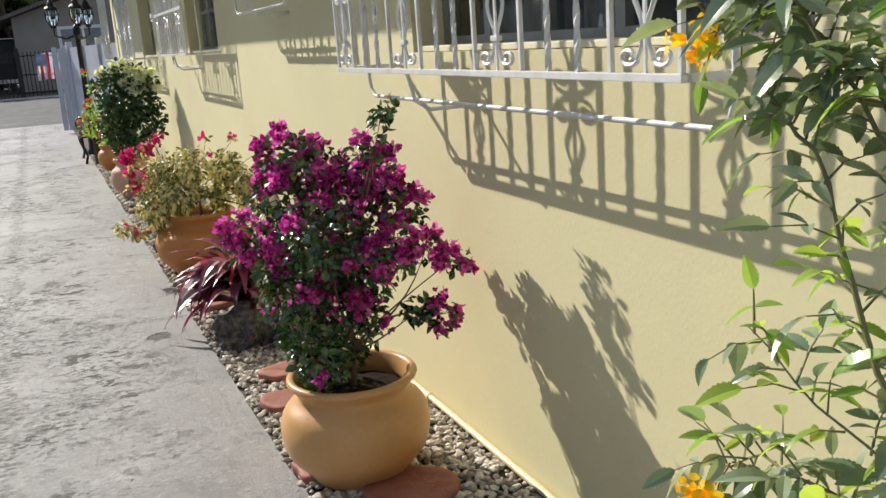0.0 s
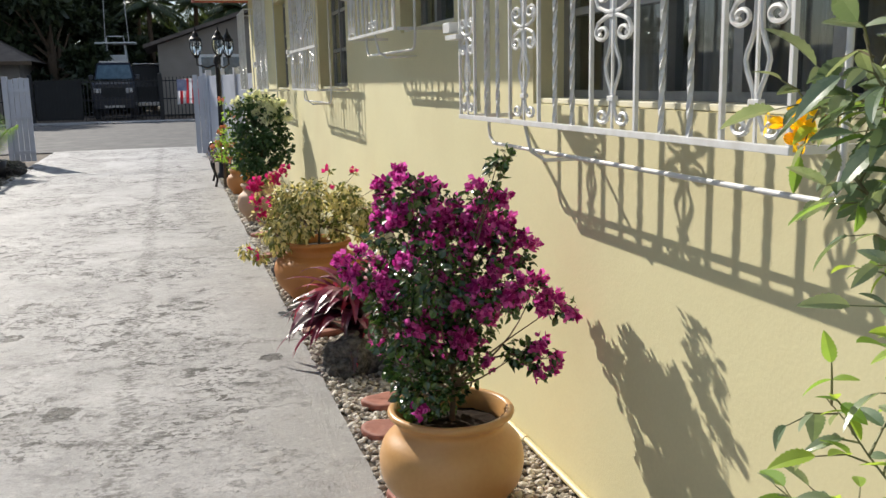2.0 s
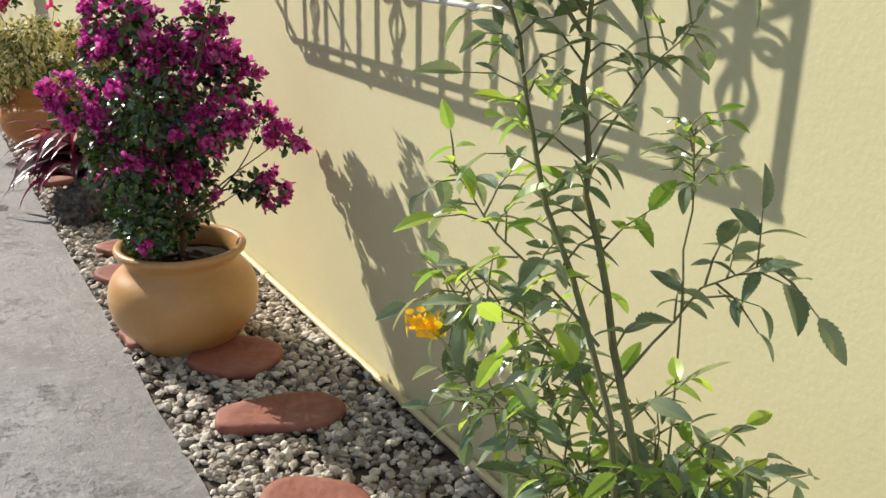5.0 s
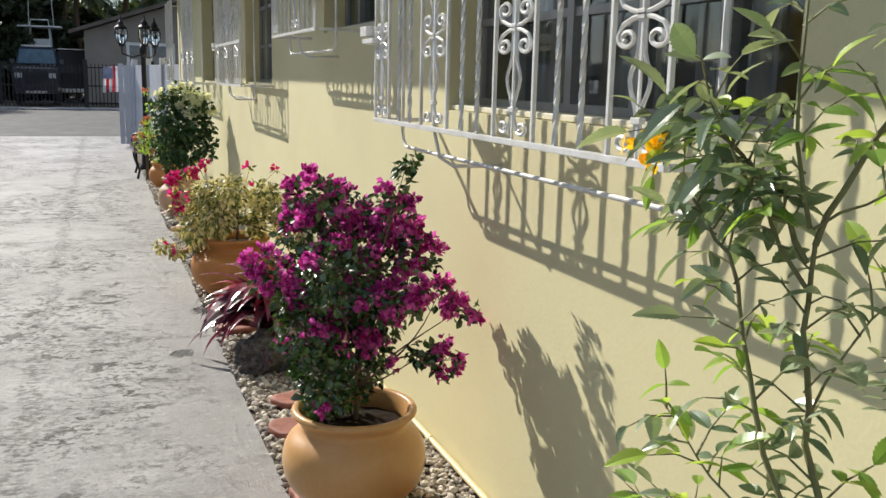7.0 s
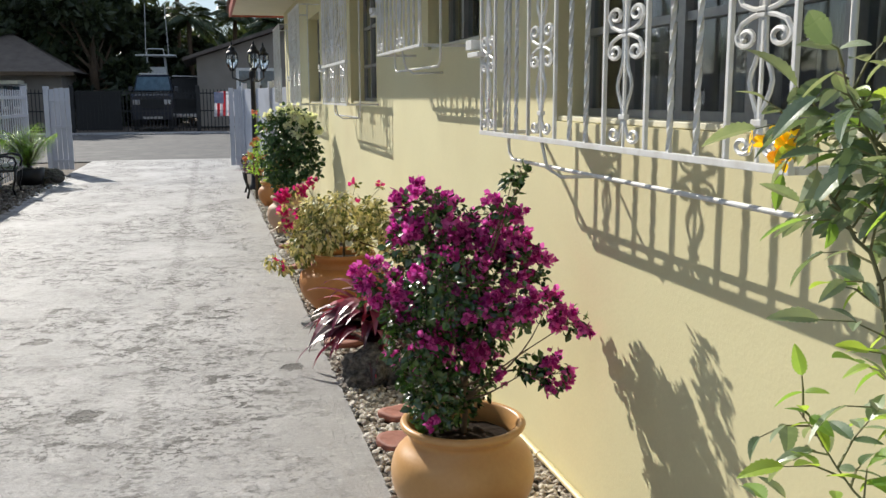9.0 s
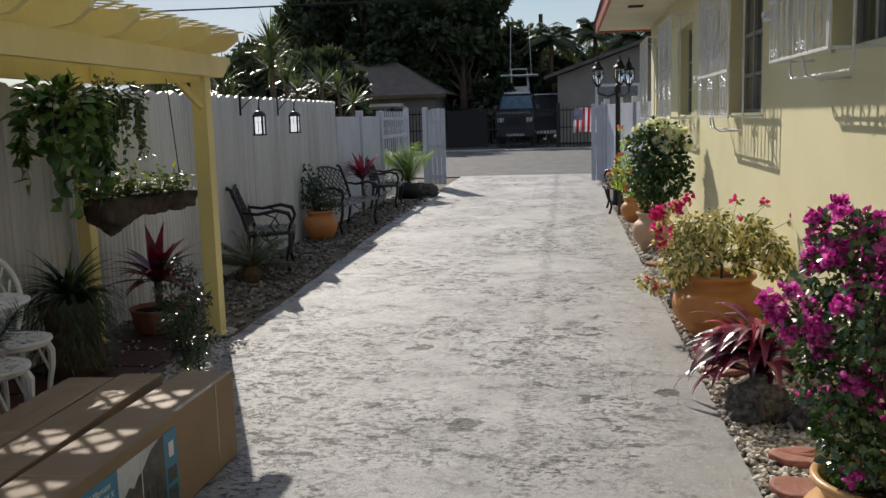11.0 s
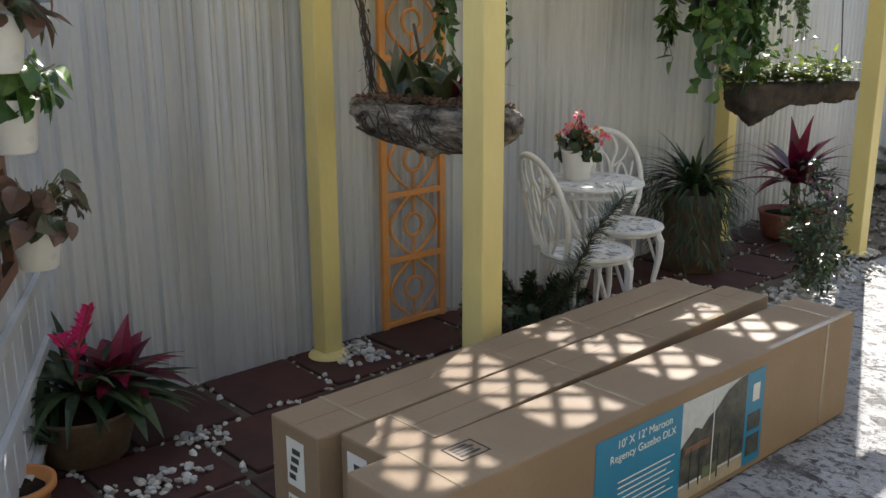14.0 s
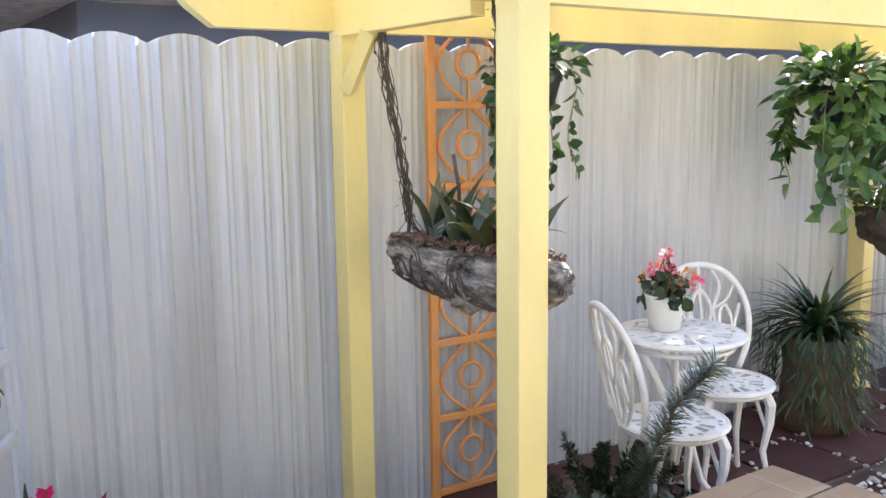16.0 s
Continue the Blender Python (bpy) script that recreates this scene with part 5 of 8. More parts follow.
# ---- white cast chairs and table ----
def openwork(r, z, th, pattern):
    """A round cast plate with leaf-shaped openings."""
    bm = bmesh.new()
    na, nr = 60, 9
    grid = [[None] * na for _ in range(nr + 1)]
    for i in range(nr + 1):
        for a in range(na):
            rr = r * (0.12 + 0.88 * i / nr)
            grid[i][a] = bm.verts.new((rr * math.cos(6.28319 * a / na), rr * math.sin(6.28319 * a / na), z))
    for i in range(nr):
        for a in range(na):
            ph = a % 10
            hole = (i in (4, 5, 6) and ph in (3, 4, 6, 7)) or (i in (1, 2) and ph in (4, 5)) or (i == 3 and ph in (0, 9)) or (i == 7 and ph in (1, 9))
            if pattern and hole:
                continue
            bm.faces.new((grid[i][a], grid[i][(a + 1) % na], grid[i + 1][(a + 1) % na], grid[i + 1][a]))
    bm.faces.new([grid[0][a] for a in range(na)])
    r2 = bmesh.ops.extrude_face_region(bm, geom=bm.faces[:])
    bmesh.ops.translate(bm, verts=[v for v in r2["geom"] if isinstance(v, bmesh.types.BMVert)], vec=(0, 0, -th))
    add_tube(bm, [(r * math.cos(6.28319 * a / 40), r * math.sin(6.28319 * a / 40), z - th / 2) for a in range(41)], th * 0.75, 6)
    return bm


def cabriole(bm, a, r0, r1, z, w=0.016):
    c, s = math.cos(a), math.sin(a)
    prof = [(r0, z), (r0 + 0.03, z - 0.06), (r0 + 0.028, z - 0.14), (r0 + 0.005, z - 0.26), (r1 - 0.012, 0.10), (r1, 0.03), (r1 + 0.012, 0.008)]
    add_tube(bm, [(c * r, s * r, zz) for r, zz in prof], [w * 1.25, w * 1.35, w * 1.1, w * 0.85, w * 0.7, w * 0.8, w * 0.75], 6)
    add_tube(bm, [(c * (r0 - 0.075), s * (r0 - 0.075), z - 0.01), (c * (r0 - 0.03), s * (r0 - 0.03), z - 0.05), (c * (r0 + 0.012), s * (r0 + 0.012), z - 0.16)], w * 0.5, 5)


def cast_chair(x, y, rz, label):
    ch = thing("bistro_chair", (x, y, 0.0), label, "chair", "white bistro chairs", rz=rz)
    part("seat", openwork(0.195, 0.45, 0.014, True), M_WHITEMETAL, ch)
    part("seat_apron", tubes([(0.18 * math.cos(6.28319 * a / 30), 0.18 * math.sin(6.28319 * a / 30), 0.425) for a in range(31)], r=0.011, seg=6), M_WHITEMETAL, ch)
    for k in range(4):
        bm = bmesh.new()
        cabriole(bm, radians(45 + 90 * k), 0.165, 0.20, 0.44)
        part("leg", bm, M_WHITEMETAL, ch)
    # arched openwork back, leaning away from the seat
    def B(u, v):
        return (u, -0.165 - 0.10 * v - 0.03 * (1 - (u / 0.2) ** 2), 0.45 + 0.44 * v)
    arch = [B(0.15, 0), B(0.19, 0.22), B(0.205, 0.48), B(0.18, 0.74), B(0.11, 0.93), B(0, 1.0), B(-0.11, 0.93), B(-0.18, 0.74), B(-0.205, 0.48), B(-0.19, 0.22), B(-0.15, 0)]
    part("back_frame", tubes(rounded(arch), r=0.014, seg=8), M_WHITEMETAL, ch, smooth=True)
    bm = bmesh.new()
    add_tube(bm, rounded([B(0, 0.0), B(0, 0.5), B(0, 0.98)]), 0.008, 6)
    for s in (-1, 1):
        add_tube(bm, rounded([B(0.02 * s, 0.02), B(0.07 * s, 0.3), B(0.055 * s, 0.55), B(0.09 * s, 0.78), B(0.06 * s, 0.94)]), 0.008, 6)
        add_tube(bm, rounded([B(0.05 * s, 0.02), B(0.12 * s, 0.25), B(0.17 * s, 0.62)]), 0.007, 6)
        add_tube(bm, rounded([B(0.01 * s, 0.35), B(0.045 * s, 0.5), B(0.035 * s, 0.66), B(0.0, 0.76)]), 0.008, 6)
        add_tube(bm, rounded([B(0.10 * s, 0.18), B(0.135 * s, 0.42), B(0.11 * s, 0.60), B(0.08 * s, 0.48), B(0.10 * s, 0.18)]), 0.007, 6)
        add_tube(bm, rounded([B(0.055 * s, 0.56), B(0.12 * s, 0.66), B(0.15 * s, 0.80)]), 0.006, 6)
    part("back_ornament", bm, M_WHITEMETAL, ch)
    return ch


def face(dx, dy):
    return math.degrees(math.atan2(dy, dx)) - 90


cast_chair(-2.585, 3.94, face(0.39, 0.92), "white cast metal bistro chair with leaf back, angled to the table")
cast_chair(-2.79, 4.47, face(0.90, -0.43), "white cast metal bistro chair behind the round table")
tb = thing("bistro_table", (-2.735, 4.135, 0.0), "round white cast metal bistro table with openwork top", "table")
part("tabletop", openwork(0.24, 0.718, 0.014, True), M_WHITEMETAL, tb)
part("apron", tubes([(0.2 * math.cos(6.28319 * a / 30), 0.2 * math.sin(6.28319 * a / 30), 0.67) for a in range(31)], r=0.01, seg=6), M_WHITEMETAL, tb)
for k in range(3):
    bm = bmesh.new()
    a = radians(20 + 120 * k)
    c, s = math.cos(a), math.sin(a)
    add_tube(bm, [(c * r, s * r, z) for r, z in ((0.2, 0.69), (0.14, 0.6), (0.055, 0.45), (0.05, 0.3), (0.1, 0.14), (0.2, 0.04), (0.24, 0.008))], [0.016, 0.016, 0.014, 0.014, 0.013, 0.014, 0.012], 7)
    part("leg", bm, M_WHITEMETAL, tb, smooth=True)

beg = thing("potted_begonia", (-2.80, 4.118, 0.719), "pink and coral begonia in a white pot on the table", "potted plant")
pot_part(beg, [(0, 0), (0.055, 0), (0.06, 0.006), (0.078, 0.13), (0.082, 0.14), (0.076, 0.142), (0.07, 0.12), (0.055, 0.03), (0, 0.03)], M_WHITEPOT, 0.115, 0.068, "plain white pot")
bush(beg, 0.12, [(0.0, 0.165, 0.055, 0.0), (-0.055, 0.15, 0.05, 0.0), (0.055, 0.16, 0.05, 0.0), (0.0, 0.20, 0.035, 0.0)], M_SHADELEAF, M_PINK, 61, leaf=(0.055, 0.048), flower=0.012, leaf_n=2.2, flower_n=0.5, stem_r=0.003)
rng = random.Random(62)
for c, r, n, m in (((0.0, 0.0, 0.295), 0.014, 26, M_PINK), ((-0.035, -0.03, 0.235), 0.02, 34, M_PINK), ((0.02, 0.0, 0.235), 0.018, 30, M_PINK), ((-0.09, -0.04, 0.20), 0.012, 12, M_CORAL), ((0.075, 0.03, 0.215), 0.026, 40, M_CORAL),
                   ((0.10, 0.06, 0.19), 0.018, 20, M_PINK), ((0.05, 0.0, 0.19), 0.02, 22, M_CORAL), ((-0.01, -0.02, 0.26), 0.012, 12, M_CORAL)):
    fl = Leaves()
    for i in range(n):
        o = rnd_dir(rng)
        fl.blade(Vector(c) + o * r, o + rnd_dir(rng) * 0.5, rnd_dir(rng), 0.017, 0.016, 0.2, 0.1, 0.55)
    fl.make("flower_cluster", m, beg, "rose pink flower cluster" if m is M_PINK else "coral orange flower cluster")
    part("flower_stalk", tubes([(c[0] * 0.3, c[1] * 0.3, 0.12), (c[0] * 0.8, c[1] * 0.8, c[2] * 0.75), c], r=0.0018, seg=4), M_GREENSTEM, beg)

# ---- orange trellis against the fence ----
tr = thing("trellis", (X_FENCE + 0.045, 3.40, 0.0), "tall orange painted trellis with ovals and rings by the fence", "trellis", rz=0)
TW, TH = 0.36, 1.95
for y in (0.0, TW):
    part("stile", boxes(((-0.012, y - 0.018, 0.0), (0.012, y + 0.018, TH)), bevel=0.003), M_ORANGEWOOD, tr)
for k in range(7):
    z = 0.02 + 0.315 * k
    part("cross_bar", boxes(((-0.0115, 0.018, z - 0.014), (0.0115, TW - 0.018, z + 0.014)), bevel=0.003), M_ORANGEWOOD, tr)
    if k < 6:
        bm = bmesh.new()
        c = (0, TW / 2, z + 0.1575)
        h = 0.1435
        for s in (-1, 1):
            add_tube(bm, [(0, TW / 2 + s * (0.02 + 0.125 * math.sin(math.pi * i / 10)), z + 0.014 + 2 * h * i / 10) for i in range(11)], 0.0085, 6)
        add_tube(bm, arc(c, 0.055, 0, 360, 16, "yz"), 0.0085, 6)
        add_tube(bm, [(0, TW / 2, z + 0.014), (0, TW / 2, z + 0.103)], 0.007, 6)
        add_tube(bm, [(0, TW / 2, z + 0.212), (0, TW / 2, z + 0.301)], 0.007, 6)
        part("ring_ornament", bm, M_ORANGEWOOD, tr)

# ---- driftwood log planter hung from the near cross beam ----
log = thing("log_planter", (-2.72, 3.14, 1.075), "hollowed driftwood log with orchids hung on wires from the pergola", "hanging planter")
bm = bmesh.new()
n, m = 120, 64
rings = []
for i in range(n + 1):
    s = i / n
    x = -0.47 + 0.92 * s
    rad = 0.122 * (math.sin(math.pi * (0.07 + 0.86 * s)) ** 0.4) * (0.92 + 0.25 * noise.noise(Vector((s * 4, 0.3, 0)))) * (0.72 + 0.28 * min(1, 8 * min(s, 1 - s)))
    ring = []
    for a in range(m):
        t = 6.28319 * a / m
        ridge = abs(noise.noise(Vector((x * 9 + 3, math.cos(t) * 5.5, math.sin(t) * 5.5))))
        nn = 1.04 - 0.30 * ridge + 0.22 * noise.noise(Vector((x * 6, math.cos(t) * 1.7, math.sin(t) * 1.7))) + 0.10 * noise.noise(Vector((x * 40, math.cos(t) * 9, math.sin(t) * 9))) + 0.20 * noise.noise(Vector((x * 22, math.cos(t) * 5, math.sin(t) * 5)))
        z = math.sin(t) * rad * nn
        if z > 0.055:
            z = 0.055 + (z - 0.055) * 0.15
        ring.append(bm.verts.new((x, math.cos(t) * rad * nn * 0.95, z - 0.02 * math.sin(math.pi * s) + 0.02)))
    rings.append(ring)
for a, b in zip(rings, rings[1:]):
    for k in range(m):
        bm.faces.new((a[k], a[(k + 1) % m], b[(k + 1) % m], b[k]))
bm.faces.new(rings[0][::-1]), bm.faces.new(rings[-1])
part("driftwood_trough", bm, M_DRIFT, log, smooth=True)
rng = random.Random(71)
bm = bmesh.new()
for i in range(700):
    u = rng.uniform(-0.36, 0.36)
    p = Vector((u, rng.uniform(-0.095, 0.095), 0.066 + rng.uniform(-0.01, 0.012) + 0.02 * math.cos(u * 4)))
    add_box(bm, (-0.009, -0.0045, -0.0025), (0.009, 0.0045, 0.0025), 0, Matrix.Translation(p) @ Euler((rng.uniform(-1, 1), rng.uniform(-1, 1), rng.uniform(0, 6))).to_matrix().to_4x4())
part("bark_mulch", bm, M_MULCH, log, "loose red-brown bark mulch")
lv, red = Leaves(), Leaves()
for i in range(30):
    a = rng.uniform(0, 6.28)
    el = rng.uniform(1.0, 1.5)
    u = rng.choice((-0.20, -0.13, -0.08, -0.03, 0.03, 0.10, 0.2)) + rng.uniform(-0.03, 0.03)
    lv.strap((u, rng.uniform(-0.05, 0.05), 0.06), (math.cos(a) * math.cos(el), math.sin(a) * math.cos(el), math.sin(el)), rng.uniform(0.18, 0.31), rng.uniform(0.04, 0.065), rng.uniform(0.3, 1.7))
for i in range(5):
    red.strap((0.1 + rng.uniform(-0.02, 0.02), 0.02, 0.07), (rng.uniform(-0.3, 0.3), rng.uniform(-0.3, 0.3), 1), rng.uniform(0.09, 0.13), 0.028, 0.6)
lv.make("foliage", M_ORCHID, log)
red.make("red_leaves", M_CRIMSONLEAF, log, "red bromeliad leaves")
part("flower_spathe", tubes([(-0.06, 0, 0.08), (-0.07, 0, 0.26), (-0.10, 0, 0.36)], r=0.006, seg=6), M_WIRE, log)
for sx, tx, n_ in ((-0.35, -0.335, 15), (0.30, 0.30, 5)):
    for k in range(n_):
        a = rng.uniform(0, 6.28)
        pts = [(sx + rng.uniform(-0.07, 0.05), rng.uniform(-0.10, 0.10), 0.05)]
        for q in range(1, 12):
            f = q / 12
            tw = 0.013 + 0.012 * math.sin(q * 1.7 + 2 * k)
            pts.append((sx + (tx - sx) * f + tw * math.cos(a + 9 * f) + rng.uniform(-0.007, 0.007), -0.14 * f + tw * math.sin(a + 9 * f), 0.06 + 0.77 * f))
        pts.append((tx + rng.uniform(-0.02, 0.02), -0.14, 0.84))
        part("hanging_vine", tubes(rounded(pts, 2), r=rng.uniform(0.0013, 0.0028), seg=4), M_WIRE, log)
    lf = Leaves()
    for i in range(36):
        f = rng.random()
        p = Vector((sx + (tx - sx) * f + rng.uniform(-0.035, 0.035), -0.14 * f + rng.uniform(-0.03, 0.03), 0.1 + 0.7 * f))
        lf.blade(p, rnd_dir(rng), (0, 0, 1), rng.uniform(0.012, 0.026), 0.011)
    lf.make("vine_foliage", M_SHADELEAF, log)
# bare roots clinging to the log
for k in range(26):
    u, a0 = rng.uniform(-0.42, 0.1), rng.uniform(2.6, 4.6)
    pts = []
    for q in range(9):
        uu, aa = u + 0.028 * q * (1 if k % 2 else -0.35) + rng.uniform(-0.01, 0.01), a0 + 0.22 * q + rng.uniform(-0.12, 0.12)
        uu = max(-0.44, min(0.42, uu))
        rr = 0.128 * math.sin(math.pi * (0.07 + 0.86 * (uu + 0.47) / 0.92)) ** 0.4
        pts.append((uu, rr * math.cos(aa), 0.01 + rr * math.sin(aa) * 0.98))
    part("clinging_root", tubes(pts, r=rng.uniform(0.002, 0.0045), seg=5), M_WIRE, log)
# binding wire round the log
for u in (0.06, 0.075, 0.12):
    part("binding_wire", tubes([(u + 0.01 * math.sin(3 * q), 0.128 * math.cos(6.28319 * q / 20), 0.015 + 0.118 * math.sin(6.28319 * q / 20) * (1 if q > 10 else 0.55)) for q in range(21)], r=0.0028, seg=5), M_WIRE, log)


# ---- hanging baskets ----
def hanging_basket(x, y, ztop, zpot, r, label, seed, trails, length, leaf, material, spread=1.0, fill=70):
    hb = thing("hanging_basket", (x, y, zpot), label, "hanging plant", "hanging baskets under the pergola")
    rng = random.Random(seed)
    bm = bmesh.new()
    add_lathe(bm, [(0, 0), (r * 0.6, 0), (r * 0.7, 0.01), (r, 0.13), (r * 1.05, 0.14), (r * 0.95, 0.142), (r * 0.9, 0.12), (0, 0.11)], 24)
    part("basket", bm, M_BLACKIRON, hb, "dark plastic hanging pot", smooth=True)
    for k in range(3):
        a = 2.1 * k + 0.4
        part("hanger", tubes([(r * math.cos(a), r * math.sin(a), 0.135), (0, 0, ztop - zpot)], r=0.003, seg=5), M_WIRE, hb)
    lv = Leaves()
    bm = bmesh.new()
    for i in range(fill):
        o = rnd_dir(rng, -0.1)
        lv.blade(Vector((0, 0, 0.13)) + Vector((o.x, o.y, o.z * 0.7)) * r * rng.uniform(0.5, 1.5) * spread, o + Vector((0, 0, -0.3)) + rnd_dir(rng) * 0.4, Vector((0, 0, 1)) + rnd_dir(rng) * 0.6, leaf * rng.uniform(0.7, 1.2), leaf * rng.uniform(0.5, 0.75), 0.25, rng.uniform(0.1, 0.5), 0.35)
    for k in range(trails):
        a = rng.uniform(0, 6.28)
        l = length * rng.uniform(0.35, 1.0)
        c = Vector((math.cos(a), math.sin(a), 0))
        pts = [Vector((0, 0, 0.13)) + c * r * 0.6, Vector((0, 0, 0.14)) + c * r * 1.15 * spread]
        for i in range(1, 9):
            pts.append(Vector((0, 0, 0.12 - l * i / 8)) + c * r * (1.2 + 0.1 * math.sin(i + a)) * spread + rnd_dir(rng) * 0.012)
        part("trailing_stem", tubes(pts, r=0.0025, seg=5), M_GREENSTEM, hb)
        for i in range(2, 10):
            for q in range(2):
                p = pts[i].lerp(pts[i - 1], rng.random())
                lv.blade(p, rnd_dir(rng, -1) * 0.8 + c * 0.4 + Vector((0, 0, -0.7)), c + rnd_dir(rng) * 0.5, leaf * rng.uniform(0.6, 1.15), leaf * rng.uniform(0.45, 0.7), 0.25, rng.uniform(0, 0.4), 0.35)
    bm.free()
    lv.make("foliage", material, hb)
    return hb


hanging_basket(-2.92, 5.38, 1.86, 1.50, 0.15, "trailing pothos in a hanging pot below the pergola beam", 81, 24, 0.62, 0.095, M_POTHOS, 1.25, 230)
hanging_basket(-2.90, 5.95, 1.86, 1.58, 0.13, "small-leaved trailing plant in a dark hanging pot", 82, 30, 0.45, 0.04, M_DARKLEAF, 1.2, 220)
hanging_basket(-3.05, 3.66, 1.86, 1.58, 0.11, "hoya in a hanging pot in front of the orange trellis", 83, 9, 0.48, 0.06, M_DARKLEAF, 1.1, 110)

trough = thing("trough_planter", (-2.79, 6.08, 1.0), "dark bark trough planter with fern greenery hung under the pergola", "hanging planter", rz=67)
bm = bmesh.new()
rings = []
for i in range(61):
    s = i / 60
    x = -0.42 + 0.84 * s
    dip = 0.10 * math.exp(-((s - 0.2) / 0.16) ** 2) + 0.05
    ring = []
    for a in range(24):
        t = math.pi + math.pi * a / 23
        nn = 1.05 + 0.28 * noise.noise(Vector((x * 9, math.cos(t) * 2, math.sin(t) * 2 + 7))) - 0.22 * abs(noise.noise(Vector((x * 16, math.cos(t) * 6, math.sin(t) * 6))))
        ring.append(bm.verts.new((x, 0.10 * math.cos(t) * nn, 0.07 + (0.08 + dip) * math.sin(t) * nn)))
    rings.append(ring)
for a, b in zip(rings, rings[1:]):
    for k in range(23):
        bm.faces.new((a[k], a[k + 1], b[k + 1], b[k]))
    bm.faces.new((a[23], a[0], b[0], b[23]))
bm.faces.new(rings[0]), bm.faces.new(rings[-1][::-1])
part("bark_trough", bm, M_DARKBARK, trough, smooth=True)
rng = random.Random(91)
lv, dk = Leaves(), Leaves()
for i in range(92):
    # short fern sprays, some hanging over the edge
    a = rng.uniform(0, 6.28)
    b = Vector((rng.uniform(-0.44, 0.34), rng.uniform(-0.09, 0.09), 0.08))
    d = Vector((math.cos(a), math.sin(a), rng.uniform(0.4, 2.0))).normalized()
    ll = rng.uniform(0.14, 0.30)
    side = d.cross(Vector((0, 0, 1))).normalized()
    for k in range(1, 10):
        s = k / 9
        p = b + d * ll * s - Vector((0, 0, 0.45 * ll * s * s))
        for sg in (-1, 1):
            (dk if i % 4 == 0 else lv).blade(p, side * sg + d * 0.5 + rnd_dir(rng) * 0.4, Vector((0, 0, 1)) + rnd_dir(rng) * 0.4, 0.046 * (1.15 - 0.6 * s) * rng.uniform(0.8, 1.3), 0.02, 0.2, 0.3)
for i in range(420):
    u = rng.uniform(-0.46, 0.36)
    p = Vector((u, rng.uniform(-0.12, 0.12), 0.05 + abs(rng.gauss(0, 0.085)) * (1.15 - 0.9 * u)))
    (dk if i % 2 else lv).blade(p, rnd_dir(rng, -0.4), rnd_dir(rng), rng.uniform(0.03, 0.06), rng.uniform(0.015, 0.03), 0.25, 0.3)
lv.make("foliage", M_OLIVE, trough)
dk.make("fern_foliage", M_DARKLEAF, trough)
for x in (-0.36, 0.36):
    part("hanger", tubes([(x, 0, 0.08), (x * 0.8, 0, 0.86)], r=0.004, seg=5), M_WIRE, trough)

# ---- planters on the ground under the pergola ----
def rosette(name, loc, label, category, seed, n, length, width, bend, material, el=(0.25, 1.3), z=0.0, centre=None, pot=None, up_n=0):
    ob = thing(name, loc, label, category)
    rng = random.Random(seed)
    if pot:
        pot(ob)
    lv, ce = Leaves(), Leaves()
    for i in range(n):
        a = rng.uniform(0, 6.28)
        e = rng.uniform(*el)
        lv.strap((0.02 * math.cos(a), 0.02 * math.sin(a), z + rng.uniform(0, 0.04)), (math.cos(a) * math.cos(e), math.sin(a) * math.cos(e), math.sin(e)), length * rng.uniform(0.65, 1.1), width * rng.uniform(0.8, 1.2), bend * rng.uniform(0.6, 1.3))
    lv.make("foliage", material, ob)
    if centre:
        for i in range(up_n):
            a = rng.uniform(0, 6.28)
            e = rng.uniform(0.75, 1.45)
            ce.strap((0.01 * math.cos(a), 0.01 * math.sin(a), z + 0.05), (math.cos(a) * math.cos(e), math.sin(a) * math.cos(e), math.sin(e)), length * rng.uniform(0.7, 1.1), width * 1.3, 0.5)
        ce.make("centre_leaves", centre, ob, "red centre leaves")
    return ob


def stump_pot(ob):
    bm = bmesh.new()
    add_lathe(bm, [(0, 0), (0.19, 0.0), (0.18, 0.1), (0.16, 0.3), (0.17, 0.44), (0.16, 0.46), (0.14, 0.44), (0, 0.43)], 26, wob=0.06)
    for v in bm.verts:
        v.co += Vector((0.02 * noise.noise(v.co * 9), 0.02 * noise.noise(v.co * 9 + Vector((5, 0, 0))), 0)) if v.co.z > 0.01 else Vector()
    part("stump", bm, M_BARK, ob, "dark weathered tree stump planter", smooth=True)


sp = rosette("spider_plant", (-3.02, 5.45, 0.0), "dark spider plant spilling over a weathered stump planter", "plant", 101, 130, 0.40, 0.03, 1.3, M_NEEDLE, z=0.46, pot=stump_pot)
lv = Leaves()
rng = random.Random(102)
for i in range(700):
    a = rng.choice((0.3, 1.4, 2.0, 3.3, 4.1, 5.2, 5.9)) + rng.gauss(0, 0.25)
    z = 0.06 + 0.46 * rng.random() ** 0.7
    r = 0.19 + 0.13 * rng.random() * z / 0.5
    p = Vector((r * math.cos(a), r * math.sin(a), z))
    lv.blade(p, Vector((math.cos(a), math.sin(a), -0.9)) + rnd_dir(rng) * 0.6, Vector((math.cos(a), math.sin(a), 0.3)), rng.uniform(0.05, 0.13), 0.012, 0.2, 0.3)
lv.make("trailing_leaves", M_SHADELEAF, sp)


def red_bowl(ob):
    pot_part(ob, [(0, 0), (0.17, 0), (0.19, 0.02), (0.215, 0.16), (0.225, 0.18), (0.21, 0.182), (0.19, 0.15), (0, 0.14)], M_STEPSTONE, 0.155, 0.19, "low red clay bowl")


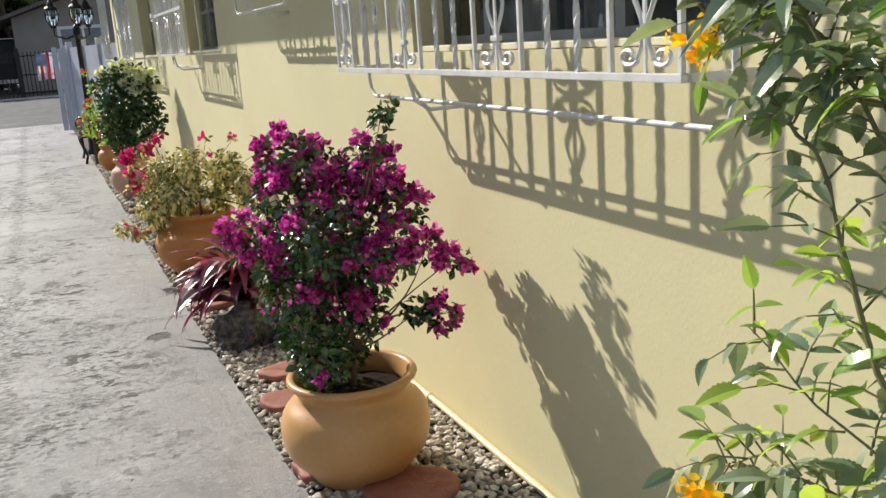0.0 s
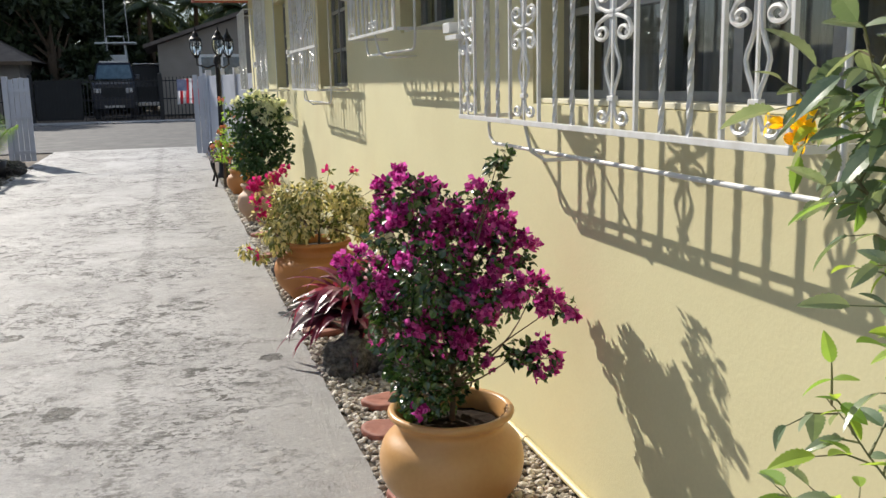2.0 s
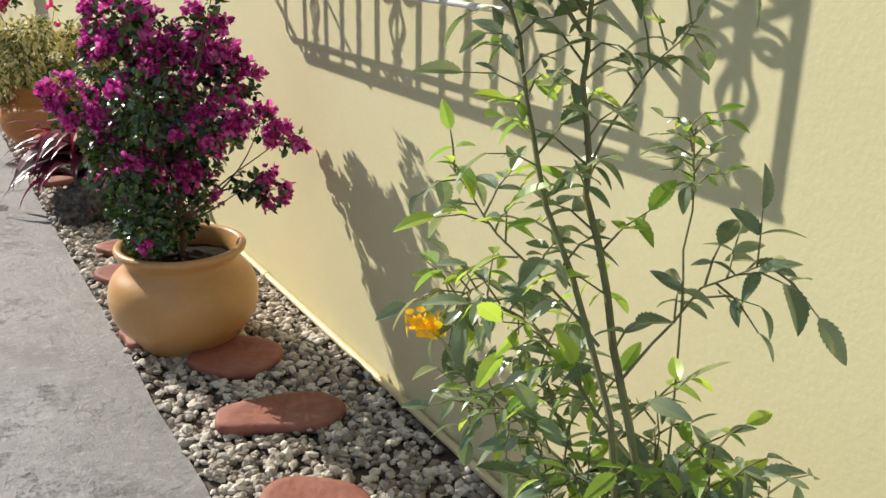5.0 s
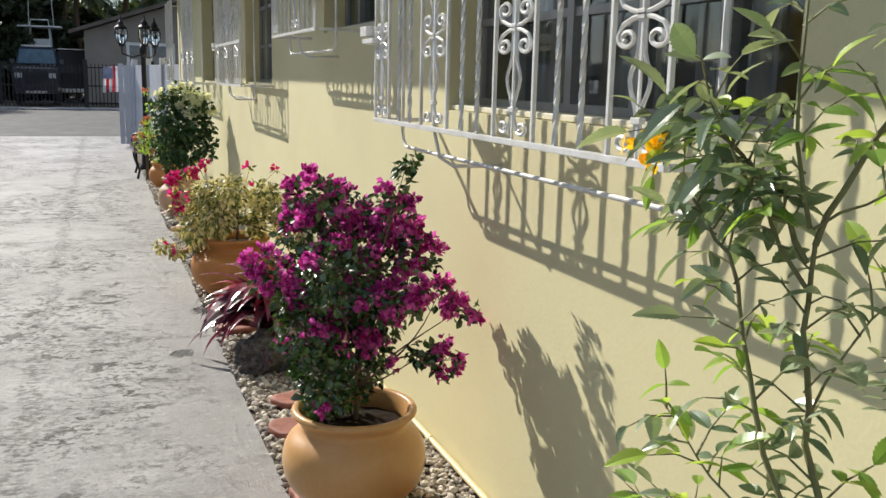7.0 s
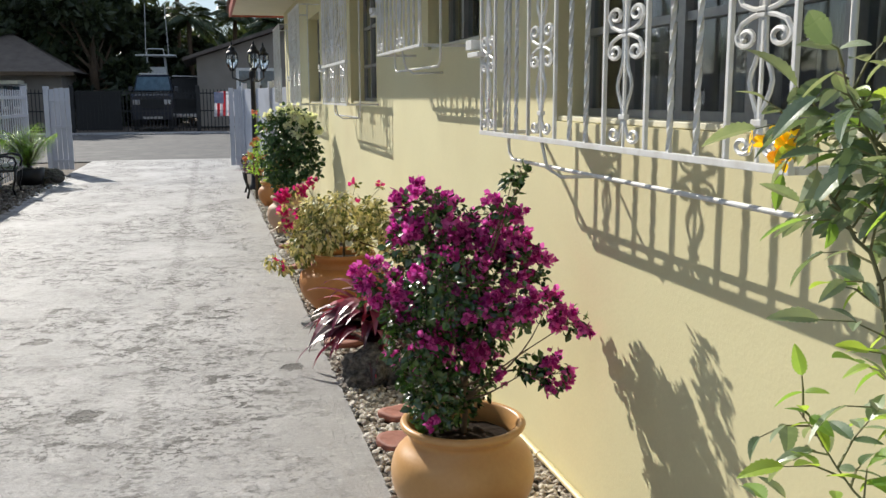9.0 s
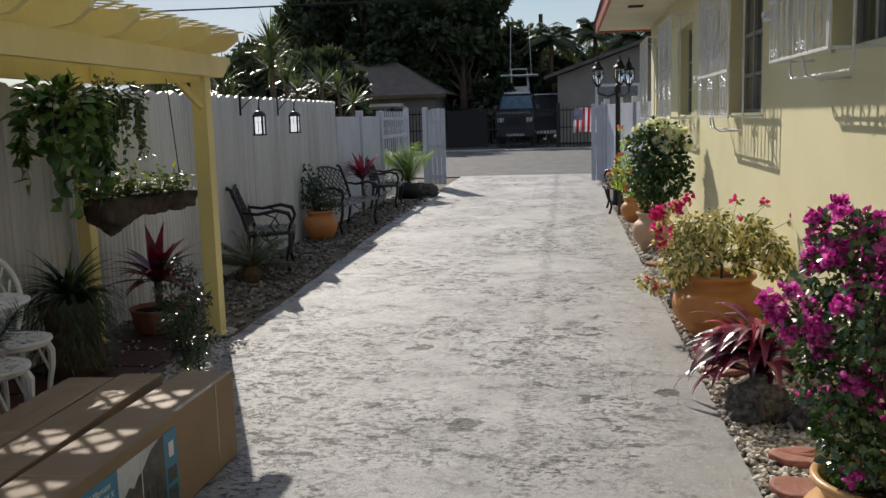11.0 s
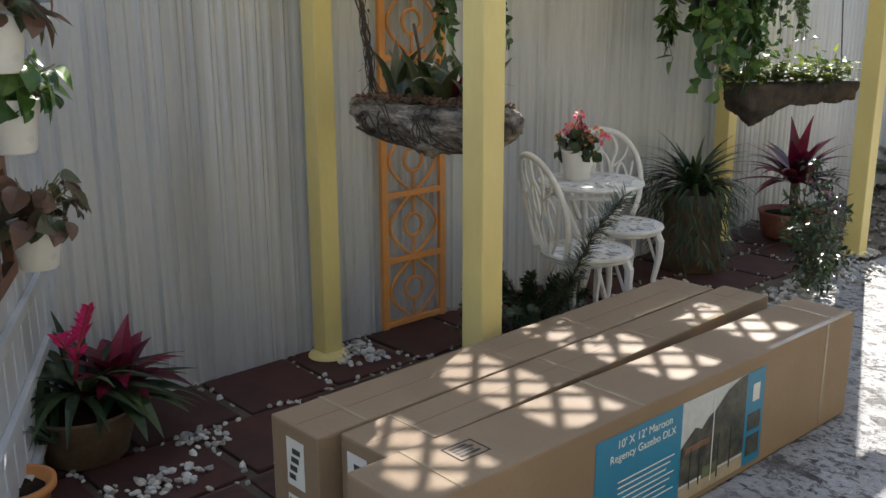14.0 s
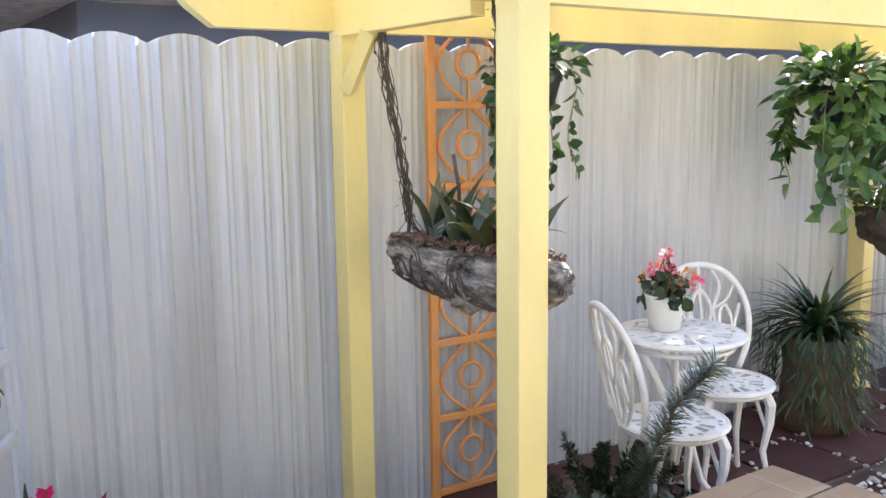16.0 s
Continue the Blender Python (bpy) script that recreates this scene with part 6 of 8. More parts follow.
rosette("bromeliad", (-2.97, 6.60, 0.0), "tall bromeliad with red upright centre in a low clay bowl", "plant", 103, 46, 0.44, 0.065, 1.0, M_BURGUNDY, el=(0.1, 1.1), z=0.36, centre=M_CRIMSONLEAF, pot=red_bowl, up_n=12)
part("stem", tubes([(0, 0, 0.14), (0.0, 0.0, 0.45)], r=0.03), M_BARK, bpy.data.objects["bromeliad"])


def clay_tub(ob):
    pot_part(ob, [(0, 0), (0.13, 0), (0.14, 0.01), (0.18, 0.17), (0.19, 0.18), (0.18, 0.185), (0.16, 0.16), (0, 0.15)], M_BARK, 0.165, 0.16, "dark brown tub")


nb = rosette("bromeliad", (-3.06, 1.84, 0.0), "red bromeliad with crimson flower spike in a dark clay tub", "plant", 105, 46, 0.36, 0.035, 1.1, M_SHADELEAF, el=(0.15, 1.0), z=0.2, pot=clay_tub)
lv, cr = Leaves(), Leaves()
rng = random.Random(106)
for i in range(34):
    a = rng.uniform(2.6, 6.0)
    lv.strap((rng.uniform(-0.05, 0.15), -0.14 + rng.uniform(-0.08, 0.06), 0.14), (math.cos(a) * 0.7, math.sin(a) * 0.8, rng.uniform(0.3, 1.2)), rng.uniform(0.3, 0.52), rng.uniform(0.018, 0.032), rng.uniform(0.2, 1.5))
for i in range(10):
    a = rng.uniform(-0.6, 2.4)
    lv.strap((0.0, 0.12, 0.2), (math.cos(a), math.sin(a), rng.uniform(0.1, 0.5)), rng.uniform(0.26, 0.36), rng.uniform(0.06, 0.085), rng.uniform(0.5, 1.2))
for i in range(24):
    a = 2.4 * i + rng.uniform(-0.3, 0.3)
    e = 0.15 + 0.045 * i
    cr = Leaves()
    cr.strap((0.015 * math.cos(a), 0.13 + 0.015 * math.sin(a), 0.24), (math.cos(a) * math.cos(e), math.sin(a) * math.cos(e), math.sin(e)), rng.uniform(0.17, 0.26), rng.uniform(0.07, 0.10), rng.uniform(0.5, 1.2))
    cr.make("crimson_leaf", M_CRIMSONLEAF, nb, "broad crimson rosette leaf")
lv.make("strap_leaves", M_SHADELEAF, nb)
fl = Leaves()
bm = bmesh.new()
stalk = [Vector((0.0, -0.02, 0.22)), Vector((0.01, 0.0, 0.38)), Vector((0.02, 0.05, 0.53))]
add_tube(bm, stalk, 0.006, 6)
side = [Vector((0.01, -0.01, 0.34)), Vector((0.03, -0.05, 0.42)), Vector((0.03, -0.07, 0.45))]
add_tube(bm, side, 0.004, 6)
part("flower_stalk", bm, M_REDLEAF, nb)
for line, cnt in ((stalk, 44), (side, 16)):
    for i in range(cnt):
        t = i / cnt
        p = line[1].lerp(line[2], t) if t > 0.2 else line[0].lerp(line[1], 0.8 + t)
        sd = 1 if i % 2 else -1
        fl.blade(p, Vector((rng.uniform(-0.4, 0.4), sd * 0.8, 0.7)), Vector((1, 0, 0.2)), rng.uniform(0.035, 0.06) * (1.1 - 0.5 * t), 0.013, 0.3, 0.0)
fl.make("flower_spike", M_CRIMSON, nb, "bright crimson flower spike")

# conifer in front of the chairs, and the shrub by the far post
con = thing("conifer", (-2.60, 3.62, 0.0), "small dark conifer with one long arching bough", "shrub")
rng = random.Random(111)
bm, lv = bmesh.new(), Leaves()


def bough(pts, r, dens, l):
    pts = [Vector(p) for p in pts]
    sb = bmesh.new()
    add_tube(sb, pts, [r * (1 - 0.7 * i / (len(pts) - 1)) for i in range(len(pts))], 6)
    part("bough", sb, M_BARK, con)
    for k in range(len(pts) - 1):
        ax = (pts[k + 1] - pts[k])
        for i in range(dens):
            p = pts[k] + ax * rng.random()
            o = ax.normalized().orthogonal()
            o.rotate(Matrix.Rotation(rng.uniform(0, 6.28), 3, ax.normalized()))
            lv.blade(p, o + ax.normalized() * 0.7, ax, l * rng.uniform(0.7, 1.2), 0.008, 0.1, 0.15)


for i in range(58):
    a = rng.uniform(0, 6.28)
    e = rng.uniform(0.1, 1.15)
    d = Vector((math.cos(a) * math.cos(e), math.sin(a) * math.cos(e), math.sin(e)))
    l = rng.uniform(0.2, 0.46)
    bough([(0, 0, 0.05), d * l * 0.5 + Vector((0, 0, 0.08)), d * l + Vector((0, 0, 0.02))], 0.005, 120, 0.034)
bough([(0.05, 0.03, 0.12), (0.12, 0.07, 0.35), (0.2, 0.12, 0.58), (0.32, 0.17, 0.76)], 0.008, 260, 0.07)
bm.free()
lv.make("foliage", M_NEEDLE, con)

sh = thing("shrub", (-2.30, 5.47, 0.0), "upright small-leaved glossy shrub beside the far pergola post", "shrub")
bush(sh, 0.02, [(0.0, 0.70, 0.05, 0), (0.02, 0.60, 0.07, 0), (-0.07, 0.48, 0.08, 0), (0.08, 0.46, 0.10, 0), (-0.02, 0.36, 0.12, 0), (0.13, 0.32, 0.09, 0), (-0.12, 0.28, 0.10, 0), (0.05, 0.22, 0.13, 0), (-0.04, 0.14, 0.11, 0), (0.12, 0.12, 0.09, 0)],
     M_NEEDLE, M_LEAF, 113, leaf=(0.045, 0.018), leaf_n=2.6)

# small clay pot and white quartz by the near corner
qp = thing("clay_pot", (-2.70, 1.50, 0.0), "small orange terracotta pot beside white quartz stones", "pot")
pot_part(qp, [(0, 0), (0.07, 0), (0.10, 0.13), (0.115, 0.14), (0.115, 0.16), (0.1, 0.16), (0.085, 0.13), (0, 0.12)], M_TERRA, 0.135, 0.085)
gravel([(-2.62, -2.52, 1.52, 1.66, 7, 0.04, 0.02)], 12, M_WHITESTONE, "quartz_stones", "white quartz stones on the pavers")

# ---- white screen with brown plant frame ----
SA = Vector((-3.36, 1.86, 0))
SD = (Vector((-1.9, 1.14, 0)) - SA).normalized()
scr = thing("screen_fence", SA, "white slatted screen fence closing the corner, light showing through", "fence", rz=math.degrees(math.atan2(SD.y, SD.x)))
SL = 1.62
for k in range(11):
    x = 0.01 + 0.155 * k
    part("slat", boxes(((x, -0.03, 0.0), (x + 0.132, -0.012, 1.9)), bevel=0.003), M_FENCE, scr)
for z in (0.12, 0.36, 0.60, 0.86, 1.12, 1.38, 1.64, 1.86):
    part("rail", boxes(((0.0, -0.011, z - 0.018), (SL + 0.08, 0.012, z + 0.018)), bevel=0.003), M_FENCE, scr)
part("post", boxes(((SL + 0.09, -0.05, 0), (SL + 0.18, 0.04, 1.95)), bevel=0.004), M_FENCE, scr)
pf = thing("plant_frame", SA + SD * 0.70 + Vector((0, 0, 0.775)), "brown wooden plant frame hung on the white screen", "plant hanger", rz=math.degrees(math.atan2(SD.y, SD.x)))
FW, FH = 0.42, 0.90
Y0, Y1 = 0.013, 0.043
part("outer_frame", boxes(((0, Y0, 0), (0.04, Y1, FH)), ((FW - 0.04, Y0, 0), (FW, Y1, FH)), ((0.04, Y0, 0), (FW - 0.04, Y1, 0.04)), ((0.04, Y0, FH - 0.04), (FW - 0.04, Y1, FH))), M_BROWNWOOD, pf)
part("inner_frame", boxes(((0.12, Y0, 0.18), (0.15, Y1, 0.72)), ((0.28, Y0, 0.18), (0.31, Y1, 0.72)), ((0.15, Y0, 0.18), (0.28, Y1, 0.21)), ((0.15, Y0, 0.69), (0.28, Y1, 0.72)), ((0.04, Y0, 0.30), (0.12, Y1, 0.33)), ((0.31, Y0, 0.55), (0.38, Y1, 0.58)), ((0.22, Y0, 0.04), (0.25, Y1, 0.18)), ((0.22, Y0, 0.72), (0.25, Y1, 0.94))), M_BROWNWOOD, pf)
nrm = Vector((-SD.y, SD.x, 0))
if nrm.dot(Vector((0, 1, 0))) < 0:
    nrm = -nrm
for k, (s, z, m, sd) in enumerate(((1.05, 1.34, M_SYNG, 121), (0.98, 1.145, M_POTHOS, 122), (0.83, 0.815, M_SYNG, 123))):
    loc = SA + SD * s + nrm * 0.118 + Vector((0, 0, z))
    w = thing("wall_pot", loc, ("bronze-leaved" if m is M_SYNG else "green-leaved") + " plant in a white pot hung on the brown frame", "potted plant", "white pots on the plant frame")
    pot_part(w, [(0, 0), (0.045, 0), (0.05, 0.005), (0.066, 0.125), (0.07, 0.13), (0.064, 0.132), (0.058, 0.11), (0, 0.1)], M_WHITEPOT, 0.112, 0.058, "white plastic pot")
    lv = Leaves()
    rng = random.Random(sd)
    for i in range(62):
        o = rnd_dir(rng, -0.15)
        p = Vector((0, 0, 0.14)) + Vector((o.x * 0.9, o.y * 0.9, abs(o.z) * 1.1 - 0.02)) * rng.uniform(0.06, 0.125) - SD * 0.02 + nrm * 0.02
        if p.dot(nrm) < -0.06:
            p += nrm * 0.08
        part("leaf_stalk", tubes([(0, 0, 0.11), p * 0.6 + Vector((0, 0, 0.06)), p], r=0.0018, seg=4), M_GREENSTEM, w)
        ll = rng.uniform(0.045, 0.08)
        lv.blade(p - Vector((0, 0, 0.01)), Vector((o.x * 0.7, o.y * 0.7, rng.uniform(-0.9, 0.0))) + rnd_dir(rng) * 0.3, nrm * 0.9 + Vector((0, 0, 0.9)) + rnd_dir(rng) * 0.5, ll, ll * rng.uniform(0.85, 1.1), 0.2, rng.uniform(0.2, 0.6), 0.5)
    lv.make("foliage", m, w)

# ---- carton prints and tape ----
def bars_text(parent, body, size, loc, rot, material, name="printed_text"):
    cu = bpy.data.curves.new(name, "FONT")
    cu.body, cu.size, cu.extrude = body, size, 0.0004
    cu.align_x = "CENTER"
    ob = new(name, cu)
    bpy.context.view_layer.update()
    dg = bpy.context.evaluated_depsgraph_get()
    me = bpy.data.meshes.new_from_object(ob.evaluated_get(dg))
    bpy.data.objects.remove(ob)
    me.materials.clear()
    me.materials.append(material)
    o2 = new(name, me)
    o2.parent = parent
    o2.matrix_basis = Matrix.LocRotScale(Vector(loc), Euler(rot), None)
    return o2


WA, HA = 0.24, 0.405
xs = WA + 0.0015
L0, L1, L2, L3 = 0.64, 1.035, 1.385, 1.495


def side_plate(name, y0, y1, z0, z1, material, lift, label=""):
    return part(name, boxes(((xs - 0.001, y0, z0), (xs + lift, y1, z1))), material, carton_a, label)


side_plate("blue_panel", L0, L1, 0.03, 0.356, M_BLUEPRINT, 0.001, "blue printed panel")
side_plate("photo_panel", L1, L2, 0.03, 0.356, M_GREYBLUE, 0.001, "printed garden photograph")
side_plate("photo_ground", L1, L2, 0.03, 0.075, M_PRINTSAND, 0.002)
bm = bmesh.new()
tops = [0.21, 0.235, 0.26, 0.245, 0.275, 0.285, 0.31, 0.335, 0.345, 0.356, 0.356]
nt_ = len(tops) - 1
lo = [bm.verts.new((xs + 0.0022, L1 + (L2 - L1) * i / nt_, 0.085)) for i in range(nt_ + 1)]
hi = [bm.verts.new((xs + 0.0022, L1 + (L2 - L1) * i / nt_, tops[i])) for i in range(nt_ + 1)]
for i in range(nt_):
    bm.faces.new((lo[i], lo[i + 1], hi[i + 1], hi[i]))
part("photo_backdrop", bm, M_PRINTDARK, carton_a)
for y, w_, z0, z1 in ((0.05, 0.004, 0.06, 0.20), (0.10, 0.004, 0.06, 0.19), (0.20, 0.005, 0.05, 0.20), (0.27, 0.004, 0.06, 0.20)):
    side_plate("photo_post", L1 + y, L1 + y + w_, z0, z1, M_BLACKINK, 0.0032)
side_plate("photo_roof", L1 + 0.02, L1 + 0.15, 0.185, 0.205, M_BROWNWOOD, 0.003)
side_plate("photo_table", L1 + 0.12, L1 + 0.20, 0.07, 0.11, M_PRINTGREEN, 0.003)
part("photo_pole", boxes(((xs, L1 + 0.165, 0.05), (xs + 0.0035, L1 + 0.169, 0.33))), M_LABEL, carton_a)
side_plate("blue_strip", L2, L3, 0.03, 0.356, M_BLUEPRINT, 0.001, "blue printed strip")
for z0, z1 in ((0.06, 0.13), (0.15, 0.21)):
    side_plate("strip_photo", L2 + 0.02, L3 - 0.015, z0, z1, M_PRINTDARK, 0.002)
side_plate("strip_label", L2 + 0.04, L3 - 0.03, 0.25, 0.31, M_LABEL, 0.002)
TR = (radians(90), 0, radians(90))
bars_text(carton_a, "10' X 12' Maroon", 0.036, (xs + 0.0015, (L0 + L1) / 2 + 0.02, 0.312), TR, M_LABEL)
bars_text(carton_a, "Regency Gazebo DLX", 0.034, (xs + 0.0015, (L0 + L1) / 2 + 0.015, 0.274), TR, M_LABEL)
for i in range(7):
    side_plate("print_line", L0 + 0.10, L1 - 0.03 - 0.02 * (i % 3), 0.205 - 0.018 * i, 0.209 - 0.018 * i, M_LABEL, 0.0018)
bm = bmesh.new()
add_tube(bm, [(xs + 0.001, L0 + 0.06 + 0.032 * math.cos(6.28319 * i / 20), 0.11 + 0.032 * math.sin(6.28319 * i / 20)) for i in range(21)], 0.005, 4)
add_tube(bm, [(xs + 0.001, L0 + 0.037, 0.087), (xs + 0.001, L0 + 0.083, 0.133)], 0.005, 4)
part("warning_ring", bm, M_CRIMSON, carton_a, "round red warning mark")
# stamp on top
bm = bmesh.new()
zt = HA + 0.0008
for a in (0, 1, 2, 3):
    add_box(bm, (0.065 + (0 if a != 1 else 0.075), 0.245 + (0 if a != 3 else 0.095), zt - 0.0005), (0.065 + (0.004 if a == 0 else 0.079 if a == 1 else 0.079), 0.245 + (0.099 if a in (0, 1) else 0.004 if a == 2 else 0.099), zt + 0.0004))
part("stamp_frame", bm, M_BLACKINK, carton_a)
for i in range(4):
    part("stamp_bar", boxes(((0.077 + 0.014 * i, 0.26, zt - 0.0005), (0.085 + 0.014 * i, 0.315 + 0.01 * (i % 2), zt + 0.0004))), M_BLACKINK, carton_a)
for ob, w, l, h in ((carton_a, 0.24, 2.11, 0.405), (carton_b, 0.195, 1.95, 0.40), (carton_c, 0.220, 1.95, 0.40)):
    if ob is not carton_a:
        part("flap_seam", boxes(((w / 2 - 0.0007, 0.01, h - 0.001), (w / 2 + 0.0007, l - 0.01, h + 0.0006))), M_BROWNWOOD, ob)
    for y in (0.16, l * 0.40, l * 0.62, l - 0.14):
        part("tape", boxes(((0.002, y, h - 0.001), (w - 0.002, y + 0.012, h + 0.0012))), M_TAPE, ob)
    part("tape", boxes(((w - 0.02, l * 0.72, h - 0.001), (w + 0.001, l - 0.02, h + 0.0014))), M_TAPE, ob)
part("tape_band", boxes(((0.239, 1.9, 0.02), (0.2415, 1.912, 0.40))), M_TAPE, carton_a)
for ob, x0, x1 in ((carton_c, 0.075, 0.155), (carton_b, 0.03, 0.11)):
    part("shipping_label", boxes(((x0, -0.0015, 0.22), (x1, 0.001, 0.36))), M_LABEL, ob, "white shipping label")
    part("shipping_label", boxes(((x0, -0.0015, 0.06), (x1, 0.001, 0.19))), M_LABEL, ob, "white barcode label")
    for i in range(7):
        part("label_bar", boxes(((x0 + 0.008 + 0.009 * i, -0.0025, 0.12), (x0 + 0.012 + 0.009 * i, -0.001, 0.18))), M_BLACKINK, ob)
    for i in range(4):
        part("label_bar", boxes(((x0 + 0.01 + 0.006 * i, -0.0025, 0.24 + 0.026 * i), (x0 + 0.04 + 0.008 * i, -0.001, 0.256 + 0.026 * i))), M_BLACKINK, ob)

# ---- along the fence towards the gate ----
M_SLAT = mat("worn_bench_slat", (0.06, 0.058, 0.058), (0.025, 0.024, 0.026), rough=0.28, scale=6, fine=50, bump=0.2, spec=0.8)
M_LANTERN = mat("frosted_lantern_glass", (0.85, 0.86, 0.86), (0.8, 0.81, 0.82), rough=0.35, bump=0)
M_LANTERN.node_tree.nodes["Principled BSDF"].inputs["Emission Color"].default_value = (0.92, 0.96, 1.0, 1)
M_LANTERN.node_tree.nodes["Principled BSDF"].inputs["Emission Strength"].default_value = 0.85
# white vinyl, dimmed and blued in the colour to stand for sky-lit shade
M_VINYL = mat("white_vinyl_shade_tinted", (0.54, 0.565, 0.63), (0.47, 0.495, 0.56), rough=0.4, scale=2, bump=0.04, dirt=(0.40, 0.415, 0.45))
M_GREYWALL = mat("grey_house_stucco", (0.33, 0.29, 0.25), (0.28, 0.25, 0.215), rough=0.85, scale=1.2)
M_SHINGLE = mat("brown_shingle", (0.17, 0.14, 0.12), (0.12, 0.10, 0.085), rough=0.9, scale=2.5, fine=30, bump=0.4)
M_PALETILE = mat("pale_roof_tile", (0.55, 0.53, 0.50), (0.30, 0.27, 0.25), rough=0.7, scale=9, fine=30, bump=0.6, stretch=(1, 1, 3))
M_DARKROOF = mat("slate_roof_paint", (0.10, 0.11, 0.14), (0.08, 0.09, 0.115), rough=0.7, scale=2)
M_CARPAINT = mat("dark_car_paint", (0.010, 0.014, 0.026), (0.013, 0.017, 0.030), rough=0.18, scale=2, bump=0, spec=0.5)
# opaque glossy glass; reflected sky is put into the blue base colour
M_CARGLASS = mat("windscreen", (0.10, 0.17, 0.22), (0.05, 0.09, 0.12), rough=0.05, bump=0, spec=1.0, scale=3)
M_TYRE = mat("tyre_rubber", (0.02, 0.02, 0.02), (0.03, 0.03, 0.03), rough=0.85)
M_CHROME = mat("bright_metal", (0.45, 0.45, 0.46), (0.38, 0.38, 0.39), rough=0.3, metal=1.0, bump=0)
M_TREELEAF = mat("tree_leaf", (0.028, 0.042, 0.02), (0.06, 0.078, 0.036), rough=0.45, scale=0.7, fine=4, bump=0, random_mix=0.9, trans=0.2, spec=0.45)
M_PALMLEAF = mat("palm_leaf", (0.03, 0.05, 0.022), (0.065, 0.09, 0.036), rough=0.4, scale=1, fine=6, bump=0, random_mix=0.8, trans=0.2)
M_YUCCA = mat("spiky_leaf", (0.06, 0.10, 0.03), (0.11, 0.15, 0.05), rough=0.28, scale=3, bump=0, random_mix=0.8, trans=0.15, spec=0.8)
M_FLAGRED = mat("flag_red", (0.55, 0.04, 0.05), (0.5, 0.035, 0.045), rough=0.8, trans=0.3)
M_FLAGWHITE = mat("flag_white", (0.75, 0.74, 0.74), (0.7, 0.69, 0.69), rough=0.8, trans=0.3)
M_FLAGBLUE = mat("flag_blue", (0.22, 0.26, 0.42), (0.50, 0.52, 0.60), rough=0.8, trans=0.3)

low = thing("vinyl_fence", (0, 0, 0), "white vinyl boundary fence with open picket part near the gate", "fence", kind="structure")
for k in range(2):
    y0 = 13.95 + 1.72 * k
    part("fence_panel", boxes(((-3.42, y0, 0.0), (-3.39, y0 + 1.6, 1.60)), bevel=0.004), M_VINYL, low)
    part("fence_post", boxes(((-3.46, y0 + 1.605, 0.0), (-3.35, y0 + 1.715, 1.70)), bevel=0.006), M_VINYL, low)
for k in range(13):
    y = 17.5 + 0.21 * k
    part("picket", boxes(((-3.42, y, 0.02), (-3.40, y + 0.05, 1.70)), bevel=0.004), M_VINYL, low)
for z in (0.35, 1.2, 1.55):
    part("fence_rail", boxes(((-3.394, 17.45, z - 0.03), (-3.36, 20.2, z + 0.03)), bevel=0.004), M_VINYL, low)
part("fence_post", boxes(((-3.46, 20.2, 0.0), (-3.35, 20.31, 1.78)), bevel=0.006), M_VINYL, low)


def gate_leaf(x, y, rz, w, label):
    g = thing("gate", (x, y, 0.0), label, "gate", "open white gates at the street", rz=rz)
    part("gate_post", boxes(((-0.05, -0.05, 0), (0.05, 0.05, 1.78)), bevel=0.006), M_VINYL, g)
    n = max(2, round(w / 0.11))
    for k in range(n):
        part("gate_board", boxes(((0.055 + k * w / n, -0.012, 0.06), (0.055 + (k + 0.9) * w / n, 0.012, 1.72 + 0.03 * math.sin(3.1 * k / n))), bevel=0.003), M_VINYL, g)
    for z in (0.25, 0.95, 1.5):
        part("gate_rail", boxes(((0.055, -0.04, z - 0.03), (0.055 + w, -0.0125, z + 0.03)), bevel=0.003), M_VINYL, g)
    return g


gate_leaf(-3.02, 20.5, -8, 0.42, "white vinyl gate leaf standing open at the driveway")
gate_leaf(0.92, 20.7, 175, 0.22, "white vinyl gate leaf folded back by the lamp post")
rv = thing("vinyl_fence", (0.98, 20.6, 0.0), "white vinyl fence panel running from the gate to the house corner", "fence", kind="structure", rz=math.degrees(math.atan2(-4.2, 0.62)))
for k in range(3):
    part("fence_panel", boxes(((0.12 + 1.38 * k, -0.015, 0.0), (1.38 + 1.38 * k, 0.015, 1.72)), bevel=0.004), M_VINYL, rv)
    part("fence_post", boxes(((0.002 + 1.38 * k, -0.055, 0.0), (0.115 + 1.38 * k, 0.055, 1.84)), bevel=0.006), M_VINYL, rv)


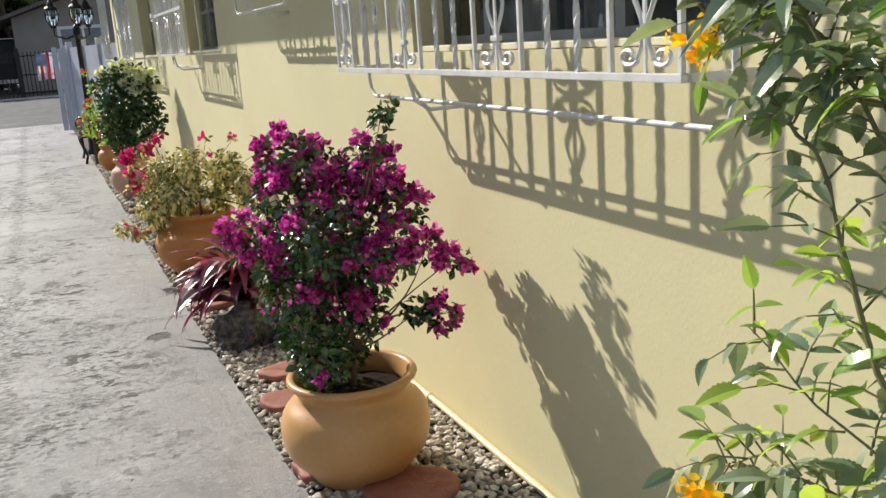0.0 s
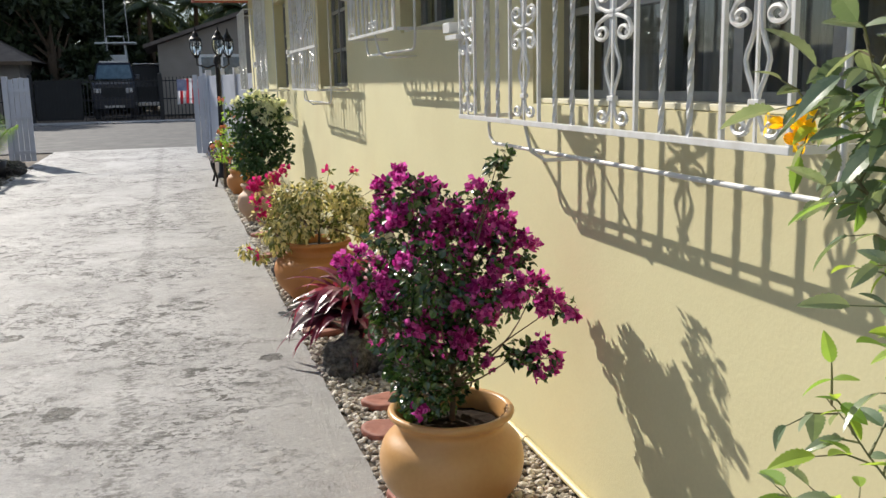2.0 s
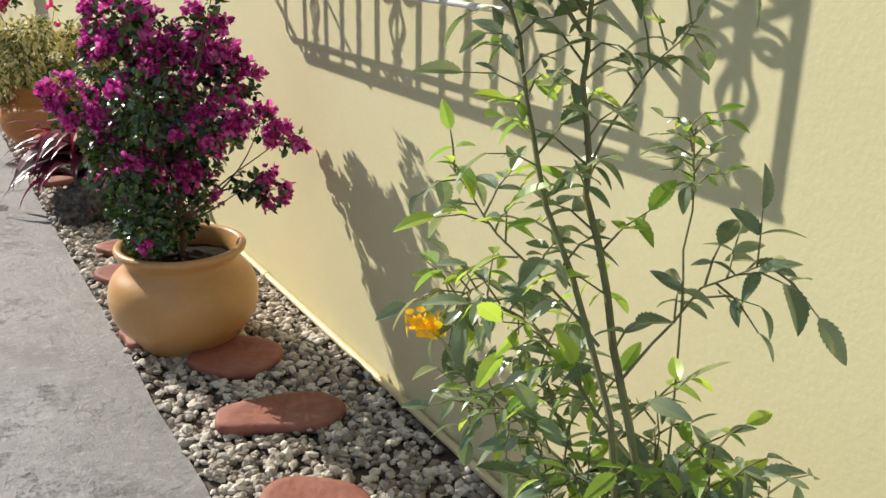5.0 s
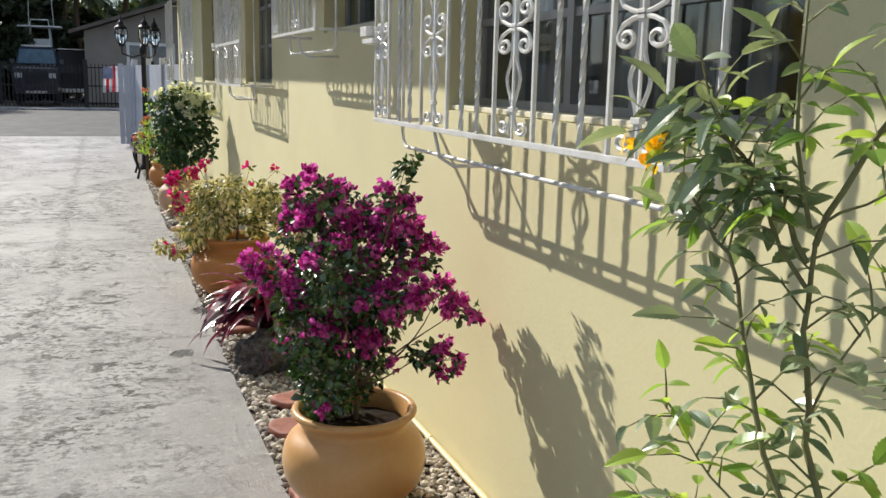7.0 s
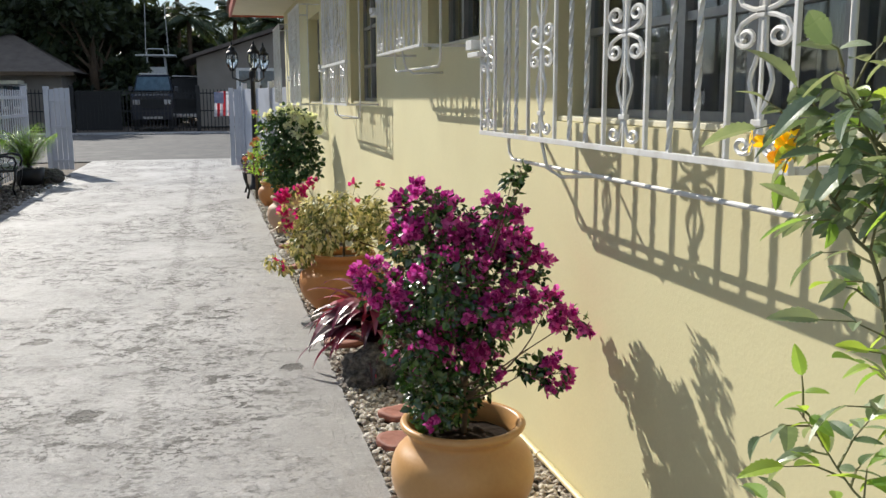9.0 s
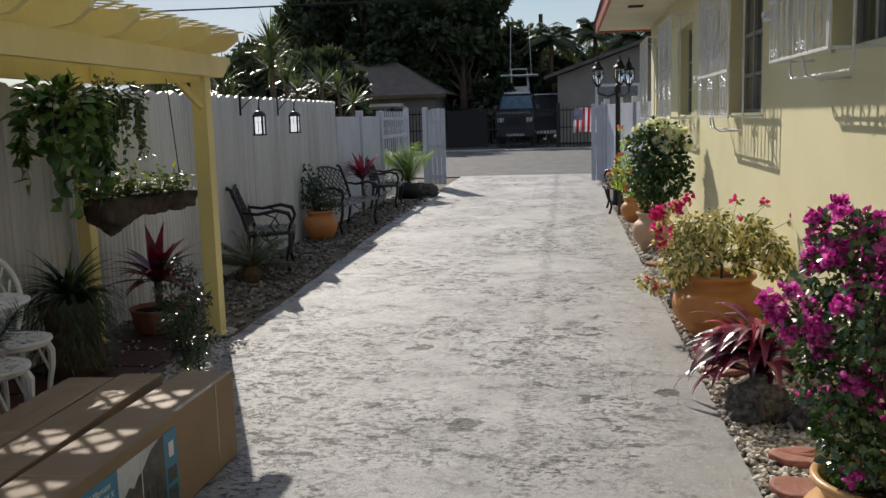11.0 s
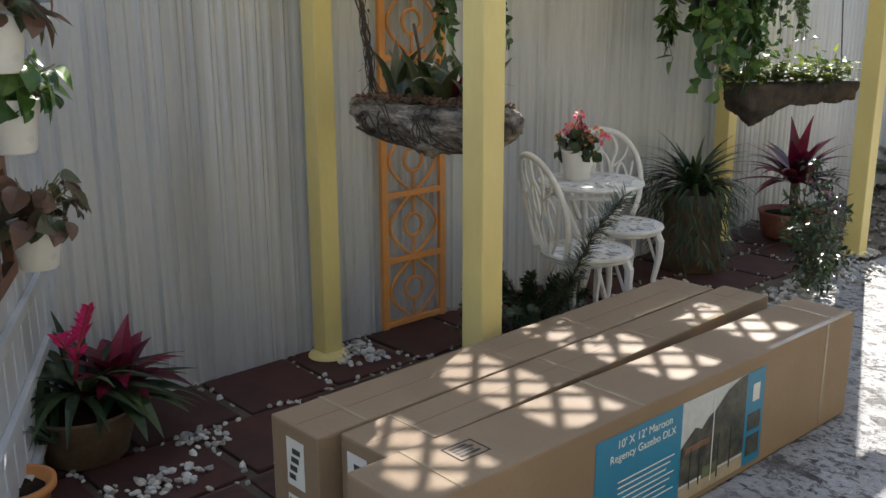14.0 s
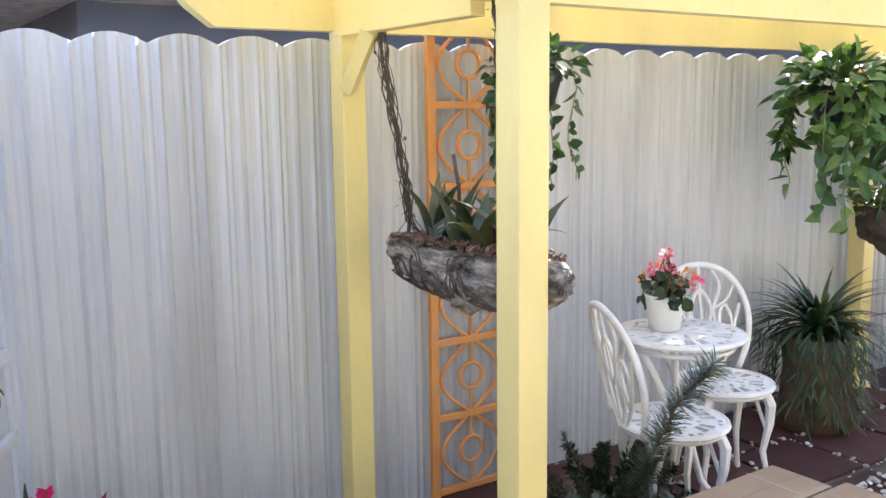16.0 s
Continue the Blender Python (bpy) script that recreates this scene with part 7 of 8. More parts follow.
def garden_seat(x, y, rz, w, label, slats=True):
    """Black iron garden seat with scrolled arms, slatted seat and lattice back; it faces local +y."""
    b = thing("garden_bench", (x, y, 0.0), label, "bench", "black iron garden seats", rz=rz)
    for s in (-1, 1):
        e = s * w / 2
        bm = bmesh.new()
        add_tube(bm, [(e, 0.23, 0.0), (e, 0.20, 0.12), (e, 0.24, 0.26), (e, 0.25, 0.40)], [0.02, 0.017, 0.02, 0.022], 6)
        add_tube(bm, [(e, -0.24, 0.0), (e, -0.20, 0.14), (e, -0.17, 0.38), (e, -0.24, 0.62), (e, -0.33, 0.86), (e, -0.38, 0.88)], [0.02, 0.018, 0.022, 0.02, 0.02, 0.024], 6)
        add_tube(bm, [(e, 0.25, 0.40), (e, 0.0, 0.385), (e, -0.17, 0.38)], 0.018, 6)
        add_tube(bm, [(e, 0.23, 0.41), (e, 0.27, 0.52), (e, 0.24, 0.60), (e, 0.12, 0.635), (e, -0.08, 0.60), (e, -0.22, 0.62)], [0.014, 0.018, 0.024, 0.02, 0.018, 0.016], 6)
        add_tube(bm, [(e, 0.10, 0.40), (e, 0.05, 0.48), (e, 0.10, 0.56), (e, 0.0, 0.60)], 0.010, 5)
        add_tube(bm, [(e, 0.0, 0.37), (e, 0.06, 0.27), (e, -0.04, 0.22), (e, -0.13, 0.30)], 0.010, 5)
        part("end_frame", bm, M_BLACKIRON, b, smooth=True)
    for k in range(5):
        y0 = -0.16 + 0.085 * k
        part("seat_slat", boxes(((-w / 2, y0, 0.40), (w / 2, y0 + 0.068, 0.42)), bevel=0.005), M_SLAT, b)
    part("front_slat", boxes(((-w / 2, 0.255, 0.375), (w / 2, 0.275, 0.415)), bevel=0.006), M_SLAT, b)
    bm = bmesh.new()
    n = 9
    def Bk(u, v):
        arch = 0.10 * math.sin(math.pi * (u / w + 0.5))
        return (u, -0.19 - 0.13 * v, 0.46 + (0.33 + arch) * v)
    add_tube(bm, [Bk(-w / 2 + w * i / 12, 1.0) for i in range(13)], 0.014, 6)
    add_tube(bm, [Bk(-w / 2 + w * i / 12, 0.0) for i in range(13)], 0.012, 6)
    for k in range(-6, n + 6):
        for sgn in (-1, 1):
            pts = []
            for i in range(9):
                v = i / 8
                u = -w / 2 + w * k / n + sgn * v * w * 0.42
                if -w / 2 <= u <= w / 2:
                    pts.append(Bk(u, v))
            if len(pts) > 2:
                add_tube(bm, pts, 0.0065, 4)
    part("lattice_back", bm, M_BLACKIRON, b)
    return b


garden_seat(-3.08, 9.55, -90 + 14, 0.70, "black iron garden chair with lattice back beside the fence")
garden_seat(-3.05, 12.85, -101, 1.2, "black iron garden bench with arched lattice back by the fence")
garden_seat(-3.08, 16.1, -90 + 4, 0.8, "black iron garden chair with bright worn seat near the gate")
garden_seat(0.98, 14.75, 90, 0.9, "black iron garden bench with scrolled feet beside the lamp post")


def tall_pot(ob):
    pot_part(ob, rounded_pot(0.185, 0.225, 0.15, 0.37), M_TERRA, 0.32, 0.15, "orange terracotta jar")


fp = thing("potted_shrub", (-3.14, 11.85, 0.0), "leafy shrub in an orange terracotta jar between the garden seats", "potted plant")
tall_pot(fp)
bush(fp, 0.33, [(-0.1, 0.74, 0.13, 0), (0.05, 0.52, 0.15, 0), (-0.2, 0.62, 0.13, 0), (0.0, 0.68, 0.14, 0), (0.2, 0.55, 0.12, 0.0), (-0.1, 0.5, 0.14, 0), (-0.38, 0.85, 0.05, 0), (-0.2, 0.92, 0.06, 0), (0.3, 0.45, 0.09, 0), (-0.5, 0.74, 0.04, 0)], M_NEEDLE, M_LIME, 131, leaf=(0.05, 0.026), leaf_n=1.7)
rosette("cordyline", (-3.15, 14.5, 0.0), "red-leaved cordyline standing between the garden benches", "plant", 133, 34, 0.5, 0.06, 0.9, M_BURGUNDY, el=(0.3, 1.2), z=0.6, centre=M_REDLEAF, up_n=11)
part("stem", tubes([(0, 0, 0), (0.01, 0, 0.3), (0, 0, 0.64)], r=0.025), M_BARK, bpy.data.objects["cordyline"])


def frond(lv, p, d, l, n, leaf, w, droop, bm=None):
    """A feather frond: leaflets along a drooping midrib."""
    d = Vector(d).normalized()
    flat = Vector((d.x, d.y, 0)).normalized()
    side = flat.cross(Vector((0, 0, 1)))
    pts = [Vector(p) + d * l * s - Vector((0, 0, droop * l * s * s)) for s in (i / n for i in range(n + 1))]
    if bm is not None:
        add_tube(bm, pts, [0.012 * l * (1 - 0.8 * i / n) for i in range(n + 1)], 4)
    for i in range(1, n + 1):
        ax = (pts[i] - pts[i - 1]).normalized()
        ll = leaf * math.sin(math.pi * (0.12 + 0.8 * i / n))
        for s in (-1, 1):
            lv.blade(pts[i], side * s + ax * 0.7 + Vector((0, 0, -0.35)), Vector((0, 0, 1)), ll, w, 0.2, 0.35, 0.4)


ar = thing("areca_palm", (-2.95, 17.7, 0.0), "bright green young palm in a dark tub by the gate", "plant")
bm, lv = bmesh.new(), Leaves()
rng = random.Random(141)
for i in range(24):
    a = rng.uniform(0, 6.28)
    e = rng.uniform(1.0, 1.5)
    frond(lv, (0, 0, 0.3), (math.cos(a) * math.cos(e), math.sin(a) * math.cos(e), math.sin(e)), rng.uniform(0.85, 1.3), 20, 0.32, 0.026, 0.36, bm)
part("stem", bm, M_GREENSTEM, ar)
lv.make("foliage", M_LIME, ar)
bm = bmesh.new()
add_lathe(bm, [(0, 0), (0.22, 0), (0.27, 0.3), (0.25, 0.3), (0.23, 0.26), (0, 0.25)], 22)
part("tub", bm, M_BLACKIRON, ar, "dark plastic tub", smooth=True)
lava(-2.72, 18.0, 0.30, 0.2, 0.16, 21)
sg = thing("sago_palm", (-3.02, 8.75, 0.0), "low dark sago palm on the shaded gravel", "plant")
bm, lv = bmesh.new(), Leaves()
for i in range(34):
    a = rng.uniform(0, 6.28)
    e = rng.uniform(0.35, 1.35)
    frond(lv, (0, 0, 0.12), (math.cos(a) * math.cos(e), math.sin(a) * math.cos(e), math.sin(e)), rng.uniform(0.45, 0.66), 30, 0.105, 0.009, 0.35, bm)
part("stem", bm, M_GREENSTEM, sg)
lv.make("foliage", M_TREELEAF, sg)
bm = bmesh.new()
add_lathe(bm, [(0, -0.01), (0.09, -0.01), (0.10, 0.06), (0.07, 0.14), (0, 0.15)], 14)
part("trunk", bm, M_BARK, sg)
# dark red plant by the lamp post
rosette("red_foliage_plant", (0.88, 14.05, 0.0), "dark red leafy plant growing beside the lamp post", "plant", 143, 60, 0.42, 0.04, 1.0, M_BURGUNDY, el=(0.5, 1.4), z=0.35)
part("stem", tubes([(0, 0, 0), (0, 0, 0.38)], r=0.02), M_BARK, bpy.data.objects["red_foliage_plant"])


# ---- lanterns ----
def lantern_body(parent, z, s, glass_mat, name_prefix=""):
    part("lantern_frame", boxes(*[((-0.06 * s + (0.10 * s if i & 1 else 0), -0.06 * s + (0.10 * s if i & 2 else 0), z), (-0.04 * s + (0.10 * s if i & 1 else 0), -0.04 * s + (0.10 * s if i & 2 else 0), z + 0.2 * s)) for i in range(4)],
                                ((-0.065 * s, -0.065 * s, z - 0.02 * s), (0.065 * s, 0.065 * s, z)), ((-0.048 * s, -0.048 * s, z + 0.135 * s), (0.048 * s, 0.048 * s, z + 0.141 * s)), ((-0.048 * s, -0.003 * s, z), (0.048 * s, 0.003 * s, z + 0.2 * s)), ((-0.003 * s, -0.048 * s, z), (0.003 * s, 0.048 * s, z + 0.2 * s))), M_BLACKIRON, parent)
    part("lantern_glass", boxes(((-0.044 * s, -0.044 * s, z + 0.001), (0.044 * s, 0.044 * s, z + 0.199 * s))), glass_mat, parent, "frosted white lantern glass")
    bm = bmesh.new()
    add_lathe(bm, [(0.0, 0.31 * s), (0.014 * s, 0.305 * s), (0.014 * s, 0.272 * s), (0.045 * s, 0.262 * s), (0.068 * s, 0.238 * s), (0.088 * s, 0.208 * s), (0.088 * s, 0.2005 * s), (0, 0.2005 * s)], 8, (0, 0, z))
    part("lantern_roof", bm, M_BLACKIRON, parent)


for y in (9.75, 11.05):
    ln = thing("wall_lantern", (-3.18, y, 1.38), "black lantern with frosted glass hung from a fence bracket", "lantern", "lanterns on the fence")
    lantern_body(ln, 0.04, 0.92, M_LANTERN)
    bm = bmesh.new()
    add_tube(bm, [(-0.208, 0, 0.24), (-0.208, 0, 0.46)], 0.012, 6)
    add_tube(bm, [(-0.208, 0, 0.44), (-0.08, 0, 0.45), (0.01, 0, 0.44), (0.025, 0, 0.415), (0.005, 0, 0.395), (0, 0, 0.32)], 0.007, 6)
    add_tube(bm, [(-0.208, 0, 0.30), (-0.14, 0, 0.37), (-0.05, 0, 0.445)], 0.006, 6)
    part("bracket", bm, M_BLACKIRON, ln)

lp = thing("lamp_post", (0.95, 15.6, 0.0), "black iron lamp post with three glass lanterns beside the house", "street lamp")
bm = bmesh.new()
add_lathe(bm, [(0, 0), (0.13, 0), (0.13, 0.05), (0.09, 0.10), (0.075, 0.35), (0.06, 0.40), (0.045, 0.5), (0.04, 1.2), (0.038, 1.85), (0.06, 1.88), (0.06, 1.95), (0.03, 2.0), (0.0, 2.02)], 16)
part("post", bm, M_BLACKIRON, lp, smooth=True)
for k in range(3):
    a = radians((180, 273, 52)[k])
    cx, cy = 0.32 * math.cos(a), 0.32 * math.sin(a)
    bm = bmesh.new()
    add_tube(bm, [(0.03 * math.cos(a), 0.03 * math.sin(a), 1.85), (cx * 0.5, cy * 0.5, 1.80), (cx, cy, 1.86), (cx, cy, 1.97)], 0.014, 6)
    part("lamp_arm", bm, M_BLACKIRON, lp)
    bm = bmesh.new()
    add_lathe(bm, [(0.0, 0.0), (0.03, 0.0), (0.062, 0.05), (0.088, 0.12), (0.092, 0.17), (0.082, 0.24), (0.0, 0.24)], 12, (cx, cy, 1.985))
    part("lantern_glass", bm, M_GLASS, lp, "clear lantern glass")
    bm = bmesh.new()
    for i in range(8):
        t = radians(45 * i)
        rib = bmesh.new()
        add_tube(rib, [(cx + r * math.cos(t), cy + r * math.sin(t), z) for r, z in ((0.034, 1.985), (0.066, 2.035), (0.092, 2.105), (0.097, 2.155), (0.088, 2.225))], 0.006, 4)
        part("cage_rib", rib, M_BLACKIRON, lp)
    add_lathe(bm, [(0, 2.45), (0.012, 2.43), (0.018, 2.38), (0.045, 2.345), (0.06, 2.30), (0.095, 2.265), (0.105, 2.235), (0.105, 2.2265), (0, 2.2265)], 12, (cx, cy, 0))
    part("lantern_cap", bm, M_BLACKIRON, lp)
    bm = bmesh.new()
    add_lathe(bm, [(0.0, 1.96), (0.04, 1.965), (0.045, 1.984), (0, 1.984)], 8, (cx, cy, 0))
    part("lantern_base", bm, M_BLACKIRON, lp)

# ---- across the street ----
YF = 44.0
ifn = thing("iron_fence", (0, YF, 0.0), "black iron picket fence across the street", "fence")
bm = bmesh.new()
add_box(bm, (-0.018, -0.012, 0.02), (0.018, 0.012, 1.92))
first = part("picket", bm, M_BLACKIRON, ifn)
first.location = (-12, 0, 0)
for k in range(1, 118):
    share("picket", first.data, ifn, (-12 + 0.16 * k, 0, 0))
for z in (0.2, 0.95, 1.75):
    part("fence_rail", boxes(((-12.2, -0.03, z - 0.025), (7, -0.0125, z + 0.025))), M_BLACKIRON, ifn)
for x in (-8.2, -5.7, -0.25, 2.6):
    part("fence_post", boxes(((x - 0.09, -0.09, 0.0), (x + 0.09, 0.09, 2.1)), bevel=0.02), M_BLACKIRON, ifn)
# black sheet added behind the gate part of the fence to darken it
part("dark_backing", boxes(((-5.55, 0.02, 0.1), (-3.6, 0.03, 1.85))), M_TYRE, ifn, "black sheet added to darken the fence")

fg = thing("flag", (0.45, YF - 0.06, 0.66), "striped red and white flag with faded blue corner", "flag")
for k in range(13):
    x0 = 0.13 * k
    bm = bmesh.new()
    cols = [[bm.verts.new((x0 + 0.13 * i / 4 + 0.05 * j / 6, 0.03 * math.sin(7 * (x0 + 0.0325 * i)), 1.12 * j / 6 + 0.05 * math.sin(3 * x0 + i * 0.0975))) for j in range(7)] for i in range(5)]
    for i in range(4):
        for j in range(6):
            bm.faces.new((cols[i][j], cols[i + 1][j], cols[i + 1][j + 1], cols[i][j + 1]))
    part("stripe", bm, M_FLAGRED if k % 2 else M_FLAGWHITE, fg)
part("canton", boxes(((0.03, -0.055, 0.62), (0.46, -0.04, 1.13))), M_FLAGBLUE, fg, "blue corner")

car = thing("parked_suv", (-2.4, 47.0, 0.0), "large dark sport utility vehicle parked facing the street", "car")
bm = bmesh.new()
sec = [(-1.1, 0.55), (-1.17, 1.2), (-1.14, 1.72), (-0.95, 1.8), (0.95, 1.8), (1.14, 1.72), (1.17, 1.2), (1.1, 0.55)]


def loft(bm, frames):
    rings = [[bm.verts.new(p) for p in f] for f in frames]
    n = len(rings[0])
    for a, b in zip(rings, rings[1:]):
        for k in range(n):
            bm.faces.new((a[k], a[(k + 1) % n], b[(k + 1) % n], b[k]))
    bm.faces.new(rings[0][::-1]), bm.faces.new(rings[-1])


loft(bm, [[(x * 0.94, -0.9, 0.5 + (z - 0.55) * 0.92) for x, z in sec], [(x, -0.7, z) for x, z in sec], [(x, 4.0, z + 0.05) for x, z in sec]])
part("body", bm, M_CARPAINT, car, smooth=False)
car.scale = (0.84, 0.9, 1.0)
cab = [(-1.1, 1.86), (-0.93, 2.6), (-0.84, 2.68), (0.84, 2.68), (0.93, 2.6), (1.1, 1.86)]
bm = bmesh.new()
loft(bm, [[(x, 0.75 + (z - 1.86) * 0.55, z) for x, z in cab], [(x, 3.9, z) for x, z in cab]])
part("cabin", bm, M_CARPAINT, car)
bm = bmesh.new()
v = [bm.verts.new(p) for p in ((-1.0, 0.735, 1.90), (1.0, 0.735, 1.90), (0.86, 1.10, 2.56), (-0.86, 1.10, 2.56))]
bm.faces.new(v)
w2 = [bm.verts.new(vv.co + Vector((0, 0.03, -0.01))) for vv in v]
bm.faces.new(w2[::-1])
for i in range(4):
    bm.faces.new((v[i], v[(i + 1) % 4], w2[(i + 1) % 4], w2[i]))
part("windscreen", bm, M_CARGLASS, car, "windscreen with sky reflection put into its blue")
part("grille", boxes(((-0.62, -0.93, 1.05), (0.62, -0.88, 1.5)), bevel=0.01), M_TYRE, car)
part("bumper", boxes(((-1.1, -1.02, 0.5), (1.1, -0.86, 0.8)), bevel=0.03), M_CARPAINT, car)
part("number_plate", boxes(((-0.55, -1.04, 0.55), (0.55, -1.025, 0.66))), M_CHROME, car)
for s in (-1, 1):
    part("headlight", boxes(((s * 0.86 - 0.2, -0.92, 1.22), (s * 0.86 + 0.2, -0.87, 1.46)), bevel=0.03), M_CHROME, car)
    part("mirror", boxes(((s * 1.28 - 0.13, 1.0, 1.85), (s * 1.28 + 0.13, 1.12, 2.1)), bevel=0.03), M_CARPAINT, car)
    for y in (0.1, 3.1):
        bm = bmesh.new()
        add_tube(bm, [(s * 1.12, y, 0.45), (s * 0.84, y, 0.45)], 0.45, 20)
        part("wheel", bm, M_TYRE, car)
part("roof_rack", boxes(((-0.8, 1.6, 2.72), (-0.75, 3.6, 2.77)), ((0.75, 1.6, 2.72), (0.8, 3.6, 2.77)), ((-0.75, 1.7, 2.73), (0.75, 1.75, 2.77)), ((-0.75, 3.4, 2.73), (0.75, 3.45, 2.77)), ((-0.8, 1.7, 2.67), (-0.75, 1.78, 2.72)), ((0.75, 1.7, 2.67), (0.8, 1.78, 2.72))), M_CHROME, car)

van = thing("parked_van", (-0.85, 51.5, 0.0), "dark brown van parked beside the sport utility vehicle", "car")
bm = bmesh.new()
loft(bm, [[(-0.75, -0.5, 0.5), (-0.78, -0.5, 1.5), (0.78, -0.5, 1.5), (0.75, -0.5, 0.5)], [(-0.85, -0.3, 0.45), (-0.85, -0.2, 1.7), (0.85, -0.2, 1.7), (0.85, -0.3, 0.45)], [(-0.85, 3.5, 0.45), (-0.85, 3.5, 1.7), (0.85, 3.5, 1.7), (0.85, 3.5, 0.45)]])
part("body", bm, M_TYRE, van)
bm = bmesh.new()
loft(bm, [[(-0.83, 0.0, 1.7), (-0.75, 0.4, 2.6), (0.75, 0.4, 2.6), (0.83, 0.0, 1.7)], [(-0.83, 3.45, 1.7), (-0.75, 3.4, 2.65), (0.75, 3.4, 2.65), (0.83, 3.45, 1.7)]])
part("cabin", bm, M_TYRE, van)
part("roof", boxes(((-0.78, 0.35, 2.655), (0.78, 3.4, 2.72)), bevel=0.02), M_CHROME, van)
part("bumper", boxes(((-0.8, -0.62, 0.5), (0.8, -0.5, 0.7)), bevel=0.02), M_CHROME, van)
for s in (-1, 1):
    for y in (0.2, 2.8):
        bm = bmesh.new()
        add_tube(bm, [(s * 0.84, y, 0.36), (s * 0.6, y, 0.36)], 0.36, 18)
        part("wheel", bm, M_TYRE, van)

bt = thing("boat", (-2.7, 57.5, 0.0), "white fishing boat with a tall tower parked behind the car", "boat")
bm = bmesh.new()
loft(bm, [[(-1.1, -1, 1.2), (-1.2, -1, 2.2), (1.2, -1, 2.2), (1.1, -1, 1.2)], [(-0.4, 5, 1.6), (-0.6, 5, 2.5), (0.6, 5, 2.5), (0.4, 5, 1.6)]])
part("hull", bm, M_WHITE, bt)
part("cradle", boxes(((-0.9, -0.5, 0.0), (-0.7, 3, 1.2)), ((0.7, -0.5, 0.0), (0.9, 3, 1.2))), M_BLACKIRON, bt)
for x in (-0.6, 0.6):
    for y in (0.2, 1.5):
        part("tower_leg", tubes([(x, y, 2.2), (x * 0.8, y, 3.98)], r=0.05, seg=6), M_WHITEMETAL, bt)
part("tower_top", boxes(((-1.15, -0.2, 3.98), (1.15, 1.9, 4.07)), bevel=0.03), M_WHITE, bt)
part("console", boxes(((-0.55, 0.1, 2.9), (0.55, 1.0, 3.35)), bevel=0.05), M_WHITE, bt)
part("upper_rail", tubes([(-0.5, 0, 4.07), (-0.45, 0, 4.4), (0.45, 0, 4.4), (0.5, 0, 4.07)], r=0.03, seg=6), M_WHITEMETAL, bt)
for x in (-0.55, 0.75):
    part("outrigger", tubes([(x, 0, 4.07), (x * 0.85, 0, 7.0)], r=0.025, seg=6), M_CHROME, bt)


def far_house(x0, x1, y, wall_h, ridge, label, material, roofmat, gable):
    h = thing("house", ((x0 + x1) / 2, y, 0.0), label, "house", "houses across the street")
    hw = (x1 - x0) / 2
    part("wall", boxes(((-hw, 0, 0), (hw, 9, wall_h))), material, h)
    bm = bmesh.new()
    o = 0.7
    if gable:
        f = [(-hw - o, wall_h), (0.0, ridge), (hw + o, wall_h), (hw + o, wall_h - 0.18), (0, ridge - 0.2), (-hw - o, wall_h - 0.18)]
        a = [bm.verts.new((x, -o, z)) for x, z in f]
        b = [bm.verts.new((x, 9 + o, z)) for x, z in f]
        bm.faces.new(a), bm.faces.new(b[::-1])
        for i in range(6):
            bm.faces.new((a[i], a[(i + 1) % 6], b[(i + 1) % 6], b[i]))
        part("roof", bm, roofmat, h)
        bm = bmesh.new()
        v = [bm.verts.new(p) for p in ((-hw, 0.0, wall_h), (hw, 0.0, wall_h), (0, 0.0, ridge - 0.25), (-hw, 0.2, wall_h), (hw, 0.2, wall_h), (0, 0.2, ridge - 0.25))]
        for q in ((0, 1, 2), (5, 4, 3), (0, 3, 4, 1), (1, 4, 5, 2), (2, 5, 3, 0)):
            bm.faces.new([v[i] for i in q])
        part("gable", bm, material, h)
    else:
        a = [bm.verts.new(p) for p in ((-hw - o, -o, wall_h), (hw + o, -o, wall_h), (hw + o, 9 + o, wall_h), (-hw - o, 9 + o, wall_h))]
        r = [bm.verts.new((-hw * 0.35, 4.5, ridge)), bm.verts.new((hw * 0.35, 4.5, ridge))]
        bm.faces.new(a[::-1])
        bm.faces.new((a[0], a[1], r[1], r[0])), bm.faces.new((a[2], a[3], r[0], r[1])), bm.faces.new((a[1], a[2], r[1])), bm.faces.new((a[3], a[0], r[0]))
        part("roof", bm, roofmat, h)
        part("eave_board", boxes(((-hw - o, -o - 0.03, wall_h - 0.2), (hw + o, -o, wall_h))), M_BARK, h)
    return h


def far_window(h, x, z, w, hh):
    wn_ = part("window", boxes(((x - w / 2, -0.06, z), (x - w / 2 + 0.15, -0.002, z + hh)), ((x + w / 2 - 0.15, -0.06, z), (x + w / 2, -0.002, z + hh)), ((x - w / 2 + 0.15, -0.06, z + hh - 0.15), (x + w / 2 - 0.15, -0.002, z + hh)), ((x - w / 2 + 0.15, -0.06, z), (x + w / 2 - 0.15, -0.002, z + 0.12)), ((x - 0.06, -0.06, z + 0.12), (x + 0.06, -0.002, z + hh - 0.15))), M_WHITE, h)
    part("pane", boxes(((x - w / 2 + 0.15, -0.03, z + 0.12), (x + w / 2 - 0.15, -0.004, z + hh - 0.15))), M_CARGLASS, wn_)


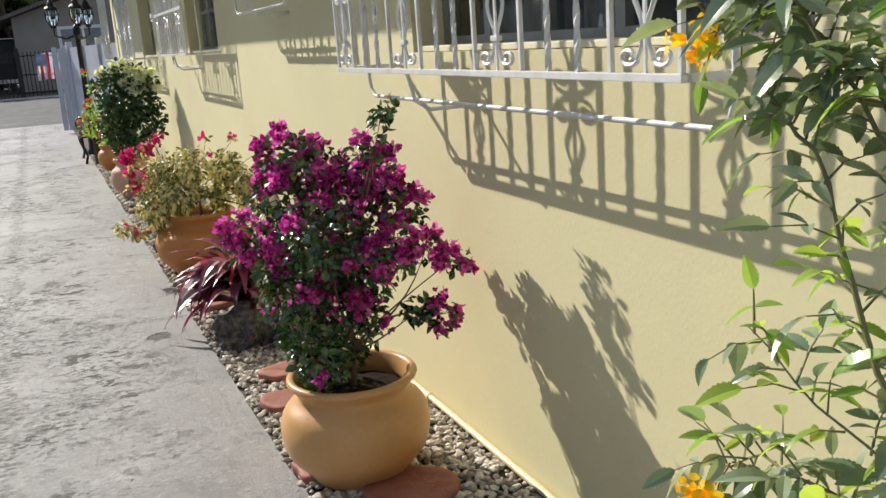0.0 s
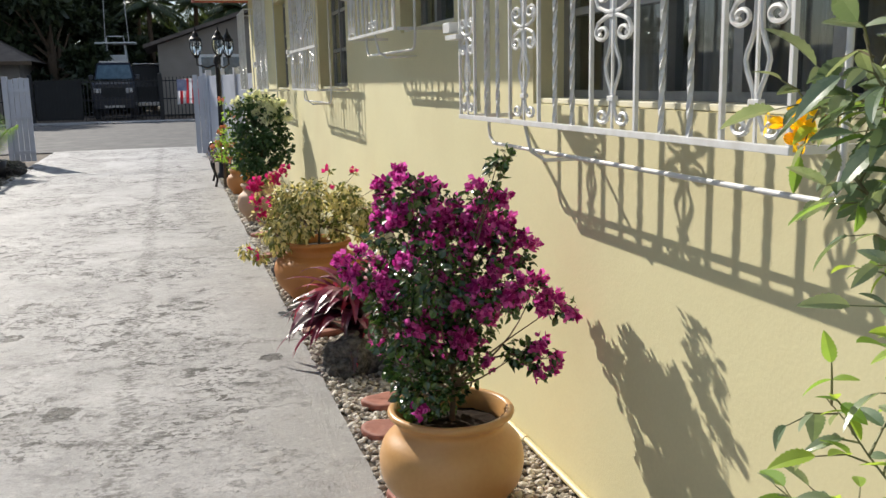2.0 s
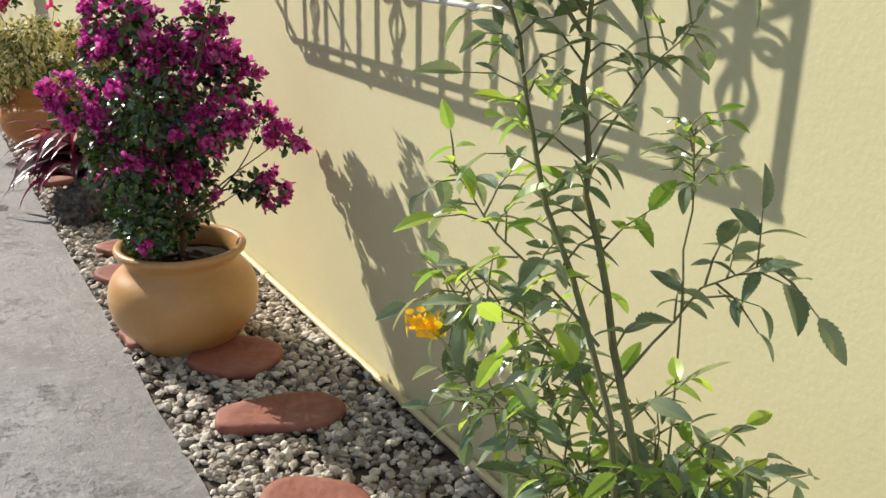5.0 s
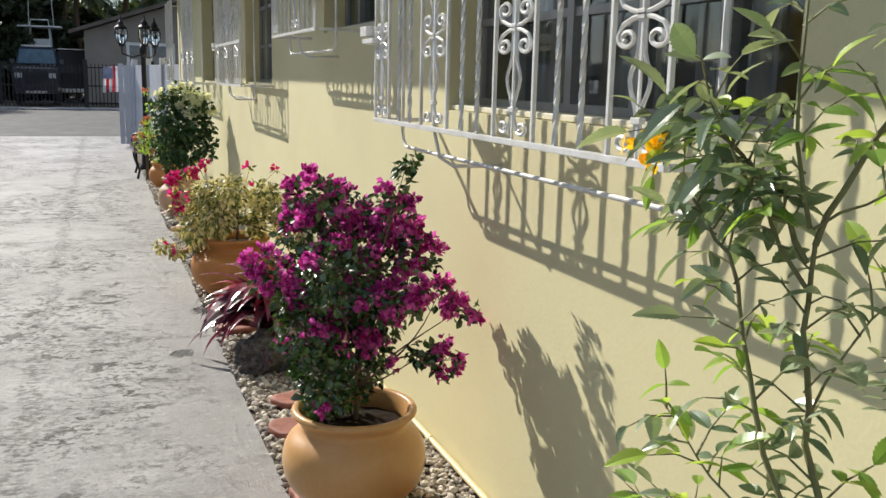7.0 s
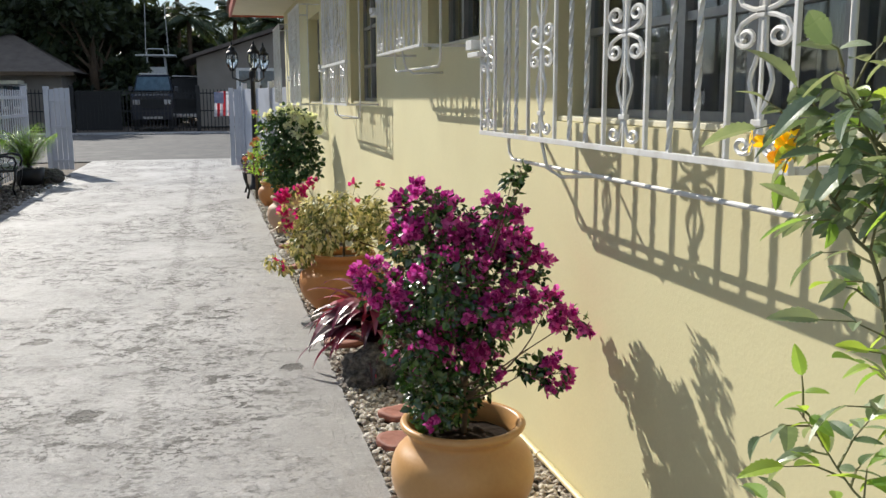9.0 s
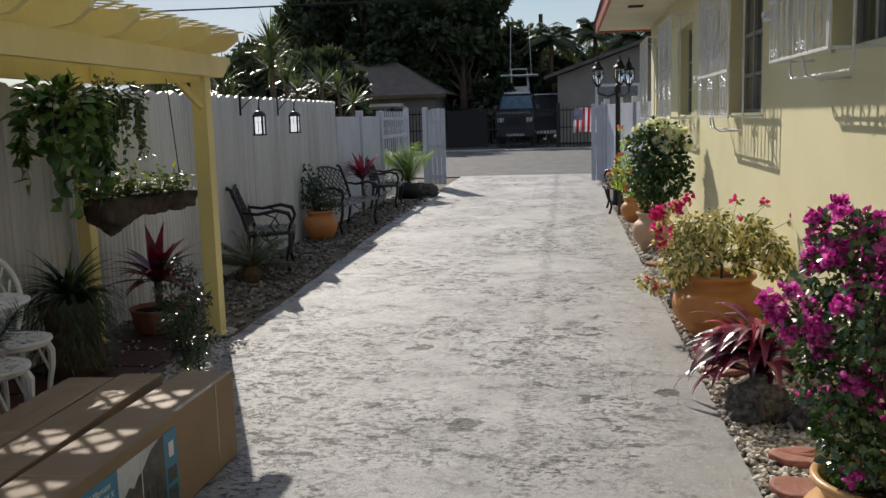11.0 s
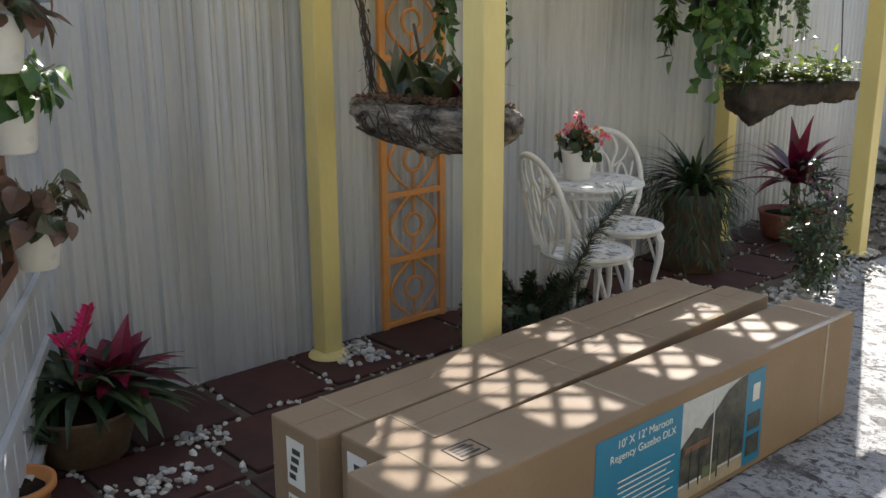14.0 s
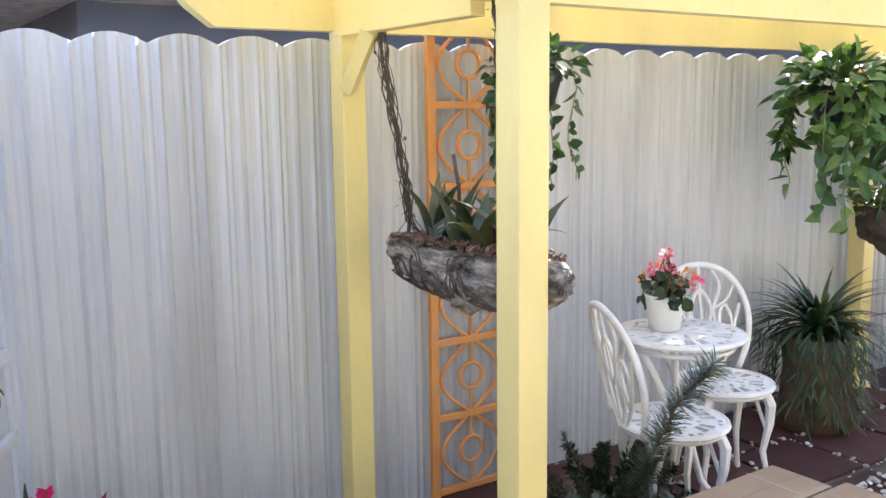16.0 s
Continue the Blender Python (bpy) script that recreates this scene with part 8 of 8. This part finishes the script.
hr = far_house(-0.3, 9.0, 50.5, 3.6, 5.4, "low grey stucco house with a shallow gable across the street", M_GREYWALL, M_SHINGLE, True)
far_window(hr, -1.45, 1.6, 2.4, 1.5)
far_window(hr, 1.9, 1.6, 2.4, 1.5)
hl_ = far_house(-17.0, -7.2, 52, 2.9, 5.2, "low house with brown hip roof half hidden behind trees", M_GREYWALL, M_SHINGLE, False)
part("awning", boxes(((-0.05, -2.0, 2.25), (3.15, -0.5, 2.42))), M_SOFFIT, hl_, "pale window awning")
far_window(hl_, 2.0, 1.0, 2.4, 1.3)
nh = far_house(-14.0, -7.8, 3.1, 2.42, 3.3, "neighbouring slate-blue house with pale tiled roof behind the fence", M_DARKROOF, M_PALETILE, False)


# ---- trees ----
def tree(x, y, h, spread, seed, leaves=5200, leaf=0.55, trunk=0.3, base=0.25):
    t = thing("tree", (x, y, -0.05), "large dense dark green tree with uneven crown beyond the street", "tree", "trees across the street")
    rng = random.Random(seed)
    bm = bmesh.new()
    add_tube(bm, [(0, 0, 0), (0.1, 0, h * 0.2), (0.0, 0.1, h * 0.45), (0.1, 0, h * 0.7)], [trunk * 1.3, trunk, trunk * 0.7, trunk * 0.3], 9)
    clumps = []
    for i in range(26):
        a = rng.uniform(0, 6.28)
        hh = rng.uniform(base, 1.0)
        rr = spread * math.sqrt(rng.random()) * (1.15 - 0.7 * abs(hh - 0.5))
        c = Vector((rr * math.cos(a), rr * math.sin(a), h * hh))
        clumps.append((c, rng.uniform(0.16, 0.30) * spread))
        add_tube(bm, [(0, 0, h * hh * 0.55), c * 0.6 + Vector((0, 0, h * hh * 0.25)), c], [trunk * 0.35, trunk * 0.2, trunk * 0.07], 5)
    part("trunk", bm, M_BARK, t)
    lv = Leaves()
    for i in range(leaves):
        c, r = clumps[rng.randrange(len(clumps))]
        o = rnd_dir(rng)
        p = c + Vector((o.x, o.y, o.z * 0.8)) * r * rng.uniform(0.4, 1.15)
        lv.blade(p, o + rnd_dir(rng), rnd_dir(rng), leaf * rng.uniform(0.6, 1.3), leaf * rng.uniform(0.4, 0.7), 0.2, 0.2, far=True)
    lv.make("crown", M_TREELEAF, t)
    return t


for i, (x, y, h, s) in enumerate(((-13.5, 62, 13, 5.5), (-9.0, 64, 14.5, 5.5), (-6.6, 62, 11.5, 3.4), (-17.5, 66, 12, 5.0), (0.5, 70, 5.6, 4.0), (5.5, 72, 6.0, 5.0), (12, 68, 7, 6), (-6.2, 57, 8.5, 3.2),
                                  (-2.9, 62, 5.4, 2.0), (-5.9, 58, 6.0, 2.4), (-13.6, 46, 4.6, 3.0), (-18.5, 46, 4.4, 3.0), (-7.2, 60, 10, 3.6), (-11.5, 60, 10, 4.0))):
    tree(x, y, h, s, 200 + i, leaves=15000 if i < 4 else 8500, base=0.06)


def palm(x, y, h, seed, n=34, l=2.5):
    t = thing("palm_tree", (x, y, -0.05), "tall coconut palm with drooping feathery fronds", "palm tree", "palms across the street")
    rng = random.Random(seed)
    bm = bmesh.new()
    add_tube(bm, [(0, 0, 0), (0.2, 0, h * 0.4), (0.1, 0.1, h * 0.8), (0.15, 0.1, h)], [0.22, 0.17, 0.15, 0.16], 9)
    part("trunk", bm, M_BARK, t)
    bm, lv = bmesh.new(), Leaves()
    for i in range(n):
        a = rng.uniform(0, 6.28)
        e = rng.uniform(-0.2, 1.25)
        frond(lv, (0.15, 0.1, h), (math.cos(a) * math.cos(e), math.sin(a) * math.cos(e), math.sin(e)), l * rng.uniform(0.75, 1.1), 22, l * 0.26, 0.10, 0.55, bm)
    part("frond_rib", bm, M_GREENSTEM, t)
    lv.make("crown", M_PALMLEAF, t)


for i, (x, y, h) in enumerate(((-0.9, 62, 6.6), (2.0, 63, 6.9), (4.6, 61, 6.2), (-8.0, 58, 5.6), (-10.5, 59, 7.0))):
    palm(x, y, h, 300 + i)


def dracaena(x, y, h, seed, heads=1, l=0.55):
    t = thing("dracaena", (x, y, -0.05), "spiky dracaena with glinting leaves behind the fence", "plant", "spiky plants behind the fence")
    rng = random.Random(seed)
    bm, lv = bmesh.new(), Leaves()
    for k in range(heads):
        top = Vector((rng.uniform(-0.25, 0.25) * (heads > 1), rng.uniform(-0.35, 0.35) * (heads > 1), h * (1 - 0.22 * k / max(1, heads))))
        add_tube(bm, [(0, 0, 0), top * 0.5, top], [0.045, 0.035, 0.03], 6)
        for i in range(52):
            a = rng.uniform(0, 6.28)
            e = rng.uniform(-0.35, 1.4)
            lv.strap(top, (math.cos(a) * math.cos(e), math.sin(a) * math.cos(e), math.sin(e)), l * rng.uniform(0.75, 1.1), 0.034, rng.uniform(0.1, 0.7), seg=4)
    part("trunk", bm, M_BARK, t)
    lv.make("crown", M_YUCCA, t)


for i, (x, y, h, n, l) in enumerate(((-4.9, 13.6, 2.15, 2, 0.6), (-4.55, 14.6, 2.75, 2, 0.65), (-4.2, 16.2, 2.2, 1, 0.6), (-4.1, 17.6, 2.15, 2, 0.55), (-5.3, 12.4, 2.2, 2, 0.6), (-4.6, 15.4, 2.3, 1, 0.6), (-4.9, 17.0, 2.1, 1, 0.6))):
    dracaena(x, y, h, 400 + i, n, l)

cable = thing("power_line", (0, 24.2, 0.0), "thin black overhead power line along the street", "cable")
part("wire", tubes([(-45 + 9 * i, 0.02 * i, 4.9 - 0.30 * math.sin(math.pi * i / 10)) for i in range(11)], r=0.022, seg=5), M_BLACKIRON, cable)
for x in (-45, 45):
    part("utility_pole", tubes([(x, 0, -0.06), (x, 0.2, 6.5)], r=0.14, seg=10), M_BARK, cable)
pole = thing("utility_pole", (-1.55, 66, -0.05), "slim dark utility pole rising behind the trees", "pole")
part("shaft", tubes([(0, 0, 0), (0, 0, 8.6)], r=0.14, seg=8), M_BARK, pole)
